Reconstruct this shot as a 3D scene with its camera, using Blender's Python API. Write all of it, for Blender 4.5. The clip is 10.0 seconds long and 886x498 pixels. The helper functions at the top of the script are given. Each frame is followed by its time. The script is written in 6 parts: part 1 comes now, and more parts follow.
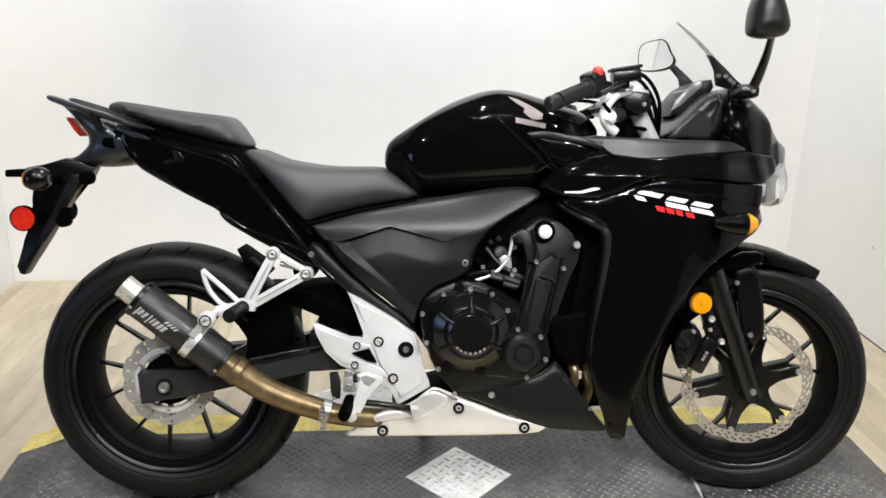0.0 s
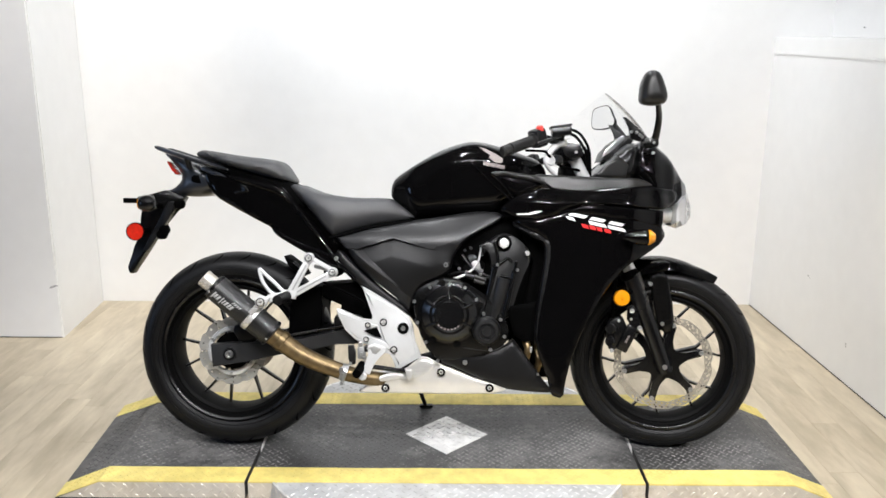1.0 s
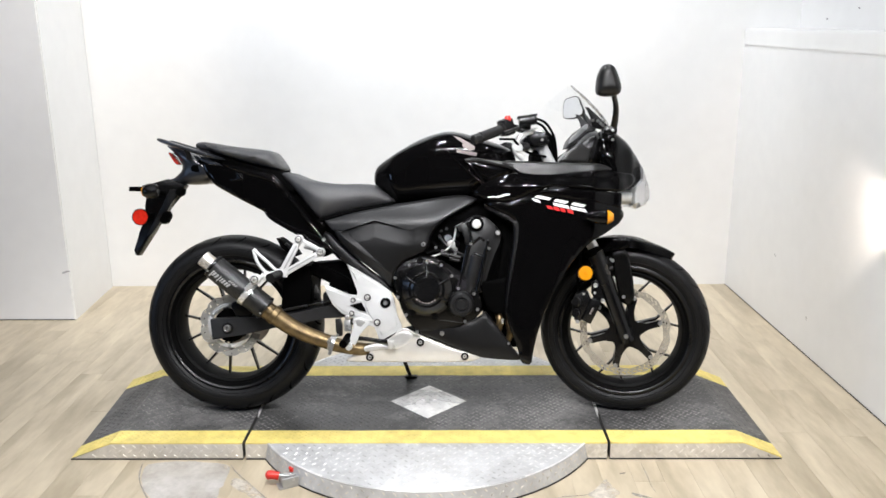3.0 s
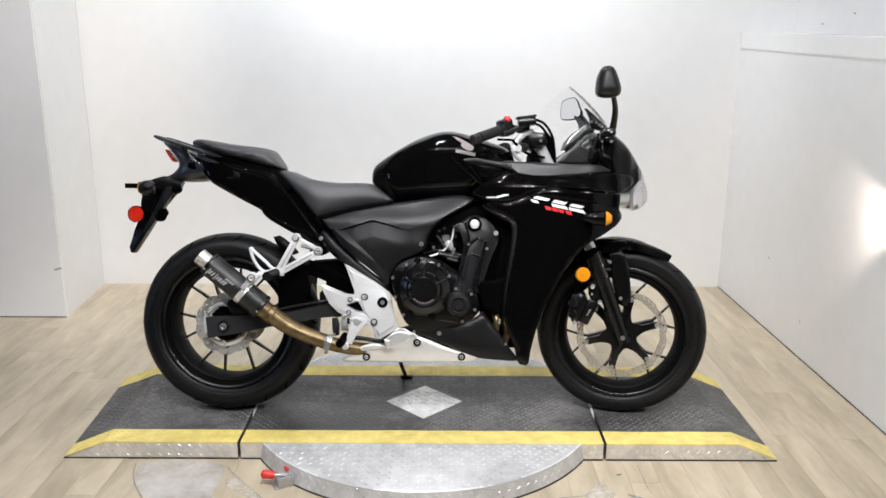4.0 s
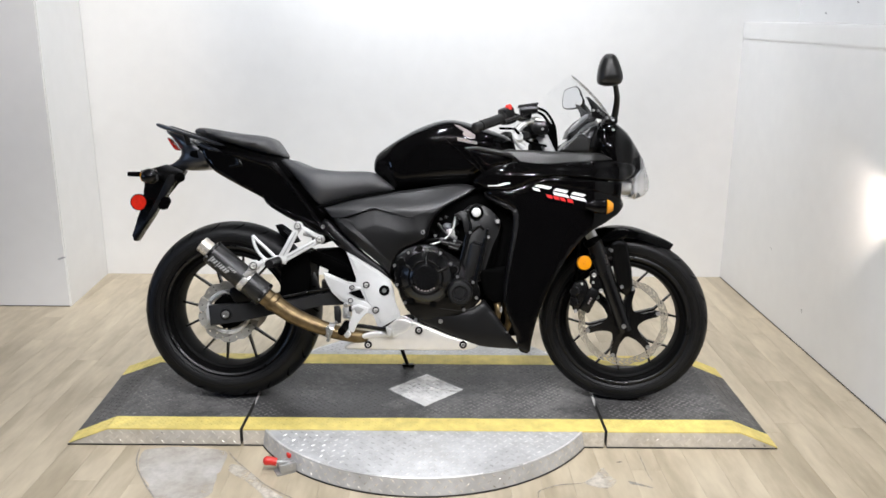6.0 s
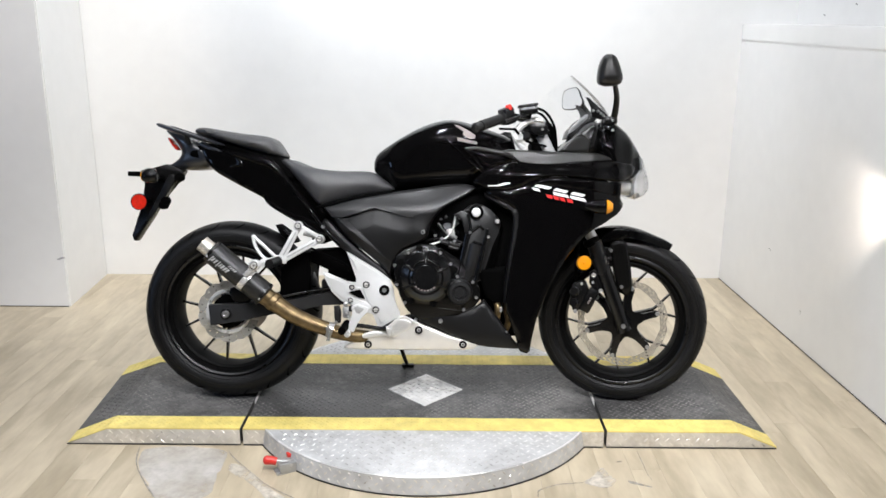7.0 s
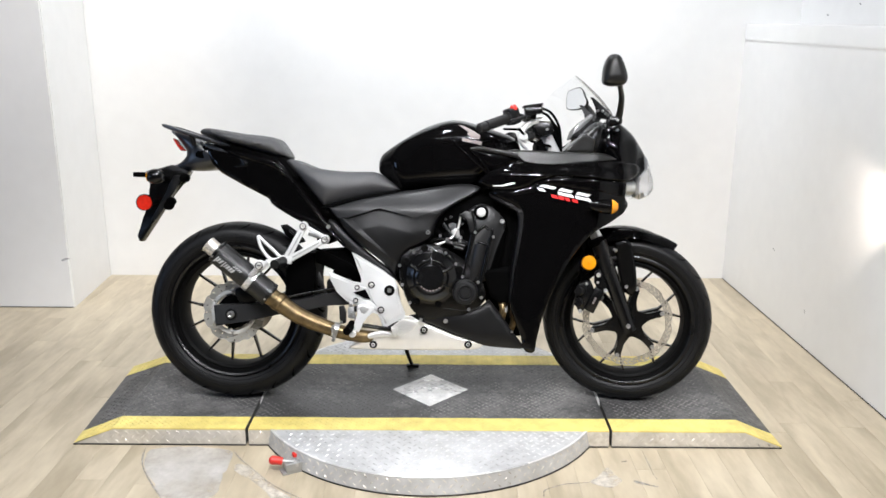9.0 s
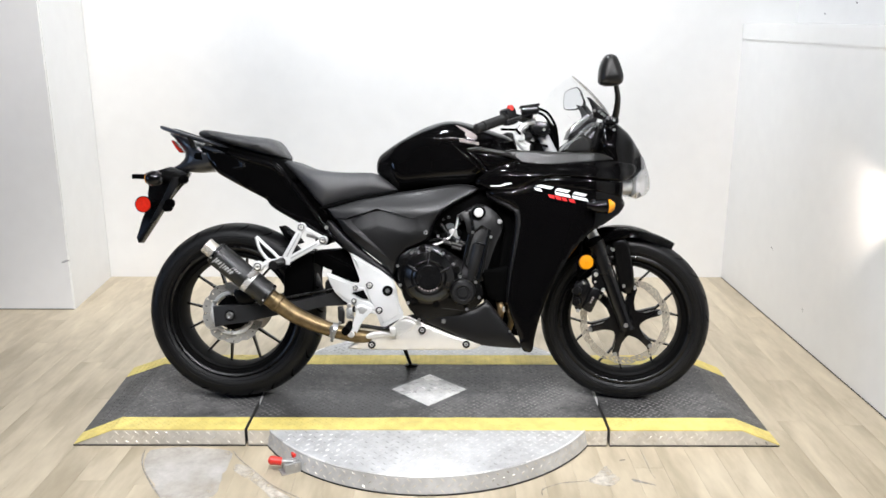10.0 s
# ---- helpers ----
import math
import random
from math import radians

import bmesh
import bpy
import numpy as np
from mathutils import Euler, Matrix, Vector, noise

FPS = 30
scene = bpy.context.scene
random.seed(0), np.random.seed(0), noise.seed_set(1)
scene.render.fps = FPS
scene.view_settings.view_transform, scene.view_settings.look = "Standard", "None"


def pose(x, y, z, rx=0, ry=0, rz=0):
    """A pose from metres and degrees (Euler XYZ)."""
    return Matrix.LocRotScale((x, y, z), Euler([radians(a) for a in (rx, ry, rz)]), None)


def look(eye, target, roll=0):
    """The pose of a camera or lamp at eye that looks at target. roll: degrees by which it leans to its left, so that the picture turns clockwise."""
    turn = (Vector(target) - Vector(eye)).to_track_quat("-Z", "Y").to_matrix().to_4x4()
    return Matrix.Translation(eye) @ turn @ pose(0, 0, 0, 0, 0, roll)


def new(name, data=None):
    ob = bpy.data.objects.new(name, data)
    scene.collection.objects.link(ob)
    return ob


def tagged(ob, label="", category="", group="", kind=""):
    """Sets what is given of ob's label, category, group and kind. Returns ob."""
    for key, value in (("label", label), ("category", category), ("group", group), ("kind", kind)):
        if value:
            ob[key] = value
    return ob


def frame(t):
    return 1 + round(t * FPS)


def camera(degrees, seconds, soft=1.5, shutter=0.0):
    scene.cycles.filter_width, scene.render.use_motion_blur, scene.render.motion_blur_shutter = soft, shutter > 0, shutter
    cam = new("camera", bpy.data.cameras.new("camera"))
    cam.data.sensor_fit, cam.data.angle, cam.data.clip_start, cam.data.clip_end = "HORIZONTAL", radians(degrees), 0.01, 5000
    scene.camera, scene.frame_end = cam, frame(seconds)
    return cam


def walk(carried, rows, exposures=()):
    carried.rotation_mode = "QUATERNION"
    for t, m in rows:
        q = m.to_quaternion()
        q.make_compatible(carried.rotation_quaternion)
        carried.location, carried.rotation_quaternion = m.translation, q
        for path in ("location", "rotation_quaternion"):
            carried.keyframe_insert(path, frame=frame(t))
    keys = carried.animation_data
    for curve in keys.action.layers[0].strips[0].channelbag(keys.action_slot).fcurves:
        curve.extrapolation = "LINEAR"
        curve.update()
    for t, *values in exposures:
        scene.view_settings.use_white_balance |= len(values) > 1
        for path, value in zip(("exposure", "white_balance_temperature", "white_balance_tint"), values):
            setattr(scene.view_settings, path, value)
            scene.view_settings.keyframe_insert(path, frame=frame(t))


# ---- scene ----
cam = camera(57.0, 10.0, soft=1.6)
EXPOSURES = [(0, 0.08, 6500, 10), (0.5, 0.14, 6500, 10), (1, 0.17, 6450, 11), (2.7, 0.2, 6400, 11), (4, -0.08, 6400, 12), (4.5, -0.1, 6400, 12), (5.5, -0.08, 6350, 12), (7, 0.05, 6350, 11), (7.5, 0.18, 6350, 11), (10, 0.18, 6350, 11)]
PATH = [
    (0, (-0.153, -1.834, 1.294), (-0.045, 0.062, 0.666), 0.7),
    (0.1, (-0.153, -1.916, 1.305), (-0.063, -0.020, 0.677), 0.4),
    (0.2, (-0.119, -1.996, 1.326), (-0.058, -0.094, 0.707), 0.6),
    (0.3, (-0.089, -2.085, 1.295), (-0.056, -0.174, 0.704), 0.7),
    (0.4, (-0.051, -2.158, 1.299), (-0.040, -0.247, 0.711), 0.9),
    (0.5, (-0.030, -2.237, 1.319), (-0.048, -0.331, 0.715), 1.0),
    (0.7, (-0.012, -2.371, 1.348), (-0.039, -0.453, 0.780), 0.4),
    (1, (-0.009, -2.556, 1.355), (-0.014, -0.616, 0.869), 0.3),
    (1.2, (-0.018, -2.661, 1.365), (-0.011, -0.721, 0.879), 0.1),
    (1.5, (-0.041, -2.784, 1.360), (-0.022, -0.848, 0.858), 0.0),
    (1.7, (-0.014, -2.814, 1.364), (0.009, -0.882, 0.852), 0.0),
    (2, (0.009, -2.828, 1.365), (0.008, -0.894, 0.853), -0.1),
    (2.5, (0.073, -2.813, 1.361), (0.044, -0.882, 0.841), -0.3),
    (2.7, (0.097, -2.799, 1.378), (0.068, -0.865, 0.869), -0.5),
    (4, (0.064, -2.789, 1.374), (0.066, -0.854, 0.869), 0.3),
    (4.5, (0.067, -2.791, 1.365), (0.058, -0.857, 0.858), 0.3),
    (5, (0.053, -2.793, 1.357), (0.052, -0.860, 0.847), 0.6),
    (5.5, (0.071, -2.795, 1.363), (0.063, -0.865, 0.839), 0.3),
    (7, (0.063, -2.806, 1.353), (0.062, -0.874, 0.837), 0.4),
    (7.5, (0.070, -2.803, 1.359), (0.056, -0.872, 0.839), 0.3),
    (8, (0.069, -2.807, 1.353), (0.060, -0.874, 0.836), 0.2),
    (8.5, (0.055, -2.803, 1.348), (0.057, -0.871, 0.829), 0.2),
    (9, (0.050, -2.809, 1.351), (0.046, -0.876, 0.837), 0.3),
    (9.5, (0.059, -2.807, 1.373), (0.052, -0.880, 0.838), 0.1),
    (10, (0.062, -2.819, 1.353), (0.055, -0.886, 0.840), -0.0),
]
walk(cam, [(t, look(eye, target, roll)) for t, eye, target, roll in PATH], EXPOSURES)

# ---- world and light ----
world = bpy.data.worlds.new("world")
scene.world = world
world.use_nodes = True
world.node_tree.nodes["Background"].inputs[0].default_value = (0.75, 0.85, 1.0, 1)
world.node_tree.nodes["Background"].inputs[1].default_value = 0.05


def lamp(name, kind, eye, target, energy, color=(1, 1, 1), size=0.1, size_y=None, spot=None):
    data = bpy.data.lights.new(name, kind)
    data.energy, data.color = energy, color
    if kind == "AREA":
        data.shape, data.size, data.size_y = "RECTANGLE", size, size_y or size
    else:
        data.shadow_soft_size = size
    if spot:
        data.spot_size, data.spot_blend = radians(spot), 0.6
    ob = new(name, data)
    ob.matrix_world = look(eye, target)
    return ob


for sx, sy, e in ((-0.2, 0.4, 35), (1.0, 0.35, 38), (-0.3, 0.0, 36)):
    lamp("bay_spot_lamp", "SPOT", (sx, sy, 2.85), (sx * 0.95, sy + 0.1, 0), e, (0.96, 0.98, 1.0), 0.06, spot=150)
# unseen lamps added over the bay to brighten the back wall
for sx, e in ((-1.0, 62), (-0.3, 74), (0.6, 84)):
    lamp("wall_wash_lamp", "SPOT", (sx, 0.75, 2.85), (sx, 1.67, 1.45), e, (0.96, 0.98, 1.0), 0.06, spot=95)
for sx, sy, e in ((-1.3, -1.5, 58), (-0.75, -2.4, 94), (-0.1, -1.8, 98), (0.35, -2.6, 98), (0.9, -1.9, 98), (1.25, -2.5, 98)):
    lamp("track_spot_lamp", "SPOT", (sx, sy, 2.75), (sx * 0.6 - 0.2, -0.38, 0.1), e * 1.1, (0.98, 0.98, 0.99), 0.045, spot=62)
lamp("window_daylight", "AREA", (-4.5, -1.6, 1.3), (0, -0.6, 0.6), 24, (0.45, 0.64, 1.0), 1.3, 1.2)
# two unseen fill spots added to brighten the left wall and half wall
lamp("track_spot_lamp", "SPOT", (-1.55, -1.3, 2.75), (-2.5, 1.08, 1.3), 170, (1.0, 0.94, 0.88), 0.045, spot=62)
lamp("track_spot_lamp", "SPOT", (-0.4, -2.2, 2.75), (1.64, 0.5, 0.75), 120, (1.0, 0.97, 0.95), 0.045, spot=58)
lamp("work_lamp", "SPOT", (1.615, -0.02, 0.77), (1.68, 0.12, 0.735), 12, (1, 0.84, 0.70), 0.03, spot=90)


# ---- materials ----
def material(name, color, rough=0.5, metal=0.0, coat=0.0, var=0.12, scale=30.0, bump=0.0, bump_scale=200.0, transmission=0.0, ior=1.5,
             stretch=(1, 1, 1), rough_var=0.0, spec=0.5):
    """Principled paint with colour variation at two scales and a fine relief."""
    m = bpy.data.materials.new(name)
    m.use_nodes = True
    nt = m.node_tree
    b = nt.nodes["Principled BSDF"]
    b.inputs["Roughness"].default_value, b.inputs["Metallic"].default_value = rough, metal
    b.inputs["Coat Weight"].default_value, b.inputs["Coat Roughness"].default_value = coat, 0.03
    b.inputs["Transmission Weight"].default_value, b.inputs["IOR"].default_value = transmission, ior
    b.inputs["Specular IOR Level"].default_value = spec
    co = nt.nodes.new("ShaderNodeTexCoord")
    mp = nt.nodes.new("ShaderNodeMapping")
    mp.inputs["Scale"].default_value = stretch
    nt.links.new(co.outputs["Object"], mp.inputs[0])
    n1, n2 = nt.nodes.new("ShaderNodeTexNoise"), nt.nodes.new("ShaderNodeTexNoise")
    n1.inputs["Scale"].default_value, n2.inputs["Scale"].default_value = scale, scale * 0.12
    n1.inputs["Detail"].default_value = n2.inputs["Detail"].default_value = 5
    for n in (n1, n2):
        nt.links.new(mp.outputs[0], n.inputs["Vector"])
    add = nt.nodes.new("ShaderNodeMath")
    add.operation = "ADD"
    nt.links.new(n1.outputs[0], add.inputs[0]), nt.links.new(n2.outputs[0], add.inputs[1])
    ramp = nt.nodes.new("ShaderNodeMapRange")
    ramp.inputs[1].default_value, ramp.inputs[2].default_value = 0.6, 1.4
    ramp.inputs[3].default_value, ramp.inputs[4].default_value = 1 - var, 1 + var
    nt.links.new(add.outputs[0], ramp.inputs[0])
    mul = nt.nodes.new("ShaderNodeVectorMath")
    mul.operation = "SCALE"
    mul.inputs[0].default_value = color
    nt.links.new(ramp.outputs[0], mul.inputs["Scale"])
    nt.links.new(mul.outputs[0], b.inputs["Base Color"])
    if rough_var:
        rr = nt.nodes.new("ShaderNodeMapRange")
        rr.inputs[1].default_value, rr.inputs[2].default_value = 0.35, 0.65
        rr.inputs[3].default_value, rr.inputs[4].default_value = max(rough - rough_var, 0.02), rough + rough_var
        nt.links.new(n2.outputs[0], rr.inputs[0]), nt.links.new(rr.outputs[0], b.inputs["Roughness"])
    if bump:
        n3, bm_ = nt.nodes.new("ShaderNodeTexNoise"), nt.nodes.new("ShaderNodeBump")
        n3.inputs["Scale"].default_value = bump_scale
        bm_.inputs["Strength"].default_value, bm_.inputs["Distance"].default_value = bump, 0.002
        nt.links.new(mp.outputs[0], n3.inputs["Vector"])
        nt.links.new(n3.outputs[0], bm_.inputs["Height"]), nt.links.new(bm_.outputs[0], b.inputs["Normal"])
    return m


def node_of(m, kind):
    return m.node_tree.nodes.new(kind)


M = {}
M["gloss"] = material("gloss_black_paint", (0.002, 0.0019, 0.002), 0.10, coat=0.30, var=0.2, scale=60, spec=0.06)
M["rim"] = material("gloss_black_rim", (0.003, 0.003, 0.003), 0.50, var=0.2, spec=0.05)
M["matte"] = material("matte_black_plastic", (0.0038, 0.0038, 0.0040), 0.40, spec=0.30, var=0.2, bump=0.25, bump_scale=900, rough_var=0.06)
M["satin"] = material("satin_black_metal", (0.0035, 0.0035, 0.0037), 0.28, spec=0.4, var=0.25, bump=0.15, bump_scale=400, rough_var=0.08)
M["engine"] = material("engine_black_metal", (0.0025, 0.0025, 0.0025), 0.24, spec=0.27, var=0.3, bump=0.35, bump_scale=500)
M["dark"] = material("deep_black_plastic", (0.001, 0.001, 0.001), 0.65, spec=0.02, var=0.3)
M["rubber"] = material("tyre_rubber", (0.0028, 0.0028, 0.003), 0.46, spec=0.28, var=0.3, bump=0.5, bump_scale=260, rough_var=0.1)
M["vinyl"] = material("black_seat_vinyl", (0.028, 0.028, 0.029), 0.44, spec=0.85, var=0.15, bump=0.4, bump_scale=1500)
M["dashgrey"] = material("dark_grey_plastic", (0.011, 0.0107, 0.0103), 0.36, var=0.12, bump=0.2, bump_scale=900, spec=0.42)
M["silver"] = material("silver_painted_metal", (0.74, 0.74, 0.73), 0.34, metal=0.3, var=0.06, bump=0.1, bump_scale=300, rough_var=0.06)
M["castalu"] = material("grey_cast_alloy", (0.42, 0.42, 0.41), 0.36, metal=0.5, var=0.15, bump=0.2, bump_scale=300)
M["alu"] = material("brushed_aluminium", (0.74, 0.73, 0.70), 0.30, metal=0.6, var=0.1, rough_var=0.08, stretch=(1, 1, 6))
M["pan"] = material("polished_belly_metal", (0.80, 0.77, 0.71), 0.33, metal=0.45, var=0.06, rough_var=0.06)
M["chrome"] = material("bright_bolt_metal", (0.55, 0.55, 0.54), 0.28, metal=0.85, var=0.12)
M["steel"] = material("rotor_steel", (0.64, 0.60, 0.53), 0.32, metal=0.55, var=0.12, rough_var=0.08)
M["bronze"] = material("heated_exhaust_steel", (0.175, 0.125, 0.062), 0.42, metal=0.8, var=0.75, scale=34, bump=0.25, bump_scale=120, rough_var=0.14)
M["red"] = material("red_lens", (0.58, 0.022, 0.010), 0.20, var=0.25, scale=160, coat=0.5)
M["amber"] = material("amber_lens", (0.66, 0.25, 0.002), 0.25, var=0.12, coat=0.5)
M["clear"] = material("clear_lens", (0.92, 0.93, 0.94), 0.06, var=0.02, transmission=0.62, ior=1.45, coat=0.6)
# pale grey stands for the white wall's reflection on the instruments
M["display"] = material("pale_display_and_reflection", (0.20, 0.205, 0.21), 0.15, var=0.1, coat=0.4)
M["forkchrome"] = material("hard_chrome", (0.80, 0.80, 0.80), 0.16, metal=0.55, var=0.05)
M["headgrey"] = material("dark_grey_engine_paint", (0.0075, 0.0075, 0.0077), 0.36, spec=0.45, var=0.25, bump=0.25, bump_scale=500)
M["armgrey"] = material("dark_grey_swingarm_paint", (0.016, 0.016, 0.0165), 0.42, spec=0.4, var=0.25, bump=0.2, bump_scale=500, rough_var=0.08)
M["casing"] = material("engine_casing_paint", (0.003, 0.003, 0.0032), 0.16, spec=0.4, var=0.3, bump=0.1, bump_scale=500)


def screen_material():
    """Thin clear plastic: light passes straight through, with a faint gloss that grows at grazing angles."""
    m = bpy.data.materials.new("clear_windscreen")
    m.use_nodes = True
    nt = m.node_tree
    nt.nodes.remove(nt.nodes["Principled BSDF"])
    tr, gl, mix, fr = (nt.nodes.new(k) for k in ("ShaderNodeBsdfTransparent", "ShaderNodeBsdfGlossy", "ShaderNodeMixShader", "ShaderNodeFresnel"))
    tr.inputs[0].default_value, gl.inputs["Roughness"].default_value, fr.inputs[0].default_value = (0.985, 0.988, 0.99, 1), 0.03, 1.10
    nt.links.new(fr.outputs[0], mix.inputs[0]), nt.links.new(tr.outputs[0], mix.inputs[1]), nt.links.new(gl.outputs[0], mix.inputs[2])
    nt.links.new(mix.outputs[0], nt.nodes["Material Output"].inputs[0])
    return m


M["screen"] = screen_material()
M["mirror"] = material("mirror_glass", (0.9, 0.91, 0.92), 0.02, metal=1.0, var=0.01)
M["white"] = material("white_decal", (0.75, 0.75, 0.75), 0.35, var=0.04)
M["palebar"] = material("faded_white_print", (0.42, 0.42, 0.41), 0.4, var=0.15)
M["greydecal"] = material("grey_decal", (0.24, 0.205, 0.195), 0.4, var=0.06)
M["reddecal"] = material("red_decal", (0.6, 0.02, 0.02), 0.35, var=0.04)
M["redplastic"] = material("red_plastic", (0.62, 0.03, 0.02), 0.4, var=0.1)
M["wallpaint"] = material("white_wall_paint", (0.80, 0.80, 0.79), 0.5, var=0.03, scale=11, bump=0.12, bump_scale=60, rough_var=0.05)
M["ledgepaint"] = material("white_gloss_trim_paint", (0.82, 0.82, 0.81), 0.35, var=0.03, scale=9)
M["roomdark"] = material("unseen_near_black_wall", (0.016, 0.016, 0.016), 0.8, var=0.2, scale=3)
M["ceil"] = material("ceiling_paint", (0.12, 0.12, 0.12), 0.8, var=0.05, scale=3)
M["smudge"] = material("grey_wall_mark", (0.48, 0.48, 0.48), 0.6, var=0.3, scale=60)
M["scuff"] = material("pale_floor_scuff", (0.66, 0.61, 0.53), 0.40, var=0.25, scale=26, bump=0.1)


def worn_film(m, scale, lo, hi):
    """Lets a film wear through in patches, so that the floor shows."""
    nt = m.node_tree
    n, r, tr, mix, co = (nt.nodes.new(k) for k in ("ShaderNodeTexNoise", "ShaderNodeMapRange", "ShaderNodeBsdfTransparent", "ShaderNodeMixShader", "ShaderNodeTexCoord"))
    n.inputs["Scale"].default_value, n.inputs["Detail"].default_value, n.inputs["Roughness"].default_value = scale, 8, 0.7
    r.inputs[1].default_value, r.inputs[2].default_value = lo, hi
    nt.links.new(co.outputs["Object"], n.inputs["Vector"]), nt.links.new(n.outputs[0], r.inputs[0]), nt.links.new(r.outputs[0], mix.inputs[0])
    nt.links.new(tr.outputs[0], mix.inputs[1]), nt.links.new(nt.nodes["Principled BSDF"].outputs[0], mix.inputs[2])
    nt.links.new(mix.outputs[0], nt.nodes["Material Output"].inputs[0])


worn_film(M["scuff"], 14.0, 0.36, 0.66)
M["palepatch"] = material("pale_rubbed_vinyl", (0.60, 0.575, 0.54), 0.36, var=0.08, scale=20)
worn_film(M["palepatch"], 5.0, 0.22, 0.70)
M["seamline"] = material("grey_patch_edge", (0.33, 0.31, 0.28), 0.5, var=0.3)
worn_film(M["seamline"], 40.0, 0.30, 0.60)
worn_film(M["smudge"], 60.0, 0.36, 0.75)
M["scratch"] = material("dark_floor_scratch", (0.16, 0.14, 0.12), 0.5, var=0.3)
# near-black for floor joints, slots and painted shade lines
M["gap"] = material("black_gap_and_shade", (0.01, 0.01, 0.01), 0.7, var=0.3)


def worn(name, base, under, rough, amount, scale, metal=0.0, bump=0.15):
    """Paint that has rubbed off in patches down to what lies under it."""
    m = material(name, base, rough, var=0.25, scale=26, bump=bump, bump_scale=240, rough_var=0.08, metal=metal)
    nt = m.node_tree
    b = nt.nodes["Principled BSDF"]
    old = b.inputs["Base Color"].links[0].from_socket
    co = next(n for n in nt.nodes if n.bl_idname == "ShaderNodeTexCoord")
    n1, n2 = node_of(m, "ShaderNodeTexNoise"), node_of(m, "ShaderNodeTexNoise")
    n1.inputs["Scale"].default_value, n1.inputs["Detail"].default_value, n1.inputs["Roughness"].default_value = scale, 9, 0.75
    n2.inputs["Scale"].default_value, n2.inputs["Detail"].default_value = scale * 12, 6
    for n in (n1, n2):
        nt.links.new(co.outputs["Object"], n.inputs["Vector"])
    s = node_of(m, "ShaderNodeMath")
    s.operation = "MULTIPLY_ADD"
    s.inputs[1].default_value = 0.35
    nt.links.new(n2.outputs[0], s.inputs[0]), nt.links.new(n1.outputs[0], s.inputs[2])
    r = node_of(m, "ShaderNodeMapRange")
    r.inputs[1].default_value, r.inputs[2].default_value = 0.80 - amount, 0.98 - amount
    nt.links.new(s.outputs[0], r.inputs[0])
    mix = node_of(m, "ShaderNodeMix")
    mix.data_type = "RGBA"
    mix.inputs[7].default_value = (*under, 1)
    nt.links.new(r.outputs[0], mix.inputs[0]), nt.links.new(old, mix.inputs[6])
    nt.links.new(mix.outputs[2], b.inputs["Base Color"])
    return m


M["deck"] = worn("worn_black_deck_paint", (0.055, 0.054, 0.053), (0.16, 0.156, 0.15), 0.40, 0.13, 3.0)
M["tread"] = worn("worn_black_tread", (0.072, 0.071, 0.07), (0.32, 0.31, 0.295), 0.36, 0.17, 3.5)
M["yellow"] = worn("worn_yellow_line_paint", (0.76, 0.62, 0.19), (0.42, 0.34, 0.15), 0.5, 0.02, 7.0)
# edge copies of the plate, tinted warm for the floor's reflection
M["edge"] = worn("scuffed_edge_warm_reflection", (0.64, 0.60, 0.53), (0.50, 0.45, 0.36), 0.42, 0.10, 5.0, metal=0.3)
M["edgetread"] = worn("rubbed_tread_warm_reflection", (0.70, 0.66, 0.58), (0.5, 0.46, 0.4), 0.34, 0.06, 5.0, metal=0.45)
M["plate"] = worn("scuffed_tread_plate", (0.56, 0.56, 0.555), (0.46, 0.455, 0.44), 0.44, 0.10, 4.0, metal=0.3)
M["platetread"] = worn("bright_plate_tread", (0.80, 0.79, 0.77), (0.60, 0.58, 0.55), 0.3, 0.06, 5.0, metal=0.4)


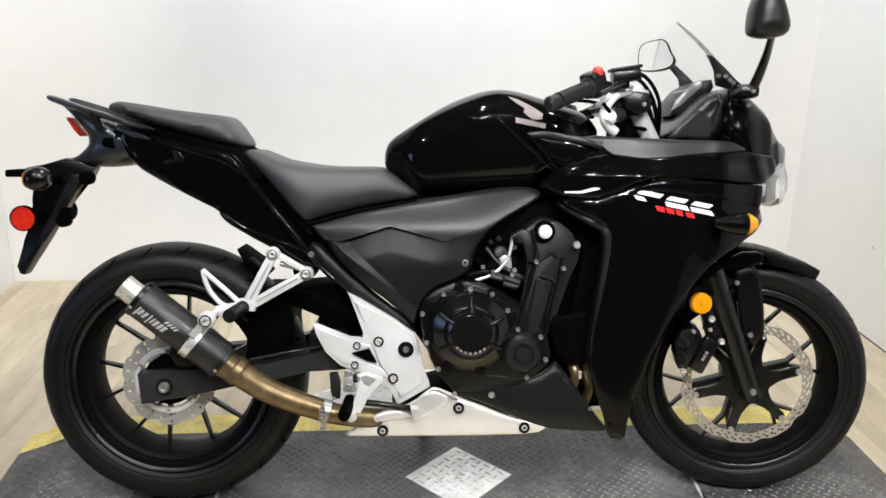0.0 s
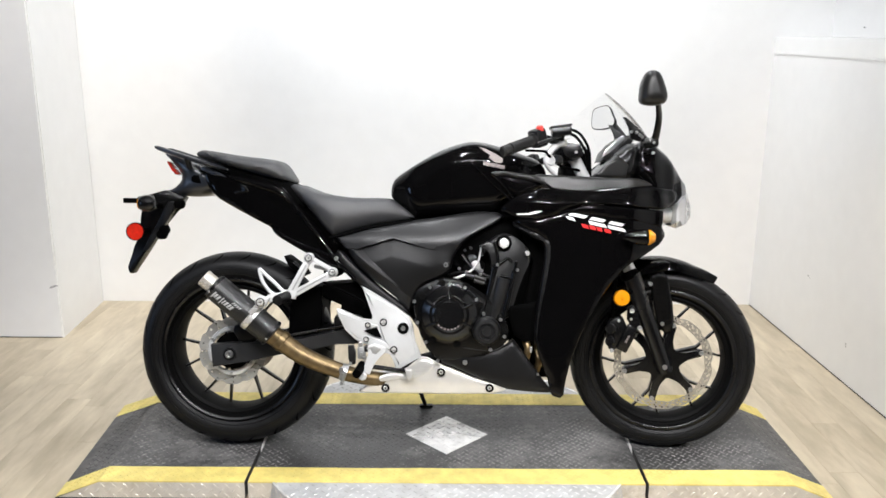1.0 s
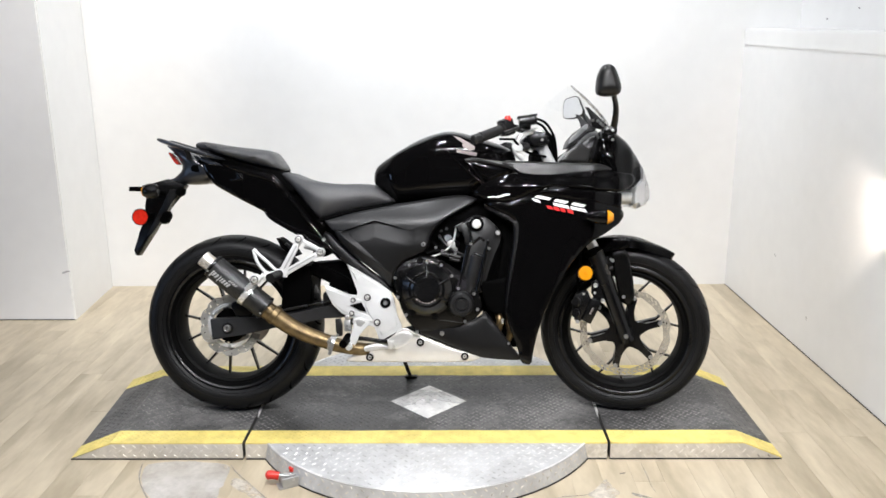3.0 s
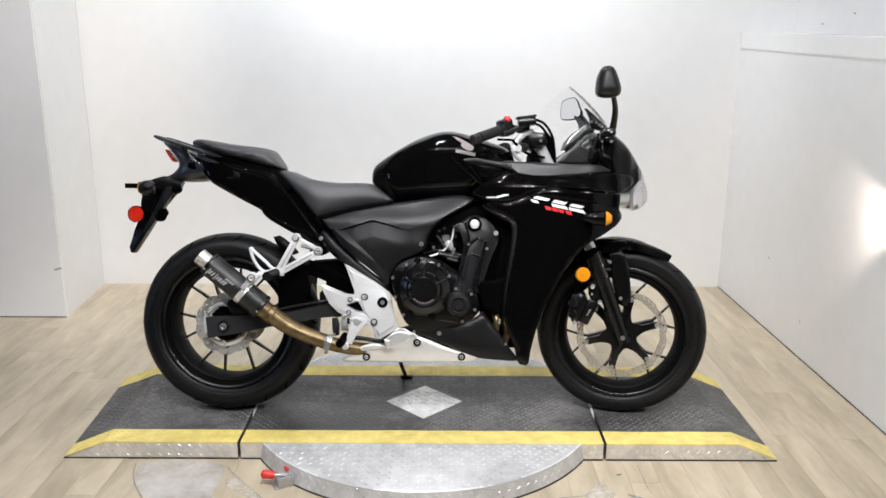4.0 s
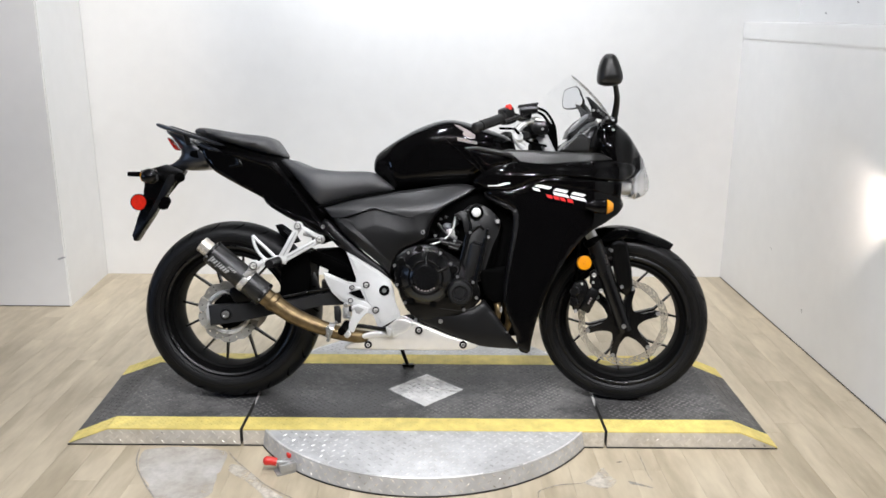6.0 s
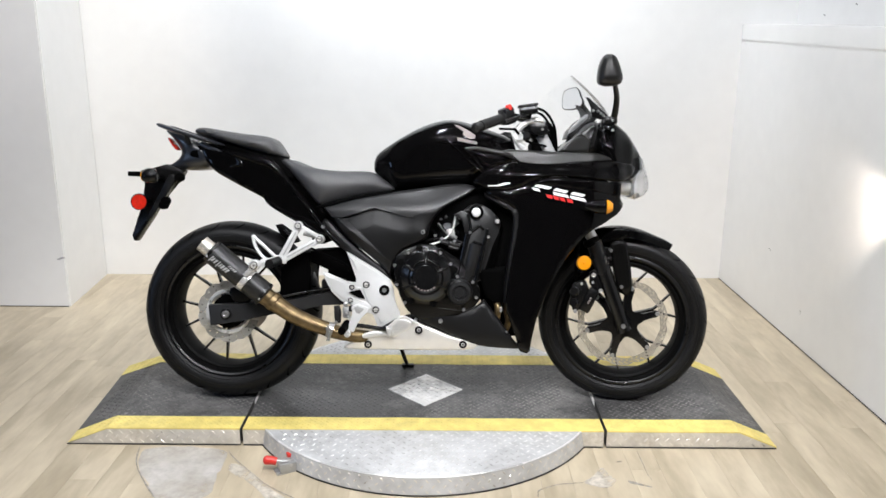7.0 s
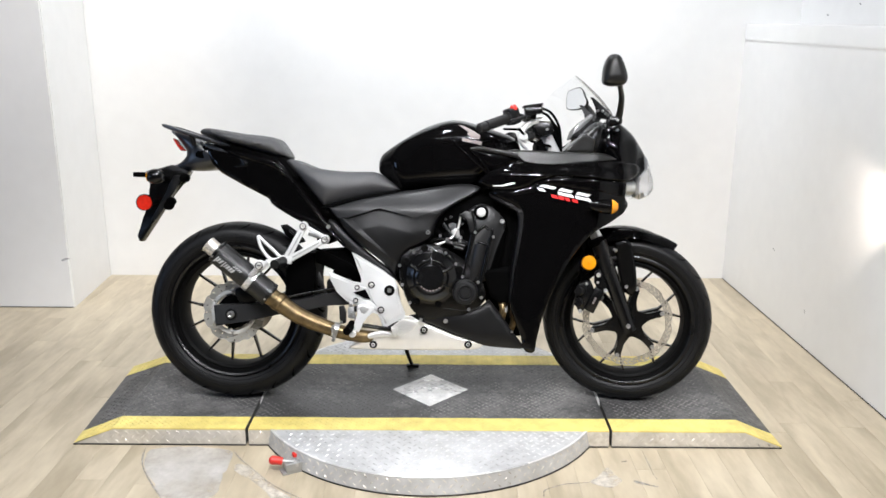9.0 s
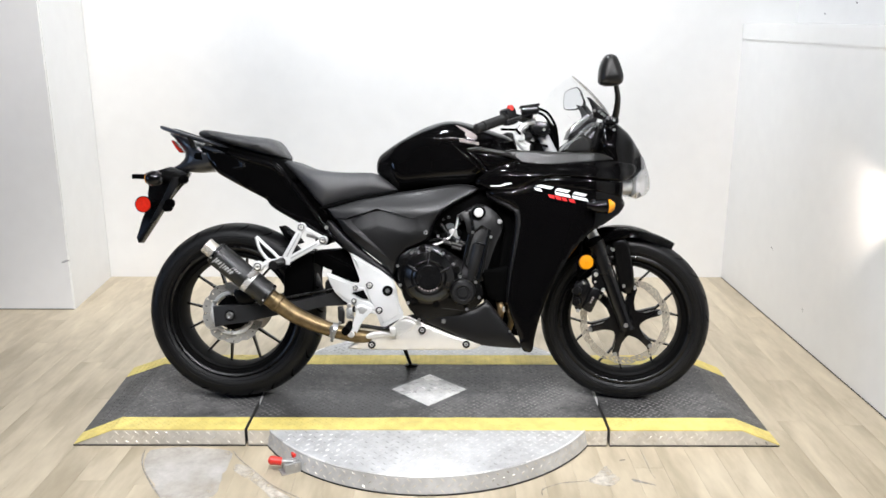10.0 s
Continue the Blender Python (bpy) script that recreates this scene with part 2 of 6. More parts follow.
def wood_material():
    m = bpy.data.materials.new("wood_vinyl_plank")
    m.use_nodes = True
    nt = m.node_tree
    b = nt.nodes["Principled BSDF"]
    co, info = node_of(m, "ShaderNodeTexCoord"), node_of(m, "ShaderNodeObjectInfo")
    off = node_of(m, "ShaderNodeVectorMath")
    off.operation = "MULTIPLY_ADD"
    off.inputs[1].default_value = (7.3, 11.9, 3.1)
    rnd = node_of(m, "ShaderNodeCombineXYZ")
    for i in range(3):
        nt.links.new(info.outputs["Random"], rnd.inputs[i])
    nt.links.new(rnd.outputs[0], off.inputs[0]), nt.links.new(co.outputs["Object"], off.inputs[2])
    mp = node_of(m, "ShaderNodeMapping")
    mp.inputs["Scale"].default_value = (8, 1.9, 1)
    nt.links.new(off.outputs[0], mp.inputs[0])
    big, fine = node_of(m, "ShaderNodeTexNoise"), node_of(m, "ShaderNodeTexNoise")
    big.inputs["Scale"].default_value, big.inputs["Detail"].default_value, big.inputs["Distortion"].default_value = 1.1, 3, 0.5
    fine.inputs["Scale"].default_value, fine.inputs["Detail"].default_value = 6.5, 8
    nt.links.new(mp.outputs[0], big.inputs["Vector"]), nt.links.new(mp.outputs[0], fine.inputs["Vector"])
    ramp = node_of(m, "ShaderNodeValToRGB")
    e = ramp.color_ramp.elements
    e[0].position, e[0].color = 0.28, (0.35, 0.292, 0.200, 1)
    e[1].position, e[1].color = 0.74, (0.575, 0.498, 0.362, 1)
    e.new(0.44).color = (0.42, 0.355, 0.250, 1)
    e.new(0.58).color = (0.50, 0.426, 0.306, 1)
    mixv = node_of(m, "ShaderNodeMath")
    mixv.operation = "MULTIPLY_ADD"
    mixv.inputs[1].default_value = 0.30
    tone = node_of(m, "ShaderNodeMath")
    tone.operation = "MULTIPLY_ADD"
    tone.inputs[1].default_value, tone.inputs[2].default_value = 0.07, -0.17
    nt.links.new(info.outputs["Random"], tone.inputs[0])
    add = node_of(m, "ShaderNodeMath")
    nt.links.new(big.outputs[0], add.inputs[0]), nt.links.new(tone.outputs[0], add.inputs[1])
    nt.links.new(fine.outputs[0], mixv.inputs[0]), nt.links.new(add.outputs[0], mixv.inputs[2])
    nt.links.new(mixv.outputs[0], ramp.inputs[0])
    nt.links.new(ramp.outputs[0], b.inputs["Base Color"])
    b.inputs["Roughness"].default_value = 0.36
    bump = node_of(m, "ShaderNodeBump")
    bump.inputs["Strength"].default_value, bump.inputs["Distance"].default_value = 0.15, 0.002
    nt.links.new(fine.outputs[0], bump.inputs["Height"]), nt.links.new(bump.outputs[0], b.inputs["Normal"])
    return m


M["wood"] = wood_material()


def carbon_material():
    m = material("carbon_weave", (0.012, 0.012, 0.012), 0.32, coat=0.08, var=0.2, spec=0.4, bump=0.3, bump_scale=700)
    nt = m.node_tree
    b = nt.nodes["Principled BSDF"]
    co, ch = node_of(m, "ShaderNodeTexCoord"), node_of(m, "ShaderNodeTexChecker")
    ch.inputs["Scale"].default_value = 250
    ch.inputs[1].default_value, ch.inputs[2].default_value = (0.002, 0.002, 0.002, 1), (0.026, 0.026, 0.025, 1)
    nt.links.new(co.outputs["Object"], ch.inputs[0]), nt.links.new(ch.outputs[0], b.inputs["Base Color"])
    return m


M["carbon"] = carbon_material()


def texture_panel_material():
    """Matte plastic with a fine moulded weave, glossier on its raised threads; its colour is lightened for lamplight.
    """
    m = material("embossed_plastic_lit_tone", (0.0145, 0.0145, 0.015), 0.42, spec=0.52, var=0.2)
    nt = m.node_tree
    b = nt.nodes["Principled BSDF"]
    co, mp, ch, bu, rr = (node_of(m, k) for k in ("ShaderNodeTexCoord", "ShaderNodeMapping", "ShaderNodeTexChecker", "ShaderNodeBump", "ShaderNodeMapRange"))
    mp.inputs["Rotation"].default_value = (0, radians(12), 0)
    mp.inputs["Scale"].default_value = (1.0, 0.02, 1.5)
    ch.inputs["Scale"].default_value = 175
    bu.inputs["Strength"].default_value, bu.inputs["Distance"].default_value = 0.55, 0.002
    rr.inputs[3].default_value, rr.inputs[4].default_value = 0.33, 0.52
    nt.links.new(co.outputs["Object"], mp.inputs[0]), nt.links.new(mp.outputs[0], ch.inputs[0])
    nt.links.new(ch.outputs["Fac"], bu.inputs["Height"]), nt.links.new(bu.outputs[0], b.inputs["Normal"])
    nt.links.new(ch.outputs["Fac"], rr.inputs[0]), nt.links.new(rr.outputs[0], b.inputs["Roughness"])
    return m


M["emboss"] = texture_panel_material()
M["tailplastic"] = material("satin_black_tail_plastic", (0.012, 0.0135, 0.017), 0.30, spec=1.0, var=0.2, bump=0.08, bump_scale=700, rough_var=0.05)
M["mirrorshell"] = material("grey_black_mirror_plastic", (0.009, 0.0088, 0.0085), 0.34, spec=0.4, var=0.15, bump=0.1, bump_scale=900)


# ---- mesh helpers ----
def finish(name, bm, mat, parent=None, label="", smooth=True, angle=40):
    """Links a bmesh as one mesh object."""
    bmesh.ops.recalc_face_normals(bm, faces=bm.faces)
    if smooth:
        for f in bm.faces:
            f.smooth = True
        for e in bm.edges:
            if len(e.link_faces) == 2 and e.calc_face_angle(0) > radians(angle):
                e.smooth = False
    me = bpy.data.meshes.new(name)
    bm.to_mesh(me)
    bm.free()
    me.materials.append(M[mat])
    ob = new(name, me)
    if parent:
        ob.parent = parent
    if label:
        ob["label"] = label
    return ob


def part(name, bm, mat, parent, label="", smooth=True, angle=40):
    return finish(name, bm, mat, parent, label, smooth, angle)


def chaikin(pts, n):
    for _ in range(n):
        out = []
        for a, b in zip(pts, pts[1:] + pts[:1]):
            out += [(a[0] * 0.78 + b[0] * 0.22, a[1] * 0.78 + b[1] * 0.22), (a[0] * 0.22 + b[0] * 0.78, a[1] * 0.22 + b[1] * 0.78)]
        pts = out
    return pts


def resample(pts, step):
    out = []
    for a, b in zip(pts, pts[1:] + pts[:1]):
        n = max(1, int(math.hypot(b[0] - a[0], b[1] - a[1]) / step))
        out += [(a[0] + (b[0] - a[0]) * i / n, a[1] + (b[1] - a[1]) * i / n) for i in range(n)]
    return out


def edge_distance(q, loop):
    a = np.array(loop)
    b = np.roll(a, -1, 0)
    d = b - a
    t = np.clip(((q[:, None] - a) * d).sum(2) / np.maximum((d * d).sum(1), 1e-12), 0, 1)
    return np.sqrt(((q[:, None] - (a + t[..., None] * d)) ** 2).sum(2)).min(1)


def sheet(outline, step=0.012, cut=2, r=0.0, extra=()):
    """Triangulates an outline in x and z with points inside it: points, distance to the edge, triangles, number of edge points."""
    from mathutils.geometry import delaunay_2d_cdt
    loop = resample(chaikin(list(outline), cut), step)
    a = np.array(loop)
    lo, hi = a.min(0), a.max(0)
    gx, gz = np.meshgrid(np.arange(lo[0], hi[0], step), np.arange(lo[1], hi[1], step))
    gx[1::2] += step / 2
    q = np.stack([gx.ravel(), gz.ravel()], 1)
    b = np.roll(a, -1, 0)
    cross = (a[:, 1] > q[:, None, 1]) != (b[:, 1] > q[:, None, 1])
    xi = a[:, 0] + (q[:, None, 1] - a[:, 1]) * (b[:, 0] - a[:, 0]) / np.where(b[:, 1] == a[:, 1], 1e-9, b[:, 1] - a[:, 1])
    inside = (cross & (q[:, None, 0] < xi)).sum(1) % 2 == 1
    q = q[inside]
    rings = []
    if r:
        nx = np.roll(a, -1, 0) - np.roll(a, 1, 0)
        area = (a[:, 0] * np.roll(a[:, 1], -1) - np.roll(a[:, 0], -1) * a[:, 1]).sum()
        nv = np.stack([-nx[:, 1], nx[:, 0]], 1) * (1 if area > 0 else -1)
        nv /= np.maximum(np.linalg.norm(nv, axis=1, keepdims=True), 1e-9)
        for dist in (0.12 * r, 0.35 * r, 0.7 * r) if r < 0.03 else (0.08 * r, 0.22 * r, 0.4 * r):
            ring = a + nv * dist
            rings.append(ring[edge_distance(ring, loop) > dist * 0.93])
        inner = (0.7 if r < 0.03 else 0.4) * r + step * 0.45
    else:
        inner = step * 0.55
    q = q[edge_distance(q, loop) > inner]
    if len(extra):
        ex = np.array(extra)
        ex = ex[edge_distance(ex, loop) > 0.002]
        q = q[np.sqrt(((q[:, None] - ex) ** 2).sum(2)).min(1) > step * 0.45]
        rings = [g[np.sqrt(((g[:, None] - ex) ** 2).sum(2)).min(1) > 0.0015] for g in rings] + [ex]
    q = np.concatenate(rings + [q]) if rings else q
    pts = [Vector(p) for p in loop] + [Vector(p) for p in q]
    n = len(loop)
    v, _, f, _, _, _ = delaunay_2d_cdt(pts, [(i, (i + 1) % n) for i in range(n)], [list(range(n))], 1, 1e-6)
    v = np.array([tuple(p) for p in v])
    return v, edge_distance(v, loop), f, n


def dome(d, r):
    u = np.clip(d / r, 0, 1)
    return np.sqrt(np.clip(1 - (1 - u) ** 2, 0, 1))


def width_of(fn, v):
    return np.array([fn(x, z) for x, z in v]) if callable(fn) else np.full(len(v), fn)


def body(name, outline, width, r, mat, parent, label="", y0=0.0, step=0.012, cut=2, least=0.15, angle=60):
    """A solid with that side outline, symmetric about y0, half as wide as width, its edges rounded over r."""
    v, d, f, n = sheet(outline, step, cut, r)
    w = width_of(width, v) * (least + (1 - least) * dome(d, r))
    bm = bmesh.new()
    right = [bm.verts.new((x, y0 - h, z)) for (x, z), h in zip(v, w)]
    left = [bm.verts.new((x, y0 + h, z)) for (x, z), h in zip(v, w)]
    for t in f:
        bm.faces.new([right[i] for i in t])
        bm.faces.new([left[i] for i in reversed(t)])
    rim = [e for e in bm.edges if len(e.link_faces) == 1]
    bmesh.ops.bridge_loops(bm, edges=rim)
    return part(name, bm, mat, parent, label, angle=angle)


def panel(name, outline, width, mat, parent, label="", side=-1, th=0.01, r=0.012, step=0.012, cut=2, y0=0.0, crown=0.0, crown_r=0.08, angle=50, extra=()):
    """A curved panel on one side of the bike, th thick, with rounded edges; crown makes its middle stand out."""
    v, d, f, n = sheet(outline, step, cut, r, extra)
    w = width_of(width, v)
    out = w + crown * dome(d, crown_r) - th * (1 - dome(d, r)) * 0.8
    bm = bmesh.new()
    o = [bm.verts.new((x, y0 + side * h, z)) for (x, z), h in zip(v, out)]
    i = [bm.verts.new((x, y0 + side * (h - th), z)) for (x, z), h in zip(v, w)]
    for t in f:
        bm.faces.new([o[k] for k in t])
        bm.faces.new([i[k] for k in reversed(t)])
    rim = [e for e in bm.edges if len(e.link_faces) == 1]
    bmesh.ops.bridge_loops(bm, edges=rim)
    return part(name, bm, mat, parent, label, angle=angle)


def prism(name, outline, ya, yb, mat, parent, label="", bevel=0.003, cut=0, smooth=True):
    """An outline in x and z, extruded from ya to yb with bevelled edges."""
    pts = chaikin(list(outline), cut) if cut else list(outline)
    bm = bmesh.new()
    a = [bm.verts.new((x, ya, z)) for x, z in pts]
    b = [bm.verts.new((x, yb, z)) for x, z in pts]
    n = len(pts)
    bm.faces.new(a), bm.faces.new(b[::-1])
    for i in range(n):
        bm.faces.new((a[i], b[i], b[(i + 1) % n], a[(i + 1) % n]))
    if bevel:
        caps = [e for e in bm.edges if abs(e.verts[0].co.y - e.verts[1].co.y) < 1e-6]
        bmesh.ops.bevel(bm, geom=caps, offset=bevel, segments=2, affect="EDGES", profile=0.5)
    return part(name, bm, mat, parent, label, smooth, 35)


def box(bm, lo, hi, m=None):
    c = [(lo[k] + hi[k]) / 2 for k in range(3)]
    s = [hi[k] - lo[k] for k in range(3)]
    mat = Matrix.Translation(c) @ Matrix.Diagonal((*s, 1))
    return bmesh.ops.create_cube(bm, size=1, matrix=(m @ mat) if m else mat)["verts"]


def block(name, lo, hi, mat, parent, label="", bevel=0.004, m=None):
    bm = bmesh.new()
    box(bm, lo, hi, m)
    if bevel:
        bmesh.ops.bevel(bm, geom=list(bm.edges), offset=bevel, segments=2, affect="EDGES", profile=0.5)
    return part(name, bm, mat, parent, label, True, 35)


def lathe(name, profile, center, mat, parent, label="", n=64, axis=None, closed=False, angle=35):
    """Turns a profile of (radius, height) round an axis through center (by default y)."""
    ax = Vector(axis or (0, 1, 0)).normalized()
    q = ax.to_track_quat("Z", "Y").to_matrix().to_4x4()
    m = Matrix.Translation(center) @ q
    bm = bmesh.new()
    rings = []
    for r, h in profile:
        if r < 1e-5:
            rings.append([bm.verts.new(m @ Vector((0, 0, h)))])
        else:
            rings.append([bm.verts.new(m @ Vector((r * math.cos(2 * math.pi * k / n), r * math.sin(2 * math.pi * k / n), h))) for k in range(n)])
    pairs = list(zip(rings, rings[1:])) + ([(rings[-1], rings[0])] if closed else [])
    for a, b in pairs:
        for k in range(n):
            j = (k + 1) % n
            q4 = [a[k % len(a)], a[j % len(a)], b[j % len(b)], b[k % len(b)]]
            u = list(dict.fromkeys(q4))
            if len(u) > 2:
                bm.faces.new(u)
    return part(name, bm, mat, parent, label, True, angle)


def spline(pts, n=8):
    p = [Vector(pts[0])] + [Vector(q) for q in pts] + [Vector(pts[-1])]
    out = []
    for i in range(1, len(p) - 2):
        for k in range(n):
            t = k / n
            out.append(0.5 * (2 * p[i] + (p[i + 1] - p[i - 1]) * t + (2 * p[i - 1] - 5 * p[i] + 4 * p[i + 1] - p[i + 2]) * t * t
                              + (3 * p[i] - p[i - 1] - 3 * p[i + 1] + p[i + 2]) * t ** 3))
    return out + [p[-2]]


def tube(name, pts, r, mat, parent, label="", sides=14, n=8, flat=1.0, straight=False):
    """A rod or pipe along points; r is one radius or one for each end."""
    path = [Vector(p) for p in pts] if straight else spline(pts, n)
    r0, r1 = r if isinstance(r, tuple) else (r, r)
    bm = bmesh.new()
    rings = []
    up = Vector((0, 1, 0))
    for i, p in enumerate(path):
        t = (path[min(i + 1, len(path) - 1)] - path[max(i - 1, 0)]).normalized()
        a = t.cross(up)
        a = a.normalized() if a.length > 0.1 else t.cross(Vector((0, 0, 1))).normalized()
        b = a.cross(t).normalized()
        rr = r0 + (r1 - r0) * i / max(len(path) - 1, 1)
        rings.append([bm.verts.new(p + a * rr * math.cos(2 * math.pi * k / sides) + b * rr * flat * math.sin(2 * math.pi * k / sides)) for k in range(sides)])
    for a, b in zip(rings, rings[1:]):
        for k in range(sides):
            bm.faces.new((a[k], a[(k + 1) % sides], b[(k + 1) % sides], b[k]))
    bm.faces.new(rings[0]), bm.faces.new(rings[-1][::-1])
    return part(name, bm, mat, parent, label, True, 50)


def bolt(x, y, z, r, parent, mat="chrome", h=0.006, washer=None, name="bolt"):
    r *= 0.84
    if washer:
        lathe("washer", [(0, 0), (washer, 0), (washer, 0.003), (0, 0.004)], (x, y, z), "satin", parent, n=20, axis=(0, -1, 0))
    return lathe(name, [(0, h * 0.55), (r * 0.45, h * 0.55), (r * 0.55, h), (r * 0.8, h), (r, h * 0.7), (r, 0), (0, 0)], (x, y, z), mat, parent, n=14, axis=(0, -1, 0))


def lerp(table, x):
    for (a, u), (b, w) in zip(table, table[1:]):
        if x <= b:
            t = min(max((x - a) / (b - a), 0), 1)
            t = t * t * (3 - 2 * t)
            return u + (w - u) * t
    return table[-1][1]

# ---- structure ----
BACK, RIGHT, PILLAR_X, PILLAR_Y, LEDGE, CAP = 1.655, 1.635, -1.811, 1.083, 1.315, 1.400


def wall(name, lo, hi, mat="wallpaint", label="", bevel=0.0):
    bm = bmesh.new()
    box(bm, lo, hi)
    if bevel:
        bmesh.ops.bevel(bm, geom=list(bm.edges), offset=bevel, segments=2, affect="EDGES")
    return tagged(finish(name, bm, mat, smooth=False), label, kind="structure")


wall("wall_north", (-1.95, BACK, -0.02), (2.6, BACK + 0.12, 3.0), label="plain white painted back wall")
jog = wall("wall_jog", (-4.6, PILLAR_Y, -0.02), (PILLAR_X, BACK - 0.0005, 3.0), label="white painted wall standing forward of the bay", bevel=0.006)
for v in jog.data.vertices:
    if v.co.x > -3 and v.co.y > 1.4:
        v.co.x -= 0.043
half = wall("wall_east", (RIGHT, -1.6, -0.02), (RIGHT + 0.12, BACK, LEDGE), label="white painted half wall with faint smudges")
cap = wall("trim_cap", (RIGHT - 0.005, -1.6, LEDGE), (RIGHT + 0.30, BACK - 0.001, CAP), "ledgepaint", "white painted cap board along the half wall", 0.005)
wall("wall_east_upper", (RIGHT + 0.28, -1.6, CAP - 0.08), (RIGHT + 0.40, BACK, 3.0), label="white upper wall set back behind the cap board")
for ob in (half, cap):      # the cap board drops a little towards the room
    for v in ob.data.vertices:
        if v.co.z > 1:
            v.co.z -= 0.0155 * (BACK - 0.04 - v.co.y)
# unseen walls and ceiling, coloured dark so the gloss paint mirrors little light
wall("wall_south", (-4.6, -6.6, -0.02), (4.0, -6.48, 3.0), "roomdark", "unseen far wall coloured near-black to keep reflections dark")
wall("wall_west", (-4.7, -6.6, -0.02), (-4.58, PILLAR_Y, 3.0), "roomdark", "unseen side wall coloured near-black to keep reflections dark")
wall("wall_east_far", (3.9, -6.6, -0.02), (4.02, -1.6, 3.0), "roomdark", "unseen side wall coloured near-black to keep reflections dark")
wall("wall_return", (RIGHT, -1.72, -0.02), (4.0, -1.6, 3.0), "roomdark", "unseen near-black return wall that closes the room")
wall("ceiling", (-4.7, -6.6, 3.0), (4.1, BACK + 0.12, 3.08), "ceil", "unseen ceiling coloured dark to keep reflections dark")
floor = wall("floor", (-4.7, -6.6, -0.06), (4.1, BACK + 0.12, -0.0035), "gap", "pale wood-look vinyl plank floor")

# planks run away from the camera
PLANK_W, PLANK_L = 0.098, 0.92


def plank_mesh():
    bm = bmesh.new()
    box(bm, (-PLANK_W / 2 + 0.0002, -PLANK_L / 2 + 0.0002, -0.006), (PLANK_W / 2 - 0.0002, PLANK_L / 2 - 0.0002, 0))
    tops = [e for e in bm.edges if all(v.co.z > -0.001 for v in e.verts)]
    bmesh.ops.bevel(bm, geom=tops, offset=0.0005, segments=1, affect="EDGES")
    me = bpy.data.meshes.new("plank")
    bm.to_mesh(me)
    bm.free()
    me.materials.append(M["wood"])
    return me


PLANK = plank_mesh()
rng = random.Random(4)
rest = bmesh.new()
for i in range(-47, 41):
    x = i * PLANK_W + 0.03
    off = rng.random() * PLANK_L
    for j in range(-8, 4):
        y = j * PLANK_L + off
        if y - PLANK_L / 2 > BACK or y + PLANK_L / 2 < -6.55:
            continue
        if -2.45 < x < 1.75 and y > -1.35:
            p = new("plank", PLANK)
            p.location, p.parent = (x, y, 0), floor
        else:
            box(rest, (x - PLANK_W / 2 + 0.0002, max(y - PLANK_L / 2, -6.6) + 0.0002, -0.006), (x + PLANK_W / 2 - 0.0002, y + PLANK_L / 2 - 0.0002, 0))
tagged(finish("floor_planks", rest, "wood", smooth=False), "pale wood-look vinyl planks of the showroom", kind="stuff").parent = floor


# ---- ramp and turntable ----
def lozenge(bm, m, l, w, h):
    """One raised tread of a chequer plate: a low pointed ridge."""
    v = [bm.verts.new(m @ Vector(c)) for c in ((-l / 2, 0, 0), (0, -w / 2, 0), (l / 2, 0, 0), (0, w / 2, 0), (-l * 0.22, 0, h), (l * 0.22, 0, h))]
    for f in ((0, 1, 4), (1, 5, 4), (1, 2, 5), (2, 3, 5), (3, 4, 5), (3, 0, 4)):
        bm.faces.new([v[k] for k in f])


def treads(name, test, place, u0, u1, v0, v1, mat, parent, pitch=0.0345, label="", size=1.0):
    """Raised treads in rows; each row leans the other way and is set half a step along."""
    bm = bmesh.new()
    for j in range(int(2 * (v1 - v0) / pitch) + 1):
        for i in range(int((u1 - u0) / pitch) + 1):
            u, v = u0 + (i + 0.25 + 0.5 * (j % 2)) * pitch, v0 + (j + 0.5) * pitch / 2
            if u < u1 and test(u, v):
                lozenge(bm, place(u, v) @ Matrix.Rotation(radians(45 if j % 2 else -45), 4, "Z"), 0.023 * size, 0.0062 * size, 0.0020 * size)
    me = bpy.data.meshes.new(name)
    bm.to_mesh(me)
    bm.free()
    me.materials.append(M[mat])
    ob = tagged(new(name, me), label, kind="stuff")
    ob.parent = parent
    return ob


H, YF, YB, SEAM = 0.06, -0.319, 0.335, 0.611


def deck_z(x):
    a = abs(x)
    lo, hi = 1.06, 1.2
    return H if a < lo else max(0.002, H - (H - 0.002) * (a - lo) / (hi - lo))


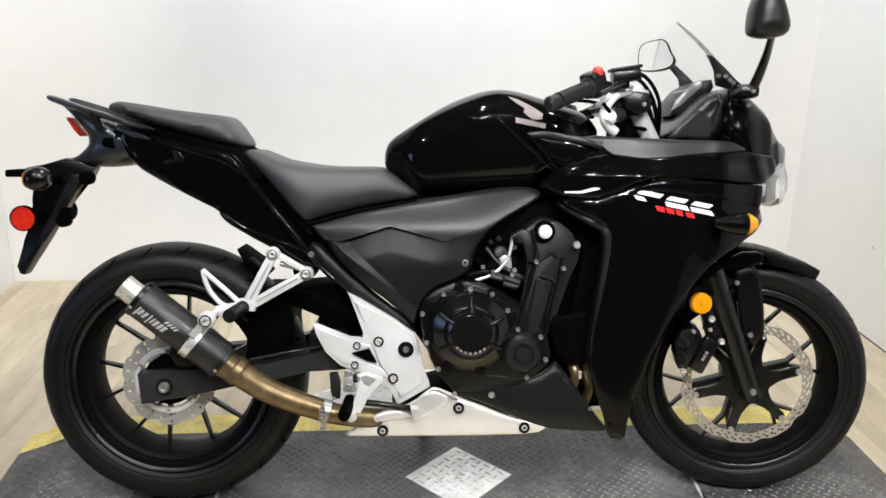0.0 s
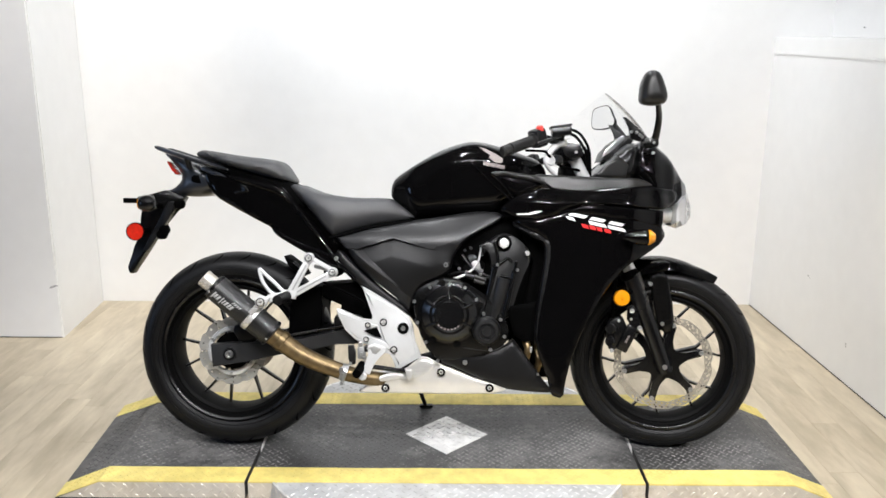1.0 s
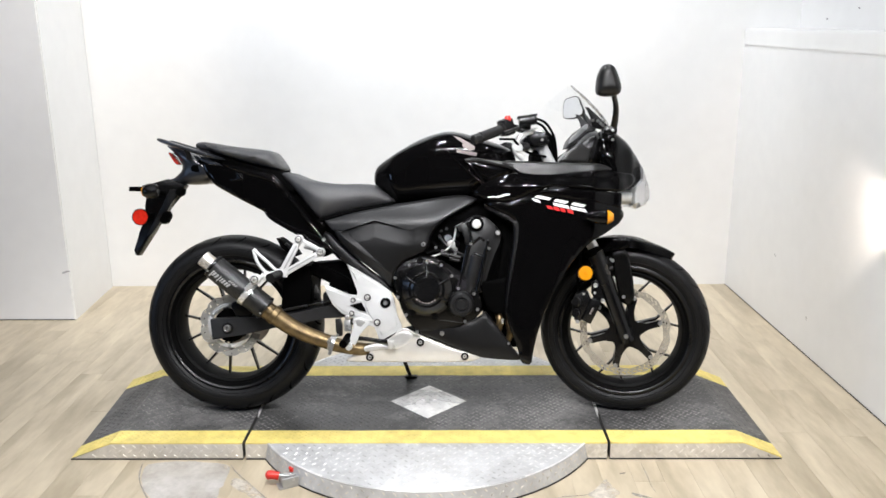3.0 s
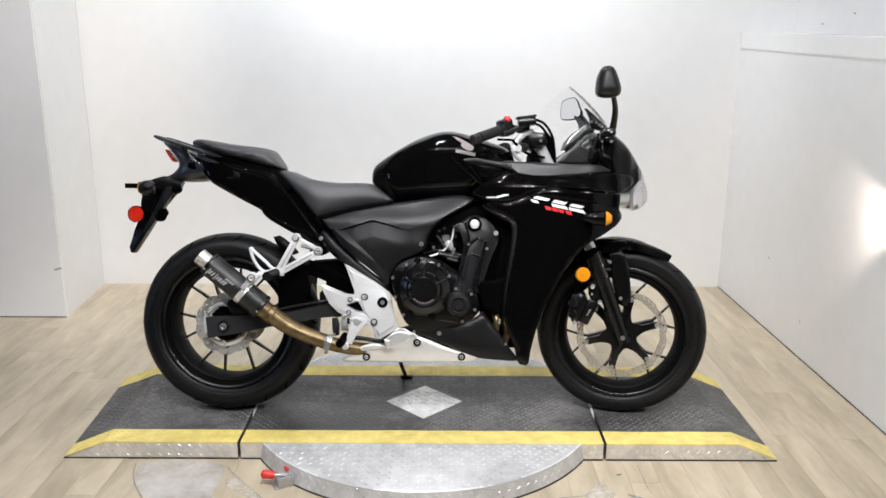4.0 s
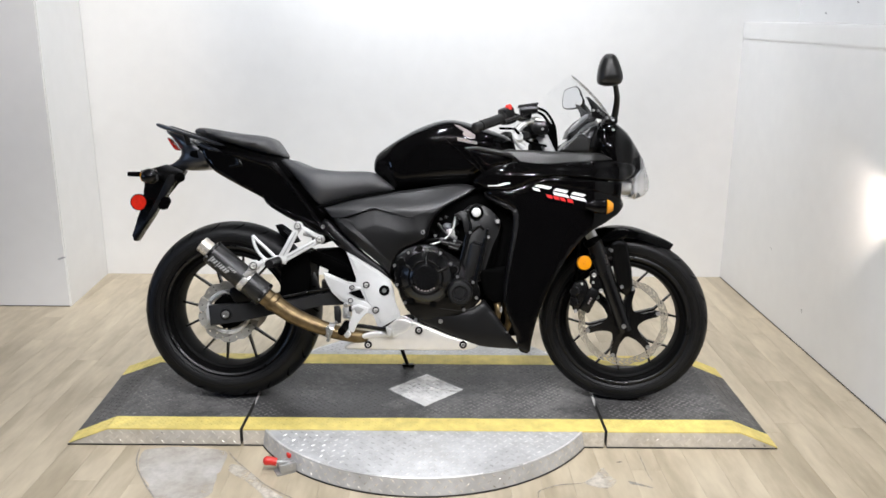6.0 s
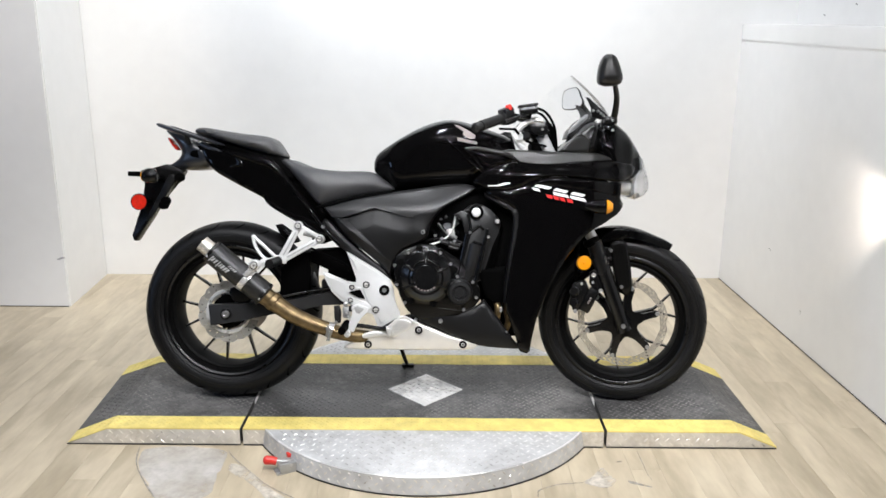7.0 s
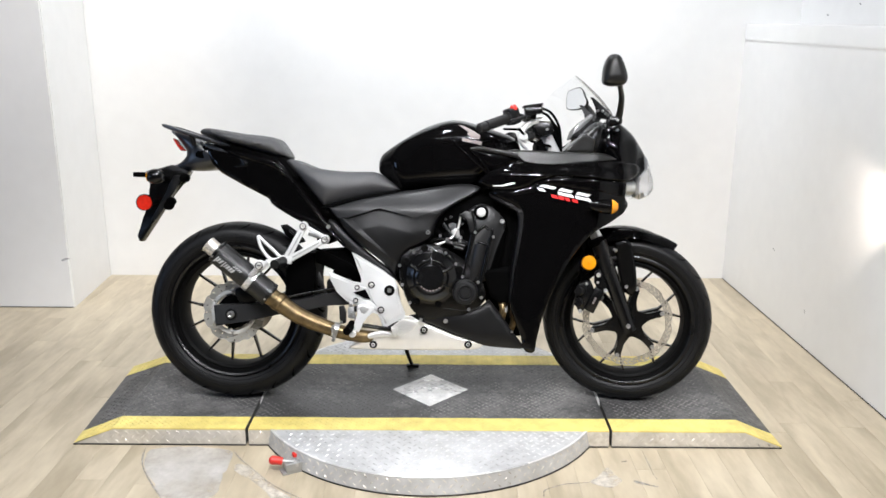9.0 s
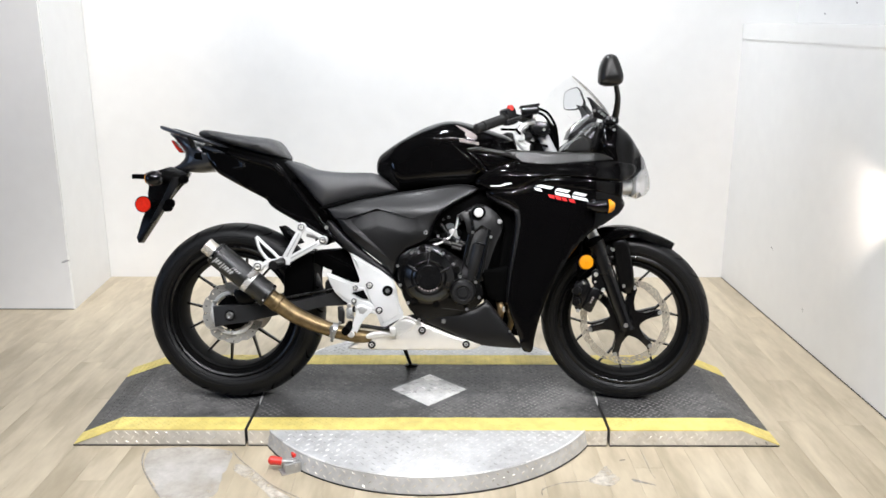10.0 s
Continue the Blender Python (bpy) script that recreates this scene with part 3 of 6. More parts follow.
def ramp_section(name, xa, xb, label):
    """One section of the platform between xa and xb; an outer end slopes to the floor."""
    xs = sorted([xa, xb] + [s * 1.06 for s in (-1, 1) if xa < s * 1.06 < xb])
    prof = [(x, deck_z(x)) for x in xs]
    bm = bmesh.new()
    rows = [[bm.verts.new((x, y, z)) for x, z in prof] for y in (YF, YB)]
    base = [[bm.verts.new((x, y, 0.0005)) for x, _ in prof] for y in (YF, YB)]
    n = len(prof)
    for k in range(n - 1):
        bm.faces.new((rows[0][k], rows[0][k + 1], rows[1][k + 1], rows[1][k]))
        bm.faces.new((base[0][k], base[1][k], base[1][k + 1], base[0][k + 1]))
        for s in (0, 1):
            bm.faces.new((rows[s][k], base[s][k], base[s][k + 1], rows[s][k + 1]))
    for k in (0, n - 1):
        bm.faces.new((rows[0][k], rows[1][k], base[1][k], base[0][k]))
    ob = tagged(finish(name, bm, "deck", smooth=False), label, "ramp")
    # yellow lines along both long edges
    for y0, y1 in ((YF - 0.001, YF + 0.087), (YB - 0.098, YB + 0.001)):
        sm = bmesh.new()
        fine = sorted(set([xa + (xb - xa) * k / 30 for k in range(31)] + [x for x, _ in prof]))
        w = [0.003 * noise.noise(Vector((x * 9, y0 * 5, 0))) for x in fine]
        inner = y1 if y0 < 0 else y0
        lo_ = [sm.verts.new((x, y0 + (w[k] if inner == y0 else 0), deck_z(x) + 0.0012)) for k, x in enumerate(fine)]
        hi_ = [sm.verts.new((x, y1 + (w[k] if inner == y1 else 0), deck_z(x) + 0.0012)) for k, x in enumerate(fine)]
        edge = y0 if y0 < 0 else y1
        low = [sm.verts.new((x, edge, deck_z(x) - min(0.004, deck_z(x) * 0.6))) for x in fine]
        for k in range(len(fine) - 1):
            sm.faces.new((lo_[k], lo_[k + 1], hi_[k + 1], hi_[k]))
            e = lo_ if y0 < 0 else hi_
            sm.faces.new((e[k], low[k], low[k + 1], e[k + 1]))
        part("yellow_line", sm, "yellow", ob, "worn yellow edge line", smooth=False)
    # bright tread plate on the front edge
    fm = bmesh.new()
    top = [fm.verts.new((x, YF - 0.002, max(deck_z(x) - 0.003, 0.001))) for x, _ in prof]
    bot = [fm.verts.new((x, YF - 0.002, 0.0045)) for x, _ in prof]
    for k in range(n - 1):
        fm.faces.new((top[k], bot[k], bot[k + 1], top[k + 1]))
    part("edge_plate", fm, "edge", ob, "bright chequer plate edge", smooth=False)
    # near-black strip paints the shade line under the front edge
    km = bmesh.new()
    box(km, (xa + 0.001, YF - 0.004, 0.0), (xb - 0.001, YF, 0.004))
    part("rubber_foot_strip", km, "gap", ob, smooth=False)
    treads("edge_tread", lambda u, v: v < deck_z(u) - 0.012 and v > 0.011,
           lambda u, v: Matrix.Translation((u, YF - 0.002, v)) @ Matrix.Rotation(radians(90), 4, "X"), xa + 0.004, xb - 0.004, 0.0035, 0.07, "edgetread", ob, 0.0345, size=0.92)
    tilt = math.atan2(H, 0.14)

    def place(u, v):
        m = Matrix.Translation((u, v, deck_z(u)))
        return m @ Matrix.Rotation(tilt * (1 if u > 0 else -1), 4, "Y") if abs(u) > 1.06 else m
    treads("deck_tread", lambda u, v: abs(u) < 1.172 and not (name == "platform_middle" and abs(u) + abs(v) < 0.155), place, xa + 0.006, xb - 0.006, YF + 0.089, YB - 0.1, "tread", ob, 0.0275,
           "raised black chequer treads", 0.82)
    treads("line_tread", lambda u, v: abs(u) < 1.172, lambda u, v: place(u, v) @ Matrix.Translation((0, 0, 0.0012)), xa + 0.006, xb - 0.006, YF + 0.004, YF + 0.084, "yellow", ob, 0.0205, size=0.58)
    treads("line_tread", lambda u, v: abs(u) < 1.172, lambda u, v: place(u, v) @ Matrix.Translation((0, 0, 0.0012)), xa + 0.006, xb - 0.006, YB - 0.095, YB - 0.004, "yellow", ob, 0.0205, size=0.58)
    return ob


end = ramp_section("ramp_end", -1.2, -SEAM - 0.005, "black chequer-plate ramp end with worn yellow edge lines")
for ob in (end, *end.children):     # this end is cut a little out of square
    for v in ob.data.vertices:
        if v.co.x < -1.0:
            v.co.x -= 0.057 * (v.co.y - YF) * min(1, (-1.0 - v.co.x) / 0.2)
mid = ramp_section("platform_middle", -SEAM + 0.005, SEAM - 0.005, "black chequer-plate platform with yellow edge lines on the floor")
ramp_section("ramp_end", SEAM + 0.005, 1.19, "black chequer-plate ramp end with worn yellow edge lines")

# bare metal diamond let into the deck
D = 0.139
dm = bmesh.new()
q = [dm.verts.new((x, y, H + 0.002)) for x, y in ((-D, 0), (0, -D), (D, 0), (0, D))]
q2 = [dm.verts.new((x * 1.01, y * 1.01, H - 0.001)) for x, y in ((-D, 0), (0, -D), (D, 0), (0, D))]
dm.faces.new(q)
for k in range(4):
    dm.faces.new((q[k], q2[k], q2[(k + 1) % 4], q[(k + 1) % 4]))
dia = part("diamond_plate", dm, "platetread", mid, "bare scuffed metal diamond", smooth=False)
treads("diamond_tread", lambda u, v: abs(u) + abs(v) < D - 0.016, lambda u, v: Matrix.Translation((u, v, H + 0.002)), -D, D, -D, D, "platetread", dia, 0.0345)

# round turntable under the platform
R_DISC = 0.620
disc = tagged(lathe("turntable", [(0, 0.0585), (R_DISC - 0.004, 0.0585), (R_DISC, 0.056), (R_DISC + 0.009, 0.005), (R_DISC - 0.01, 0.004), (R_DISC - 0.01, 0.0005), (0, 0.0005)],
                    (0, 0, 0), "plate", None, n=160, axis=(0, 0, 1)), "round bright chequer-plate turntable on the floor", "turntable")
treads("disc_tread", lambda u, v: math.hypot(u, v) < R_DISC - 0.02 and (v < YF - 0.012 or v > YB + 0.012), lambda u, v: Matrix.Translation((u, v, 0.0585)), -R_DISC, R_DISC, -R_DISC, R_DISC,
       "platetread", disc, 0.0345, "raised bright treads", 0.85)
treads("rim_tread", lambda u, v: 0.011 < v < 0.053, lambda u, v: Matrix.Rotation(u / R_DISC, 4, "Z") @ Matrix.Translation((0, -R_DISC - 0.009 * (1 - v / 0.056), v)) @ Matrix.Rotation(radians(90), 4, "X"),
       -1.3, 1.3, 0.003, 0.062, "edgetread", disc, 0.0345, size=0.92)
lathe("rim_bead", [(R_DISC - 0.003, 0.0570), (R_DISC + 0.0012, 0.0585), (R_DISC - 0.003, 0.0600), (R_DISC - 0.007, 0.0585)], (0, 0, 0), "platetread", disc, n=160, axis=(0, 0, 1), closed=True)
# near-black ring paints the shade line round the turntable's foot
lathe("base_ring", [(R_DISC - 0.02, 0.0), (R_DISC + 0.011, 0.0), (R_DISC + 0.0105, 0.0045), (R_DISC - 0.02, 0.0045)], (0, 0, 0), "gap", disc, n=120, axis=(0, 0, 1), closed=True)

# locking clamp with a red grip beside the turntable
clamp = new("toggle_clamp")
clamp.matrix_world = pose(-0.434, -0.485, 0.0, 0, 0, 28)
tagged(clamp, "small steel toggle clamp with a red grip at the turntable rim", "clamp")
block("base_plate", (-0.032, -0.020, 0.0), (0.034, 0.020, 0.006), "castalu", clamp, bevel=0.001)
for y in (-0.017, 0.0, 0.017):
    block("jaw", (-0.022, y - 0.0045, 0.006), (0.032, y + 0.0045, 0.036), "castalu", clamp, "worn steel cheek", bevel=0.004)
block("slot_bar", (-0.018, -0.014, 0.006), (0.028, 0.014, 0.024), "gap", clamp)
tube("lever", [(0.010, 0, 0.030), (-0.016, 0.004, 0.036), (-0.030, 0.010, 0.038)], 0.007, "castalu", clamp, n=4)
tube("grip", [(-0.024, 0.008, 0.036), (-0.040, 0.015, 0.040), (-0.054, 0.022, 0.041)], (0.0125, 0.0145), "redplastic", clamp, "red plastic grip", n=4)
lathe("grip_end", [(0, 0.010), (0.007, 0.0085), (0.0125, 0.004), (0.0145, 0), (0, 0)], (-0.054, 0.022, 0.041), "redplastic", clamp, n=14, axis=(-0.9, 0.44, 0.06))
block("rim_pad", (0.014, 0.014, 0.034), (0.036, 0.034, 0.047), "redplastic", clamp, "faded red rim pad", bevel=0.003)
lathe("pin", [(0, -0.023), (0.005, -0.023), (0.005, 0.023), (0, 0.023)], (0.014, 0, 0.028), "chrome", clamp, n=12)

# ---- floor marks: pale scuffed patches and dark scratches beside the turntable ----
def floor_mark(name, pts, mat, label, z=0.0012, wob=0.012):
    rg = random.Random(len(name) + len(pts))
    v, d, f, n = sheet(pts, 0.03, 2)
    bm = bmesh.new()
    vs = [bm.verts.new((x + rg.uniform(-wob, wob) * 0.4, y + rg.uniform(-wob, wob) * 0.4, z)) for x, y in v]
    for t in f:
        bm.faces.new([vs[k] for k in t])
    ob = finish(name, bm, mat, floor, smooth=False)
    ob["label"] = label


def floor_line(pts, w, mat, label):
    """A thin crooked line: its width swells and thins along its points."""
    p = [Vector((x, y, 0)) for x, y in pts]
    left, right = [], []
    for i, q in enumerate(p):
        d = (p[min(i + 1, len(p) - 1)] - p[max(i - 1, 0)]).normalized()
        k = w * (0.25 if i in (0, len(p) - 1) else 0.5) * (1 + 0.4 * math.sin(i * 2.3))
        left.append((q.x - d.y * k, q.y + d.x * k)), right.append((q.x + d.y * k, q.y - d.x * k))
    floor_mark("floor_scratch", left + right[::-1], mat, label, z=0.0022, wob=0.001)


# where the vinyl has been patched and rubbed
floor_mark("floor_scuff", [(-0.945, -0.335), (-0.645, -0.34), (-0.637, -0.437), (-0.644, -0.514), (-0.632, -0.66), (-0.781, -0.67), (-0.832, -0.587), (-0.908, -0.465)], "palepatch", "pale worn patch")
floor_mark("floor_scuff", [(-0.62, -0.44), (-0.571, -0.463), (-0.50, -0.549), (-0.435, -0.619), (-0.37, -0.66), (-0.45, -0.67), (-0.487, -0.608), (-0.554, -0.538), (-0.622, -0.486)], "scuff", "pale curved scuff", z=0.0018, wob=0.006)
floor_mark("floor_scuff", [(0.50, -0.546), (0.541, -0.507), (0.579, -0.443), (0.593, -0.507), (0.614, -0.531), (0.572, -0.579), (0.536, -0.567)], "scuff", "pale scuffed spot", z=0.0018, wob=0.006)
floor_line([(-0.947, -0.345), (-0.934, -0.413), (-0.908, -0.478), (-0.853, -0.563), (-0.816, -0.615), (-0.770, -0.68)], 0.005, "seamline", "grey edge of a floor patch")
floor_line([(-0.648, -0.36), (-0.617, -0.411), (-0.544, -0.494), (-0.483, -0.567), (-0.424, -0.613), (-0.34, -0.67)], 0.004, "seamline", "grey edge of a floor patch")
floor_line([(0.353, -0.63), (0.356, -0.592), (0.389, -0.574), (0.423, -0.556), (0.462, -0.551), (0.501, -0.546), (0.531, -0.525)], 0.004, "seamline", "grey edge of a floor patch")
floor_line([(0.713, -0.345), (0.715, -0.43), (0.713, -0.494), (0.72, -0.53)], 0.0025, "seamline", "thin grey scratch")
floor_mark("floor_scratch", [(0.627, -0.420), (0.633, -0.412), (0.652, -0.407), (0.647, -0.417)], "scratch", "short dark scratch", wob=0.002)
floor_mark("floor_scratch", [(0.641, -0.528), (0.664, -0.537), (0.714, -0.566), (0.712, -0.571), (0.675, -0.557), (0.648, -0.548)], "seamline", "grey wedge-shaped scratch", wob=0.002)

# marks on the walls, and the painted shade line along their foot
def wall_mark(outline, parent_name, m):
    v, d, f, n = sheet(outline, 0.006, 2)
    bm = bmesh.new()
    vs = [bm.verts.new(m @ Vector((x, -0.0012, z))) for x, z in v]
    for t in f:
        bm.faces.new([vs[k] for k in t])
    finish("wall_mark", bm, "smudge", bpy.data.objects[parent_name], smooth=False)["label"] = "faint grey scuff mark"


wall_mark([(-0.022, -0.006), (-0.008, 0.004), (0.010, 0.009), (0.024, 0.006), (0.022, 0.001), (0.006, -0.001), (-0.012, -0.010)], "wall_jog", Matrix.Translation((-1.832, PILLAR_Y, 0.252)))
EAST = Matrix.Rotation(radians(-90), 4, "Z")
wall_mark([(-0.016, 0.006), (0.0, 0.004), (0.014, -0.006), (0.017, -0.009), (0.002, -0.001), (-0.016, 0.001)], "wall_east", Matrix.Translation((RIGHT, 1.007, 0.343)) @ EAST)
wall_mark([(-0.006, 0.012), (0.004, 0.006), (0.008, -0.010), (0.0, -0.008), (-0.008, 0.004)], "wall_east", Matrix.Translation((RIGHT, 0.62, 0.16)) @ EAST)
for y, z in ((1.34, 1.44), (1.03, 1.482)):
    wall_mark([(-0.012, 0.004), (0.0, 0.006), (0.013, 0.001), (0.012, -0.004), (-0.003, -0.002)], "wall_east_upper", Matrix.Translation((RIGHT + 0.28, y, z)) @ EAST)
# thin near-black strips stand for the shade where wall meets floor
for lo, hi in (((-4.58, PILLAR_Y - 0.0025, 0.0005), (PILLAR_X - 0.006, PILLAR_Y - 0.0003, 0.004)), ((RIGHT - 0.0025, -1.6, 0.0005), (RIGHT - 0.0003, BACK - 0.003, 0.004))):
    foot = wall("trim_dirt_line", lo, hi, "gap", "thin dark strip painted for the shade line at the wall foot")
# the half wall opens out a little towards the room
for ob in (half, cap, foot, *half.children):
    for v in ob.data.vertices:
        v.co.x += 0.0122 * (BACK - v.co.y)

# ---- motorcycle ----
bike = new("motorcycle")
bike.matrix_world = pose(-0.003, -0.055, H, -11, 0, -0.9)
tagged(bike, "gloss black sport motorcycle leaning on its side stand on the ramp", "motorcycle")
RA, FA = Vector((-0.693, 0, 0.317)), Vector((0.711, 0, 0.298))


def wheel(name, c, r, hw, label, spokes, twist, hub_y, fork_at):
    rim = lathe(name, [(0.196, -hw * 0.5), (0.199, -hw * 0.66), (0.208, -hw * 0.74), (0.213, -hw * 0.72), (0.219, -hw * 0.80), (0.222, -hw * 0.93), (0.231, -hw * 0.96), (0.236, -hw * 0.90), (0.234, -hw * 0.78), (0.226, -hw * 0.6), (0.2, -hw * 0.3),
                       (0.2, hw * 0.3), (0.226, hw * 0.6), (0.234, hw * 0.78), (0.236, hw * 0.90), (0.231, hw * 0.96), (0.222, hw * 0.93), (0.219, hw * 0.80), (0.208, hw * 0.74), (0.199, hw * 0.66), (0.196, hw * 0.5), (0.190, 0)],
                c, "rim", bike, label, n=96, closed=True)
    for sg in (-1, 1):
        lathe("rim_lip", [(0.2195, sg * hw * 0.80), (0.2225, sg * hw * 0.945), (0.2310, sg * hw * 0.975), (0.2362, sg * hw * 0.91), (0.230, sg * hw * 0.93), (0.224, sg * hw * 0.90)], c, "satin", rim, "satin black rim edge", n=96, closed=True, angle=60)
    prof = []
    for k in range(25):
        a = math.pi * (k / 24 - 0.5)
        y = hw * math.sin(a) * (1.0 if abs(math.sin(a)) < 0.97 else 0.99)
        rr = r - (1 - math.cos(a) ** 0.75) * (r - 0.262) if abs(math.cos(a)) > 1e-6 else 0.262
        prof.append((rr, y))
    prof += [(0.25, hw * 0.96), (0.238, hw * 0.86), (0.230, hw * 0.74), (0.230, -hw * 0.74), (0.238, -hw * 0.86), (0.25, -hw * 0.96)]
    tyre = lathe("tyre", prof, c, "rubber", rim, "black road tyre", n=128, closed=True, angle=60)
    for rb in (0.268, 0.249):
        yb_ = hw * (0.985 if rb > 0.26 else 0.96)
        for sg in (-1, 1):
            lathe("sidewall_bead", [(rb - 0.002, sg * (yb_ - 0.002)), (rb, sg * (yb_ + 0.0014)), (rb + 0.002, sg * (yb_ - 0.002))], c, "rubber", tyre, n=96, angle=80)
    # sipes cut as thin dark grooves lying on the shoulder
    for side in (-1, 1):
        gm = bmesh.new()
        for k in range(22):
            a0 = 2 * math.pi * k / 22 + (0.1 if side > 0 else 0)
            pts = []
            for t in range(7):
                u = t / 6
                b = math.radians(24 + 46 * u)
                y = side * hw * math.sin(b)
                rr = r - (1 - math.cos(b) ** 0.75) * (r - 0.262) + 0.0006
                an = a0 + 0.16 * u * u - 0.05 * u
                pts.append((rr, an, y))
            wd = 0.0035
            vs = [[gm.verts.new((c[0] + rr * math.cos(an + s * wd / rr * (1 - abs(2 * i / 6 - 1) ** 3)), y, c[2] + rr * math.sin(an + s * wd / rr * (1 - abs(2 * i / 6 - 1) ** 3))))
                   for s in (-1, 1)] for i, (rr, an, y) in enumerate(pts)]
            for a, b in zip(vs, vs[1:]):
                gm.faces.new((a[0], a[1], b[1], b[0]))
        part("tread_groove", gm, "dark", tyre, smooth=False)["kind"] = "stuff"
    lathe("hub", [(0.03, -hub_y), (0.042, -hub_y), (0.046, -hub_y * 0.6), (0.036, 0), (0.046, hub_y * 0.6), (0.042, hub_y), (0.03, hub_y)], c, "satin", rim, n=32, closed=True)
    for k in range(spokes):
        a = twist + 2 * math.pi * k / spokes
        d, s = Vector((math.cos(a), 0, math.sin(a))), Vector((-math.sin(a), 0, math.cos(a)))
        bm = bmesh.new()
        for sg in (-1, 1):
            rows = []
            for t in range(9):
                u = t / 8
                rad = 0.035 + (0.2 - 0.035) * u
                off = sg * (0.005 + 0.046 * max(0, (u - fork_at) / (1 - fork_at)) ** 1.1)
                wd, dp = 0.0068 - 0.0022 * u, 0.016 - 0.008 * u
                m_ = c + d * rad + s * off
                rows.append([bm.verts.new(m_ + s * sx * wd + Vector((0, sy * dp, 0))) for sx, sy in ((-0.6, -1), (0.6, -1), (1, 0), (0.6, 1), (-0.6, 1), (-1, 0))])
            for p, q in zip(rows, rows[1:]):
                for i in range(6):
                    bm.faces.new((p[i], p[(i + 1) % 6], q[(i + 1) % 6], q[i]))
            bm.faces.new(rows[0]), bm.faces.new(rows[-1][::-1])
        part("spoke", bm, "satin", rim)
    return rim


def rotor(c, y, r_out, r_in, waves, parent, holes, label, mat="steel"):
    bm = bmesh.new()
    n, rows = 144, 6
    grid = []
    for k in range(n):
        a = 2 * math.pi * k / n
        ro, ri = r_out - 0.006 * max(0, math.cos(waves * a)) ** 2, r_in + 0.003 * max(0, math.cos(waves * a + 1.5)) ** 2
        grid.append([bm.verts.new((c[0] + rr * math.cos(a), y, c[2] + rr * math.sin(a))) for rr in np.linspace(ri, ro, rows + 1)])
    step = n // holes * 3 or 3
    for k in range(n):
        for q in range(rows):
            if q in (1, 3, 4) and (k + {1: 0, 3: step // 2, 4: step}[q]) % step == 0:
                continue
            a, b = grid[k], grid[(k + 1) % n]
            bm.faces.new((a[q], a[q + 1], b[q + 1], b[q]))
    bmesh.ops.solidify(bm, geom=list(bm.faces), thickness=0.0045)
    return part("brake_rotor", bm, mat, parent, label, smooth=True, angle=30)


rear = wheel("rear_wheel", RA, 0.318, 0.08, "black cast rear wheel", 6, 0.122, 0.06, 0.2)
front = wheel("front_wheel", FA, 0.299, 0.06, "black cast front wheel", 6, 0.28, 0.05, 0.5)
fr = rotor(FA, -0.068, 0.158, 0.131, 10, front, 84, "drilled steel wave brake rotor")
for k in range(6):
    a = 0.28 + 2 * math.pi * k / 6
    bolt(FA.x + 0.125 * math.cos(a), -0.071, FA.z + 0.125 * math.sin(a), 0.009, fr)
star = []
for k in range(6):
    a = 0.28 + math.pi * k / 3
    for da, r in ((-0.36, 0.053), (-0.13, 0.085), (-0.095, 0.130), (0.095, 0.130), (0.13, 0.085), (0.36, 0.053)):
        star.append((FA.x + r * math.cos(a + da), FA.z + r * math.sin(a + da)))
prism("rotor_carrier", star, -0.073, -0.061, "satin", fr, "black scalloped rotor carrier", bevel=0.003, cut=1)
lathe("hub_cap", [(0.0, -0.090), (0.020, -0.090), (0.026, -0.086), (0.030, -0.073), (0, -0.073)], FA, "satin", fr, n=32)
rr_ = rotor(RA, -0.088, 0.110, 0.078, 10, rear, 36, "steel wave rear brake rotor", "alu")
lathe("rotor_carrier", [(0.066, -0.093), (0.069, -0.095), (0.078, -0.094), (0.080, -0.088), (0.066, -0.084)], RA, "silver", rr_, "bright carrier ring", n=48, closed=True)
lathe("brake_carrier", [(0.0, -0.10), (0.04, -0.10), (0.05, -0.095), (0.06, -0.085), (0.0, -0.08)], RA, "dark", rr_, n=32)
for k in range(6):
    a = 0.5 + 2 * math.pi * k / 6
    bolt(RA.x + 0.073 * math.cos(a), -0.096, RA.z + 0.073 * math.sin(a), 0.006, rr_)
prism("rear_caliper", [(-0.69, 0.40), (-0.64, 0.415), (-0.60, 0.395), (-0.61, 0.35), (-0.66, 0.345)], -0.125, -0.06, "satin", bike, "black rear brake caliper", bevel=0.01, cut=1)
lathe("sprocket", [(0.05, 0.085), (0.105, 0.088), (0.105, 0.093), (0.05, 0.093)], RA, "steel", rear, n=48, closed=True)

# swingarm, axle, chain guard
for s in (-1, 1):
    prism("swingarm", [(-0.752, 0.345), (-0.653, 0.351), (-0.55, 0.358), (-0.459, 0.367), (-0.341, 0.393), (-0.28, 0.412), (-0.18, 0.445), (-0.18, 0.36), (-0.30, 0.352), (-0.355, 0.349), (-0.447, 0.328), (-0.525, 0.316), (-0.642, 0.290), (-0.745, 0.272)],
          s * 0.137, s * 0.098, "armgrey", bike, "black steel swingarm" if s < 0 else "", bevel=0.006)
bolt(RA.x + 0.004, -0.137, RA.z - 0.002, 0.015, bike, h=0.016, washer=0.02, name="axle_nut")
tube("swingarm_tube", [(-0.508, -0.142, 0.375), (-0.418, -0.143, 0.394), (-0.34, -0.144, 0.408), (-0.31, -0.144, 0.418)], 0.004, "satin", bike, n=4)
block("swingarm_bridge", (-0.36, -0.12, 0.37), (-0.27, 0.12, 0.44), "matte", bike, bevel=0.012)
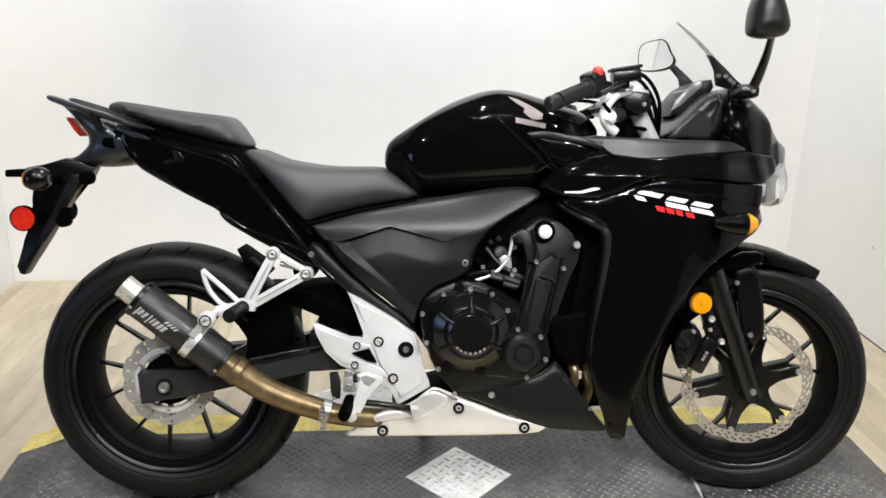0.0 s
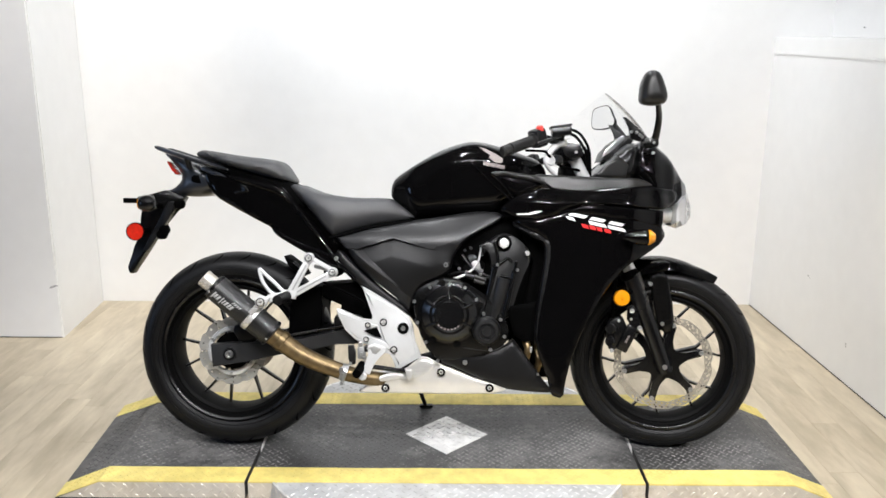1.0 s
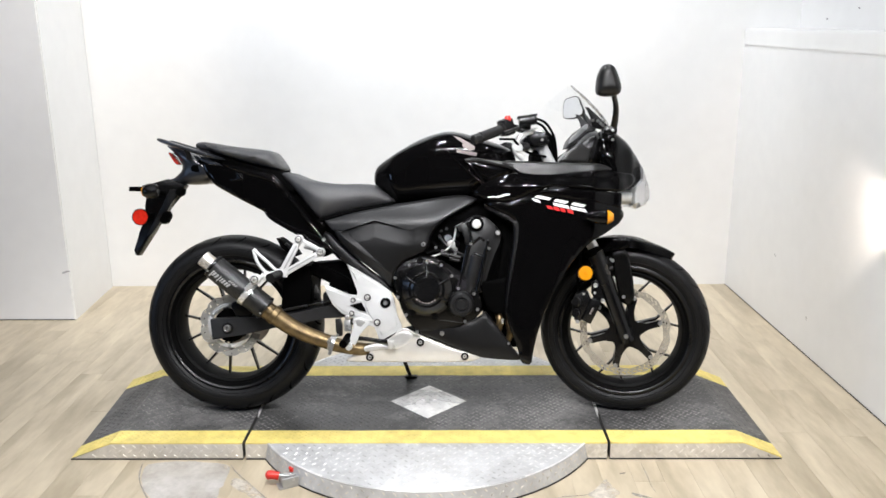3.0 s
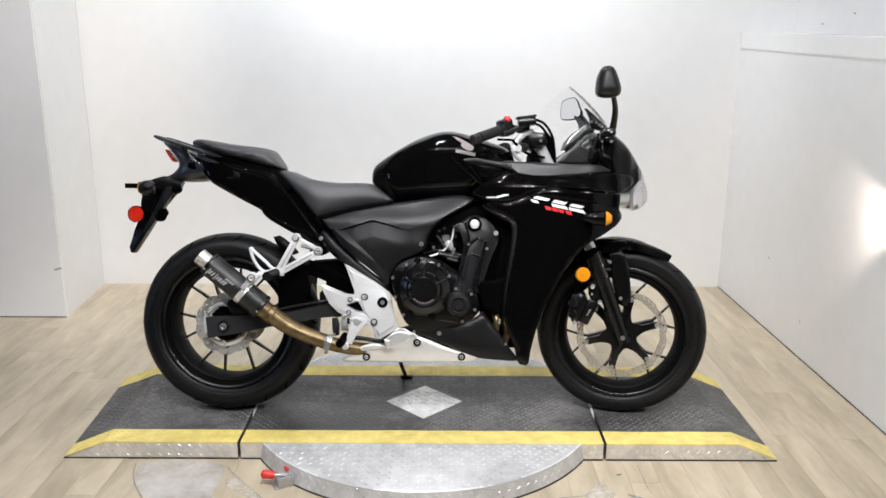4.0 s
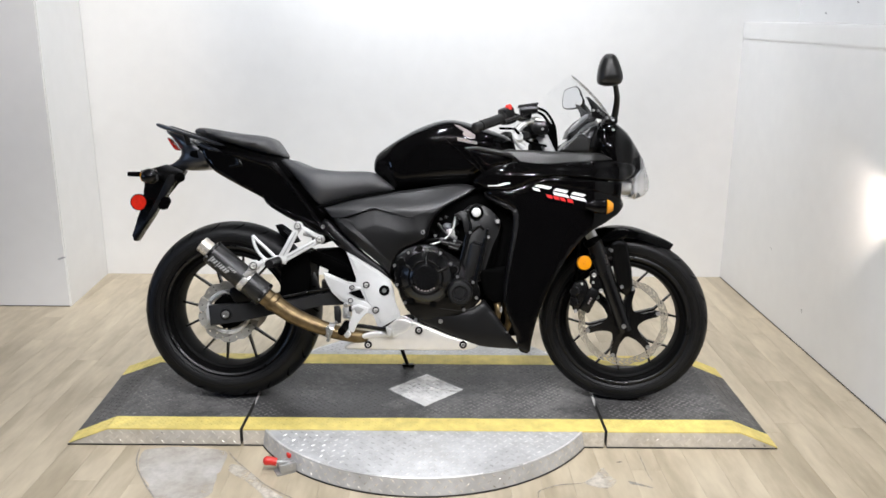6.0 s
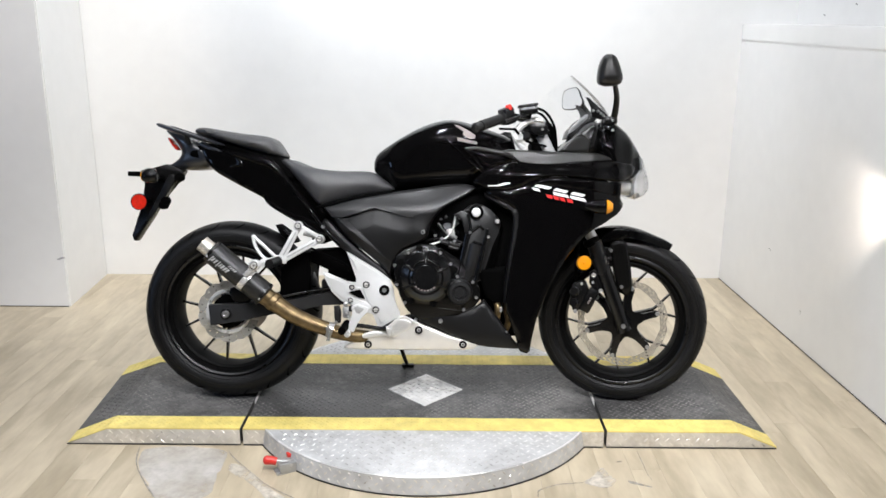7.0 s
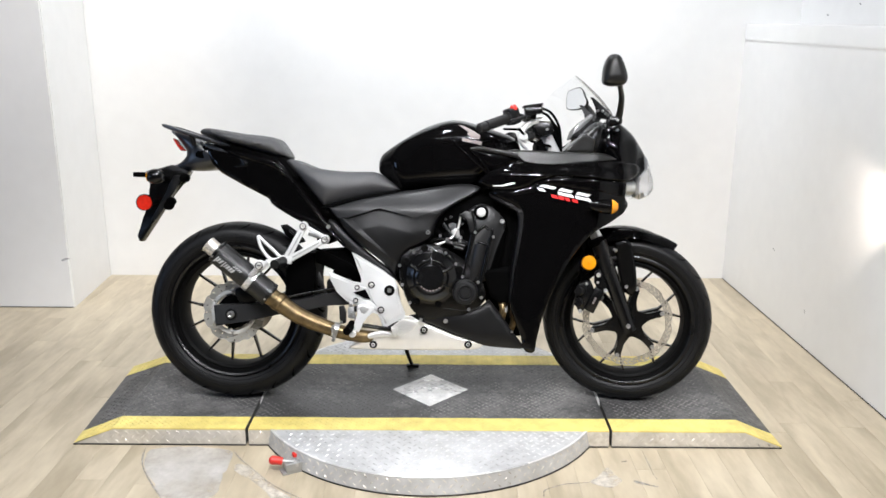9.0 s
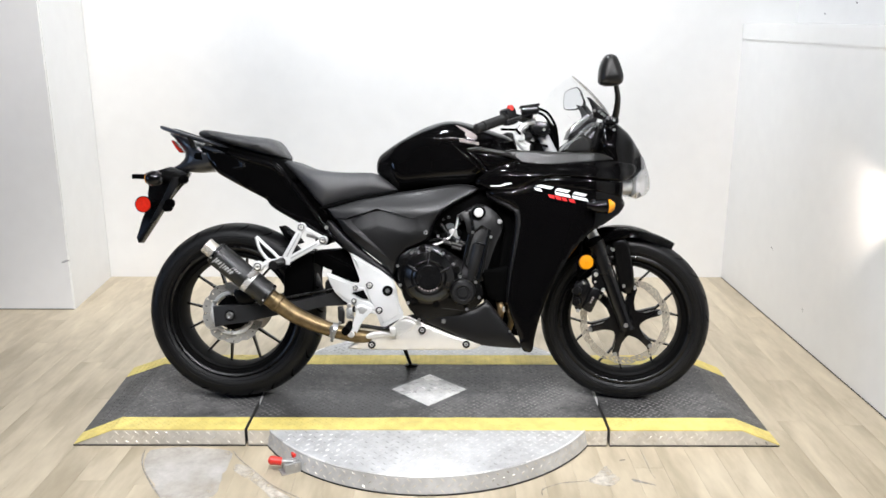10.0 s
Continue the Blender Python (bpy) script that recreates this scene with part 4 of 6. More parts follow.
prism("chain_guard", [(-0.512, 0.36), (-0.506, 0.47), (-0.472, 0.53), (-0.40, 0.53), (-0.407, 0.47), (-0.40, 0.40), (-0.42, 0.36)], -0.095, 0.09, "dark", bike, "black inner guard over the swingarm", bevel=0.008)
prism("shock_linkage", [(-0.402, 0.535), (-0.27, 0.545), (-0.22, 0.455), (-0.23, 0.40), (-0.36, 0.385), (-0.355, 0.43), (-0.325, 0.475), (-0.402, 0.495)], -0.095, 0.06, "dark", bike, bevel=0.008)
prism("guard_tip", [(-0.533, 0.624), (-0.516, 0.590), (-0.480, 0.562), (-0.462, 0.560), (-0.484, 0.590), (-0.520, 0.616)], -0.06, 0.06, "dark", bike, bevel=0.004)
prism("guard_tip", [(-0.497, 0.606), (-0.463, 0.574), (-0.456, 0.581), (-0.490, 0.611)], -0.092, -0.080, "matte", bike, bevel=0.003)
tube("shock_spring", [(-0.24, 0.0, 0.38), (-0.30, 0.0, 0.64)], 0.035, "dark", bike, straight=True)

# frame and engine core
body("frame_core", [(-0.30, 0.62), (-0.16, 0.70), (0.10, 0.74), (0.30, 0.80), (0.36, 0.72), (0.30, 0.56), (0.24, 0.40), (0.14, 0.31), (-0.04, 0.31), (-0.10, 0.40), (-0.17, 0.50)],
     lambda x, z: 0.125, 0.03, "dark", bike, "black engine and frame behind the covers", step=0.02)
body("subframe_core", [(-0.86, 0.86), (-0.80, 0.93), (-0.55, 0.85), (-0.30, 0.70), (-0.20, 0.60), (-0.30, 0.55), (-0.45, 0.65), (-0.62, 0.76), (-0.75, 0.83)], 0.075, 0.02, "dark", bike, step=0.02)
BEFORE_ENGINE = set(bike.children)
prism("crankcase", [(-0.095, 0.5), (-0.075, 0.55), (0.02, 0.585), (0.115, 0.54), (0.19, 0.47), (0.215, 0.395), (0.17, 0.345), (0.0, 0.305), (-0.06, 0.37)], -0.195, -0.05, "engine", bike,
      "black engine crankcase", bevel=0.012, cut=1)
CL = Vector((0.023, -0.195, 0.468))
cover = lathe("clutch_cover", [(0.0, 0.052), (0.045, 0.052), (0.05, 0.048), (0.053, 0.046), (0.061, 0.045), (0.064, 0.043), (0.084, 0.0262), (0.087, 0.010), (0.094, 0.008), (0.096, 0), (0.0, -0.01)], CL,
              "casing", bike, "round black clutch cover", n=56, axis=(0, -1, 0), angle=25)
lathe("cover_cap", [(0, 0.0545), (0.040, 0.0545), (0.0425, 0.0515), (0.0425, 0.050), (0, 0.050)], CL, "satin", cover, n=40, axis=(0, -1, 0))
for a in (90, 25, 150, 210, 330):
    t = math.radians(a)
    tube("rib", [(CL.x + 0.045 * math.cos(t), -0.242, CL.z + 0.045 * math.sin(t)), (CL.x + 0.064 * math.cos(t), -0.239, CL.z + 0.064 * math.sin(t)), (CL.x + 0.078 * math.cos(t), -0.227, CL.z + 0.078 * math.sin(t))], 0.0055, "engine", cover, sides=8, straight=True)
for a0, a1 in ((40, 82), (98, 140)):
    tube("raised_arc", [(CL.x + 0.056 * math.cos(math.radians(a)), -0.2395, CL.z + 0.056 * math.sin(math.radians(a))) for a in np.linspace(a0, a1, 5)], 0.005, "engine", cover, sides=8, n=3)
for k in range(7):
    a = math.radians(225 + 14 * k)
    block("embossed_mark", (-0.003, -0.0015, -0.002), (0.003, 0.0015, 0.002), "greydecal", cover, bevel=0,
          m=Matrix.Translation((CL.x + 0.044 * math.cos(a), -0.2475, CL.z + 0.044 * math.sin(a))) @ Matrix.Rotation(-(a - math.pi * 1.5), 4, "Y"))
for k in range(8):
    a = 2 * math.pi * k / 8 + 0.25
    lathe("cover_lug", [(0, 0.012), (0.011, 0.012), (0.013, 0.0), (0, 0)], (CL.x + 0.097 * math.cos(a), -0.195, CL.z + 0.097 * math.sin(a)), "engine", cover, n=14, axis=(0, -1, 0))
SC = Vector((0.138, -0.195, 0.416))
cap = lathe("generator_cap", [(0, 0.036), (0.016, 0.036), (0.018, 0.030), (0.024, 0.030), (0.026, 0.038), (0.036, 0.037), (0.042, 0.028), (0.044, 0.0), (0, 0)], SC, "headgrey", bike,
            "small round black engine cap", n=40, axis=(0, -1, 0), angle=25)
for x, z in ((-0.037, 0.548), (0.023, 0.559), (0.071, 0.548), (0.106, 0.511), (-0.075, 0.439), (-0.084, 0.504), (-0.048, 0.378), (0.129, 0.468), (0.181, 0.45), (0.193, 0.398), (0.151, 0.357), (-0.011, 0.32)):
    bolt(x, -0.203, z, 0.0065, bike, h=0.008)
prism("cylinder_block", [(0.146, 0.690), (0.165, 0.706), (0.195, 0.716), (0.225, 0.704), (0.246, 0.688), (0.272, 0.660), (0.275, 0.634), (0.246, 0.57), (0.222, 0.49), (0.205, 0.44), (0.132, 0.455), (0.140, 0.512), (0.158, 0.564), (0.152, 0.62), (0.140, 0.66)], -0.17, -0.05,
      "headgrey", bike, "black cylinder block with a tall chain cover", bevel=0.010, cut=1)
prism("chain_cover", [(0.168, 0.612), (0.202, 0.640), (0.216, 0.626), (0.230, 0.630), (0.226, 0.572), (0.208, 0.482), (0.190, 0.456), (0.130, 0.472), (0.142, 0.520)], -0.186, -0.16, "headgrey", bike, "raised chain cover", bevel=0.004)
prism("cover_shoulder", [(0.114, 0.675), (0.140, 0.690), (0.160, 0.684), (0.172, 0.640), (0.165, 0.612), (0.150, 0.62), (0.146, 0.66), (0.125, 0.668)], -0.182, -0.15, "headgrey", bike, "ear of the cylinder cover", bevel=0.003)
for a, b in (((0.169, 0.612), (0.130, 0.470)), ((0.228, 0.628), (0.196, 0.455)), ((0.168, 0.612), (0.202, 0.640)), ((0.202, 0.640), (0.216, 0.627)), ((0.180, 0.585), (0.222, 0.574)), ((0.160, 0.690), (0.172, 0.640)), ((0.172, 0.640), (0.169, 0.612))):
    tube("casting_rib", [(a[0], -0.187, a[1]), (b[0], -0.189, b[1])], 0.0042, "engine", bike, sides=8, straight=True)
tube("chain_tunnel", [(0.190, -0.176, 0.575), (0.178, -0.178, 0.52), (0.160, -0.176, 0.455)], (0.024, 0.021), "headgrey", bike, "rounded chain tunnel", sides=20, n=4)
for a, b in (((0.160, 0.61), (0.131, 0.472)), ((0.222, 0.60), (0.190, 0.452))):
    tube("tunnel_rail", [(a[0], -0.188, a[1]), (b[0], -0.190, b[1])], 0.0065, "casing", bike, sides=10, straight=True)
lathe("oil_cap", [(0, 0.012), (0.011, 0.012), (0.0145, 0.010), (0.0160, 0.002), (0.0160, -0.004), (0, -0.004)], (0.190, -0.180, 0.685), "silver", bike, "bright round plug", n=28, axis=(0, -1, 0))
lathe("plug_seat", [(0.0163, 0.006), (0.0225, 0.004), (0.0245, -0.002), (0.0245, -0.012), (0.0163, -0.012)], (0.190, -0.178, 0.685), "dark", bike, n=28, axis=(0, -1, 0), closed=True)
for x, z in ((0.232, 0.603), (0.170, 0.618), (0.122, 0.600)):
    bolt(x, -0.188, z, 0.006, bike, h=0.008)
lathe("side_plug", [(0, 0.01), (0.007, 0.01), (0.0085, 0), (0, 0)], (0.262, -0.18, 0.655), "castalu", bike, n=18, axis=(0, -1, 0))
# throttle body clutter between cover and cylinder
for k, (x, z, r) in enumerate(((0.09, 0.63, 0.02), (0.115, 0.61, 0.016), (0.07, 0.6, 0.014), (0.12, 0.645, 0.013), (0.1, 0.575, 0.018))):
    lathe("injector_part", [(0, 0.02), (r * 0.7, 0.02), (r, 0.012), (r, 0), (0, 0)], (x, -0.14, z), ("engine", "dark", "dark", "engine", "dark")[k], bike, n=18, axis=(0.2, -1, 0.3))
prism("injector_bracket", [(0.088, 0.622), (0.102, 0.630), (0.116, 0.624), (0.120, 0.602), (0.112, 0.594), (0.106, 0.608), (0.094, 0.610)], -0.166, -0.15, "castalu", bike, "bright metal bracket", bevel=0.003)
for x, z, r in ((0.135, 0.668, 0.011), (0.088, 0.668, 0.006), (0.070, 0.660, 0.005)):
    lathe("sensor_boss", [(0, 0.010), (r * 0.5, 0.010), (r * 0.6, 0.004), (r, 0.004), (r, -0.01), (0, -0.01)], (x, -0.172, z), "headgrey", bike, n=16, axis=(0, -1, 0))
for a, b in (((0.070, 0.585), (0.095, 0.578)), ((0.100, 0.580), (0.135, 0.570)), ((0.098, 0.568), (0.130, 0.560))):
    tube("connector", [(a[0], -0.182, a[1]), (b[0], -0.184, b[1])], 0.0065, "dashgrey", bike, "grey wiring connector", sides=10, straight=True)
tube("hose", [(0.02, -0.17, 0.585), (0.06, -0.178, 0.595), (0.10, -0.178, 0.583), (0.14, -0.175, 0.578)], 0.0045, "engine", bike)
for x, z in ((0.075, 0.594), (0.118, 0.587), (0.052, 0.605)):
    bolt(x, -0.178, z, 0.006, bike)
tube("hose", [(0.12, -0.16, 0.67), (0.108, -0.165, 0.62), (0.07, -0.17, 0.585), (0.0, -0.17, 0.563)], 0.0035, "alu", bike, "thin metal pipe")
tube("hose", [(0.06, -0.15, 0.645), (0.1, -0.16, 0.60), (0.15, -0.16, 0.575)], 0.006, "satin", bike)
tube("hose", [(0.04, -0.14, 0.62), (0.09, -0.15, 0.565), (0.14, -0.15, 0.555)], 0.007, "dark", bike)

ENGINE = [o for o in bike.children if o not in BEFORE_ENGINE]
for o in ENGINE:
    o.location = (-0.013, 0, -0.006)

# exhaust
def along(p, q, t):
    return Vector(p) + (Vector(q) - Vector(p)) * t


MA, MB = Vector((-0.714, -0.222, 0.543)), Vector((-0.532, -0.212, 0.391))
ax = (MB - MA).normalized()
L = (MB - MA).length
can = lathe("muffler", [(0, 0.0), (0.036, 0.0), (0.0405, 0.003), (0.0415, 0.012), (0.0415, L - 0.012), (0.0405, L - 0.003), (0.03, L), (0, L)], MA, "carbon", bike, "carbon fibre muffler can", n=48, axis=ax, angle=30)
lathe("muffler_tip", [(0.027, 0.002), (0.0265, -0.024), (0.0275, -0.036), (0.0245, -0.038), (0.023, -0.024), (0.018, 0.0)], MA, "steel", can, "bare metal outlet", n=36, axis=ax, closed=True)
lathe("end_band", [(0.0422, 0.004), (0.0432, 0.005), (0.0432, 0.012), (0.0422, 0.013)], MA, "satin", can, n=48, axis=ax, closed=True)
lathe("end_band", [(0.0422, L - 0.013), (0.0432, L - 0.012), (0.0432, L - 0.005), (0.0422, L - 0.004)], MA, "satin", can, n=48, axis=ax, closed=True)
lathe("muffler_strap", [(0.042, L * 0.60), (0.0445, L * 0.605), (0.0445, L * 0.68), (0.042, L * 0.685)], MA, "alu", can, "bright clamp strap", n=48, axis=ax, closed=True)
for t in (0.03, 0.97):
    for a in (-60, 20, 200):
        q = ax.to_track_quat("Z", "Y")
        p = MA + ax * L * t + q @ Vector((0.043 * math.cos(math.radians(a)), 0.043 * math.sin(math.radians(a)), 0))
        lathe("rivet", [(0, 0.003), (0.003, 0.002), (0.004, 0)], p, "chrome", can, n=8, axis=(p - MA - ax * L * t))
# unreadable maker's script on the can, as plain slanted bars
up_ = ax.cross(Vector((0, -1, 0))).normalized()
for t, w_, high, mid_a in ((0.10, 0.006, 0.34, 0.30), (0.135, 0.010, 0.20, 0.22), (0.18, 0.009, 0.20, 0.22), (0.225, 0.005, 0.34, 0.28), (0.262, 0.006, 0.20, 0.22), (0.30, 0.010, 0.20, 0.22), (0.345, 0.009, 0.20, 0.22), (0.385, 0.010, 0.20, 0.22),
                           (0.37, 0.006, 0.10, -0.16), (0.405, 0.006, 0.10, -0.16), (0.44, 0.006, 0.10, -0.16), (0.475, 0.006, 0.10, -0.16)):
    bm = bmesh.new()
    rows = []
    for k in range(5):
        s1 = k / 2 - 1
        a_ = mid_a + s1 * high
        ring = (up_ * math.sin(a_) + Vector((0, -1, 0)) * math.cos(a_)).normalized()
        rows.append([bm.verts.new(MA + ax * (L * t + s0 * w_ * 0.36 - s1 * 0.003) + ring * 0.0422) for s0 in (-1, 1)])
    for a, b in zip(rows, rows[1:]):
        bm.faces.new((a[0], a[1], b[1], b[0]))
    part("decal_bar", bm, "palebar", can, smooth=False)
tube("tail_pipe", [(-0.545, -0.212, 0.398), (-0.500, -0.206, 0.364), (-0.455, -0.202, 0.332), (-0.405, -0.200, 0.307), (-0.345, -0.195, 0.283), (-0.285, -0.188, 0.263), (-0.20, -0.165, 0.246), (-0.1, -0.13, 0.24)], (0.031, 0.021), "bronze", bike,
     "heat-tinted bronze exhaust pipe", sides=22)
lathe("pipe_collar", [(0.030, -0.012), (0.033, -0.008), (0.033, 0.008), (0.030, 0.012)], (-0.508, -0.207, 0.371), "bronze", bike, n=32, axis=(0.78, 0, -0.62), closed=True)
lathe("pipe_clamp", [(0.0245, -0.010), (0.0270, -0.009), (0.0270, 0.009), (0.0245, 0.010)], (-0.316, -0.192, 0.273), "chrome", bike, "bright pipe clamp", n=28, axis=(1, 0.05, -0.33), closed=True)
tube("clamp_bolt", [(-0.322, -0.222, 0.288), (-0.316, -0.224, 0.246)], 0.0055, "chrome", bike, sides=8, straight=True)
for dz in (-0.022, 0.004, 0.022):
    bolt(-0.318, -0.226, 0.268 + dz, 0.0075, bike)

# rear sets, brackets
def bar(name, p, q, w0, w1, ya, yb, mat, parent, label="", bevel=0.003):
    """A flat cast arm between two points in x and z, tapering from w0 to w1."""
    d = Vector((q[0] - p[0], q[1] - p[1])).normalized()
    n = Vector((-d.y, d.x))
    pts = [(p[0] + n.x * w0, p[1] + n.y * w0), (q[0] + n.x * w1, q[1] + n.y * w1), (q[0] - n.x * w1, q[1] - n.y * w1), (p[0] - n.x * w0, p[1] - n.y * w0)]
    return prism(name, pts, ya, yb, mat, parent, label, bevel)


br = prism("peg_bracket", [(-0.267, 0.540), (-0.246, 0.529), (-0.157, 0.476), (-0.115, 0.445), (-0.105, 0.420), (-0.096, 0.367), (-0.084, 0.327), (-0.078, 0.318), (-0.148, 0.278), (-0.158, 0.280), (-0.171, 0.328), (-0.186, 0.333), (-0.205, 0.328), (-0.220, 0.345), (-0.236, 0.352), (-0.263, 0.359), (-0.286, 0.371), (-0.317, 0.401),
                           (-0.338, 0.442), (-0.345, 0.467), (-0.334, 0.467), (-0.260, 0.436), (-0.228, 0.427), (-0.231, 0.447), (-0.249, 0.510)], -0.165, -0.150, "silver", bike, "silver cast foot-peg bracket", bevel=0.004)
prism("bracket_rib", [(-0.255, 0.524), (-0.157, 0.468), (-0.120, 0.440), (-0.111, 0.415), (-0.103, 0.368), (-0.092, 0.330), (-0.148, 0.292), (-0.160, 0.335), (-0.195, 0.372), (-0.212, 0.428), (-0.222, 0.470)], -0.1695, -0.160, "silver", br, "raised face of the bracket", bevel=0.004)
prism("bracket_rib", [(-0.335, 0.458), (-0.260, 0.428), (-0.215, 0.418), (-0.214, 0.411), (-0.258, 0.403), (-0.275, 0.392), (-0.262, 0.384), (-0.210, 0.372), (-0.170, 0.352), (-0.176, 0.338), (-0.232, 0.360), (-0.280, 0.376), (-0.310, 0.404)], -0.1675, -0.160, "silver", br, bevel=0.003)
prism("bracket_window", [(-0.257, 0.400), (-0.217, 0.410), (-0.200, 0.378), (-0.222, 0.382)], -0.1715, -0.160, "dark", br, bevel=0)
for x, z, r, mt in ((-0.245, 0.418, 0.007, "alu"), (-0.250, 0.373, 0.007, "alu"), (-0.196, 0.427, 0.0095, "alu"), (-0.163, 0.341, 0.0095, "alu"), (-0.134, 0.409, 0.009, "chrome")):
    bolt(x, -0.1705 if mt == "chrome" else -0.1695, z, r, br, mt, h=0.008, washer=0.018 if mt == "chrome" else r * 1.25)
# rider's peg, brake pedal, master cylinder
prism("peg_lever", [(-0.244, 0.356), (-0.221, 0.363), (-0.186, 0.350), (-0.190, 0.334), (-0.213, 0.316), (-0.222, 0.298), (-0.236, 0.266), (-0.250, 0.250), (-0.264, 0.254), (-0.262, 0.272), (-0.247, 0.300), (-0.238, 0.330)], -0.196, -0.184, "silver", bike, "silver cast pedal lever", bevel=0.003)
prism("lever_dish", [(-0.236, 0.352), (-0.222, 0.357), (-0.199, 0.347), (-0.216, 0.330), (-0.228, 0.334)], -0.1975, -0.190, "castalu", bike, bevel=0.002)
lathe("lever_knob", [(0, 0.016), (0.010, 0.016), (0.014, 0.010), (0.014, 0.0), (0, 0)], (-0.258, -0.192, 0.262), "silver", bike, n=18, axis=(0, -1, 0))
tube("foot_peg", [(-0.262, -0.168, 0.292), (-0.266, -0.20, 0.284), (-0.270, -0.245, 0.278)], 0.0135, "dark", bike, "ribbed foot peg", n=4)
tube("brake_pedal", [(-0.258, -0.178, 0.290), (-0.20, -0.184, 0.286), (-0.15, -0.190, 0.280), (-0.118, -0.200, 0.280)], 0.0075, "satin", bike, "black brake pedal")
prism("pedal_tip", [(-0.124, 0.288), (-0.104, 0.286), (-0.100, 0.266), (-0.112, 0.254), (-0.120, 0.266)], -0.222, -0.196, "alu", bike, "worn metal pedal tip", bevel=0.004)
block("master_cylinder", (-0.276, -0.186, 0.312), (-0.250, -0.160, 0.352), "castalu", bike, "small alloy rear brake cylinder", bevel=0.006)
block("cylinder_clevis", (-0.254, -0.190, 0.336), (-0.234, -0.168, 0.356), "dashgrey", bike, bevel=0.004)
block("cylinder_cap", (-0.272, -0.190, 0.352), (-0.258, -0.172, 0.366), "chrome", bike, bevel=0.003)
prism("reservoir", [(-0.308, 0.352), (-0.290, 0.354), (-0.283, 0.330), (-0.284, 0.294), (-0.300, 0.290), (-0.306, 0.310)], -0.172, -0.148, "dashgrey", bike, "translucent grey fluid pot", bevel=0.005)
tube("return_spring", [(-0.250 + 0.014 * t - 0.011 * math.cos(18 * t), -0.180 - 0.011 * math.sin(18 * t), 0.322 - 0.030 * t) for t in np.linspace(0, 1, 26)], 0.0022, "chrome", bike, sides=6, n=2)
for x, z in ((-0.296, 0.300), (-0.240, 0.348), (-0.262, 0.330)):
    bolt(x, -0.192, z, 0.006, bike)
# passenger hanger: two flat cast arms that meet at the peg, tied by a short one
bar("hanger_arm", (-0.432, 0.624), (-0.492, 0.512), 0.0105, 0.0125, -0.158, -0.142, "silver", bike, "silver cast passenger peg hanger")
bar("hanger_arm", (-0.358, 0.580), (-0.490, 0.506), 0.0100, 0.0110, -0.1575, -0.1425, "silver", bike)
bar("hanger_arm", (-0.436, 0.630), (-0.356, 0.586), 0.0065, 0.0065, -0.157, -0.143, "silver", bike)
bar("hanger_foot", (-0.512, 0.512), (-0.474, 0.508), 0.012, 0.014, -0.159, -0.141, "silver", bike)
bar("arm_groove", (-0.440, 0.604), (-0.484, 0.524), 0.0022, 0.0022, -0.1590, -0.157, "castalu", bike, bevel=0)
bar("arm_groove", (-0.378, 0.570), (-0.470, 0.518), 0.0022, 0.0022, -0.1585, -0.157, "castalu", bike, bevel=0)
tube("hanger_loop", [(-0.586, -0.168, 0.592), (-0.580, -0.168, 0.564), (-0.568, -0.168, 0.539), (-0.546, -0.166, 0.514), (-0.522, -0.162, 0.506)], 0.0058, "silver", bike, n=5)
tube("hanger_loop", [(-0.586, -0.168, 0.592), (-0.562, -0.167, 0.569), (-0.535, -0.165, 0.544), (-0.508, -0.162, 0.516)], 0.0058, "silver", bike, n=5)
bar("muffler_stay", (-0.508, 0.510), (-0.556, 0.498), 0.010, 0.013, -0.178, -0.166, "silver", bike)
bar("muffler_stay", (-0.558, 0.498), (-0.590, 0.462), 0.009, 0.008, -0.266, -0.258, "alu", bike)
tube("stay_spacer", [(-0.558, -0.166, 0.498), (-0.558, -0.262, 0.498)], 0.009, "silver", bike, straight=True)
tube("passenger_peg", [(-0.500, -0.160, 0.506), (-0.508, -0.185, 0.503), (-0.516, -0.232, 0.500)], 0.0155, "rubber", bike, "folded rubber passenger peg", n=4)
for x, y, z, r in ((-0.432, -0.154, 0.626, 0.0105), (-0.358, -0.154, 0.581, 0.0105), (-0.558, -0.260, 0.498, 0.0125)):
    lathe("boss", [(0, 0.010), (r * 1.15, 0.010), (r * 1.45, 0.005), (r * 1.5, -0.01), (0, -0.01)], (x, y, z), "silver", bike, n=22, axis=(0, -1, 0))
    bolt(x, y - 0.010, z, r, bike, "alu", h=0.007, washer=r * 1.05)
tube("hanger_pin", [(-0.425, -0.10, 0.596), (-0.378, -0.10, 0.584)], 0.006, "castalu", bike, straight=True)
block("hanger_plate", (-0.40, -0.08, 0.560), (-0.345, 0.10, 0.590), "dark", bike, bevel=0.01)
tube("brake_hose", [(-0.40, -0.135, 0.552), (-0.36, -0.138, 0.535), (-0.30, -0.142, 0.508), (-0.262, -0.15, 0.488), (-0.256, -0.15, 0.470)], 0.0035, "dark", bike)

# tail
def tail_w(x, z):
    return lerp([(-0.95, 0.03), (-0.85, 0.07), (-0.6, 0.115), (-0.35, 0.135)], x)


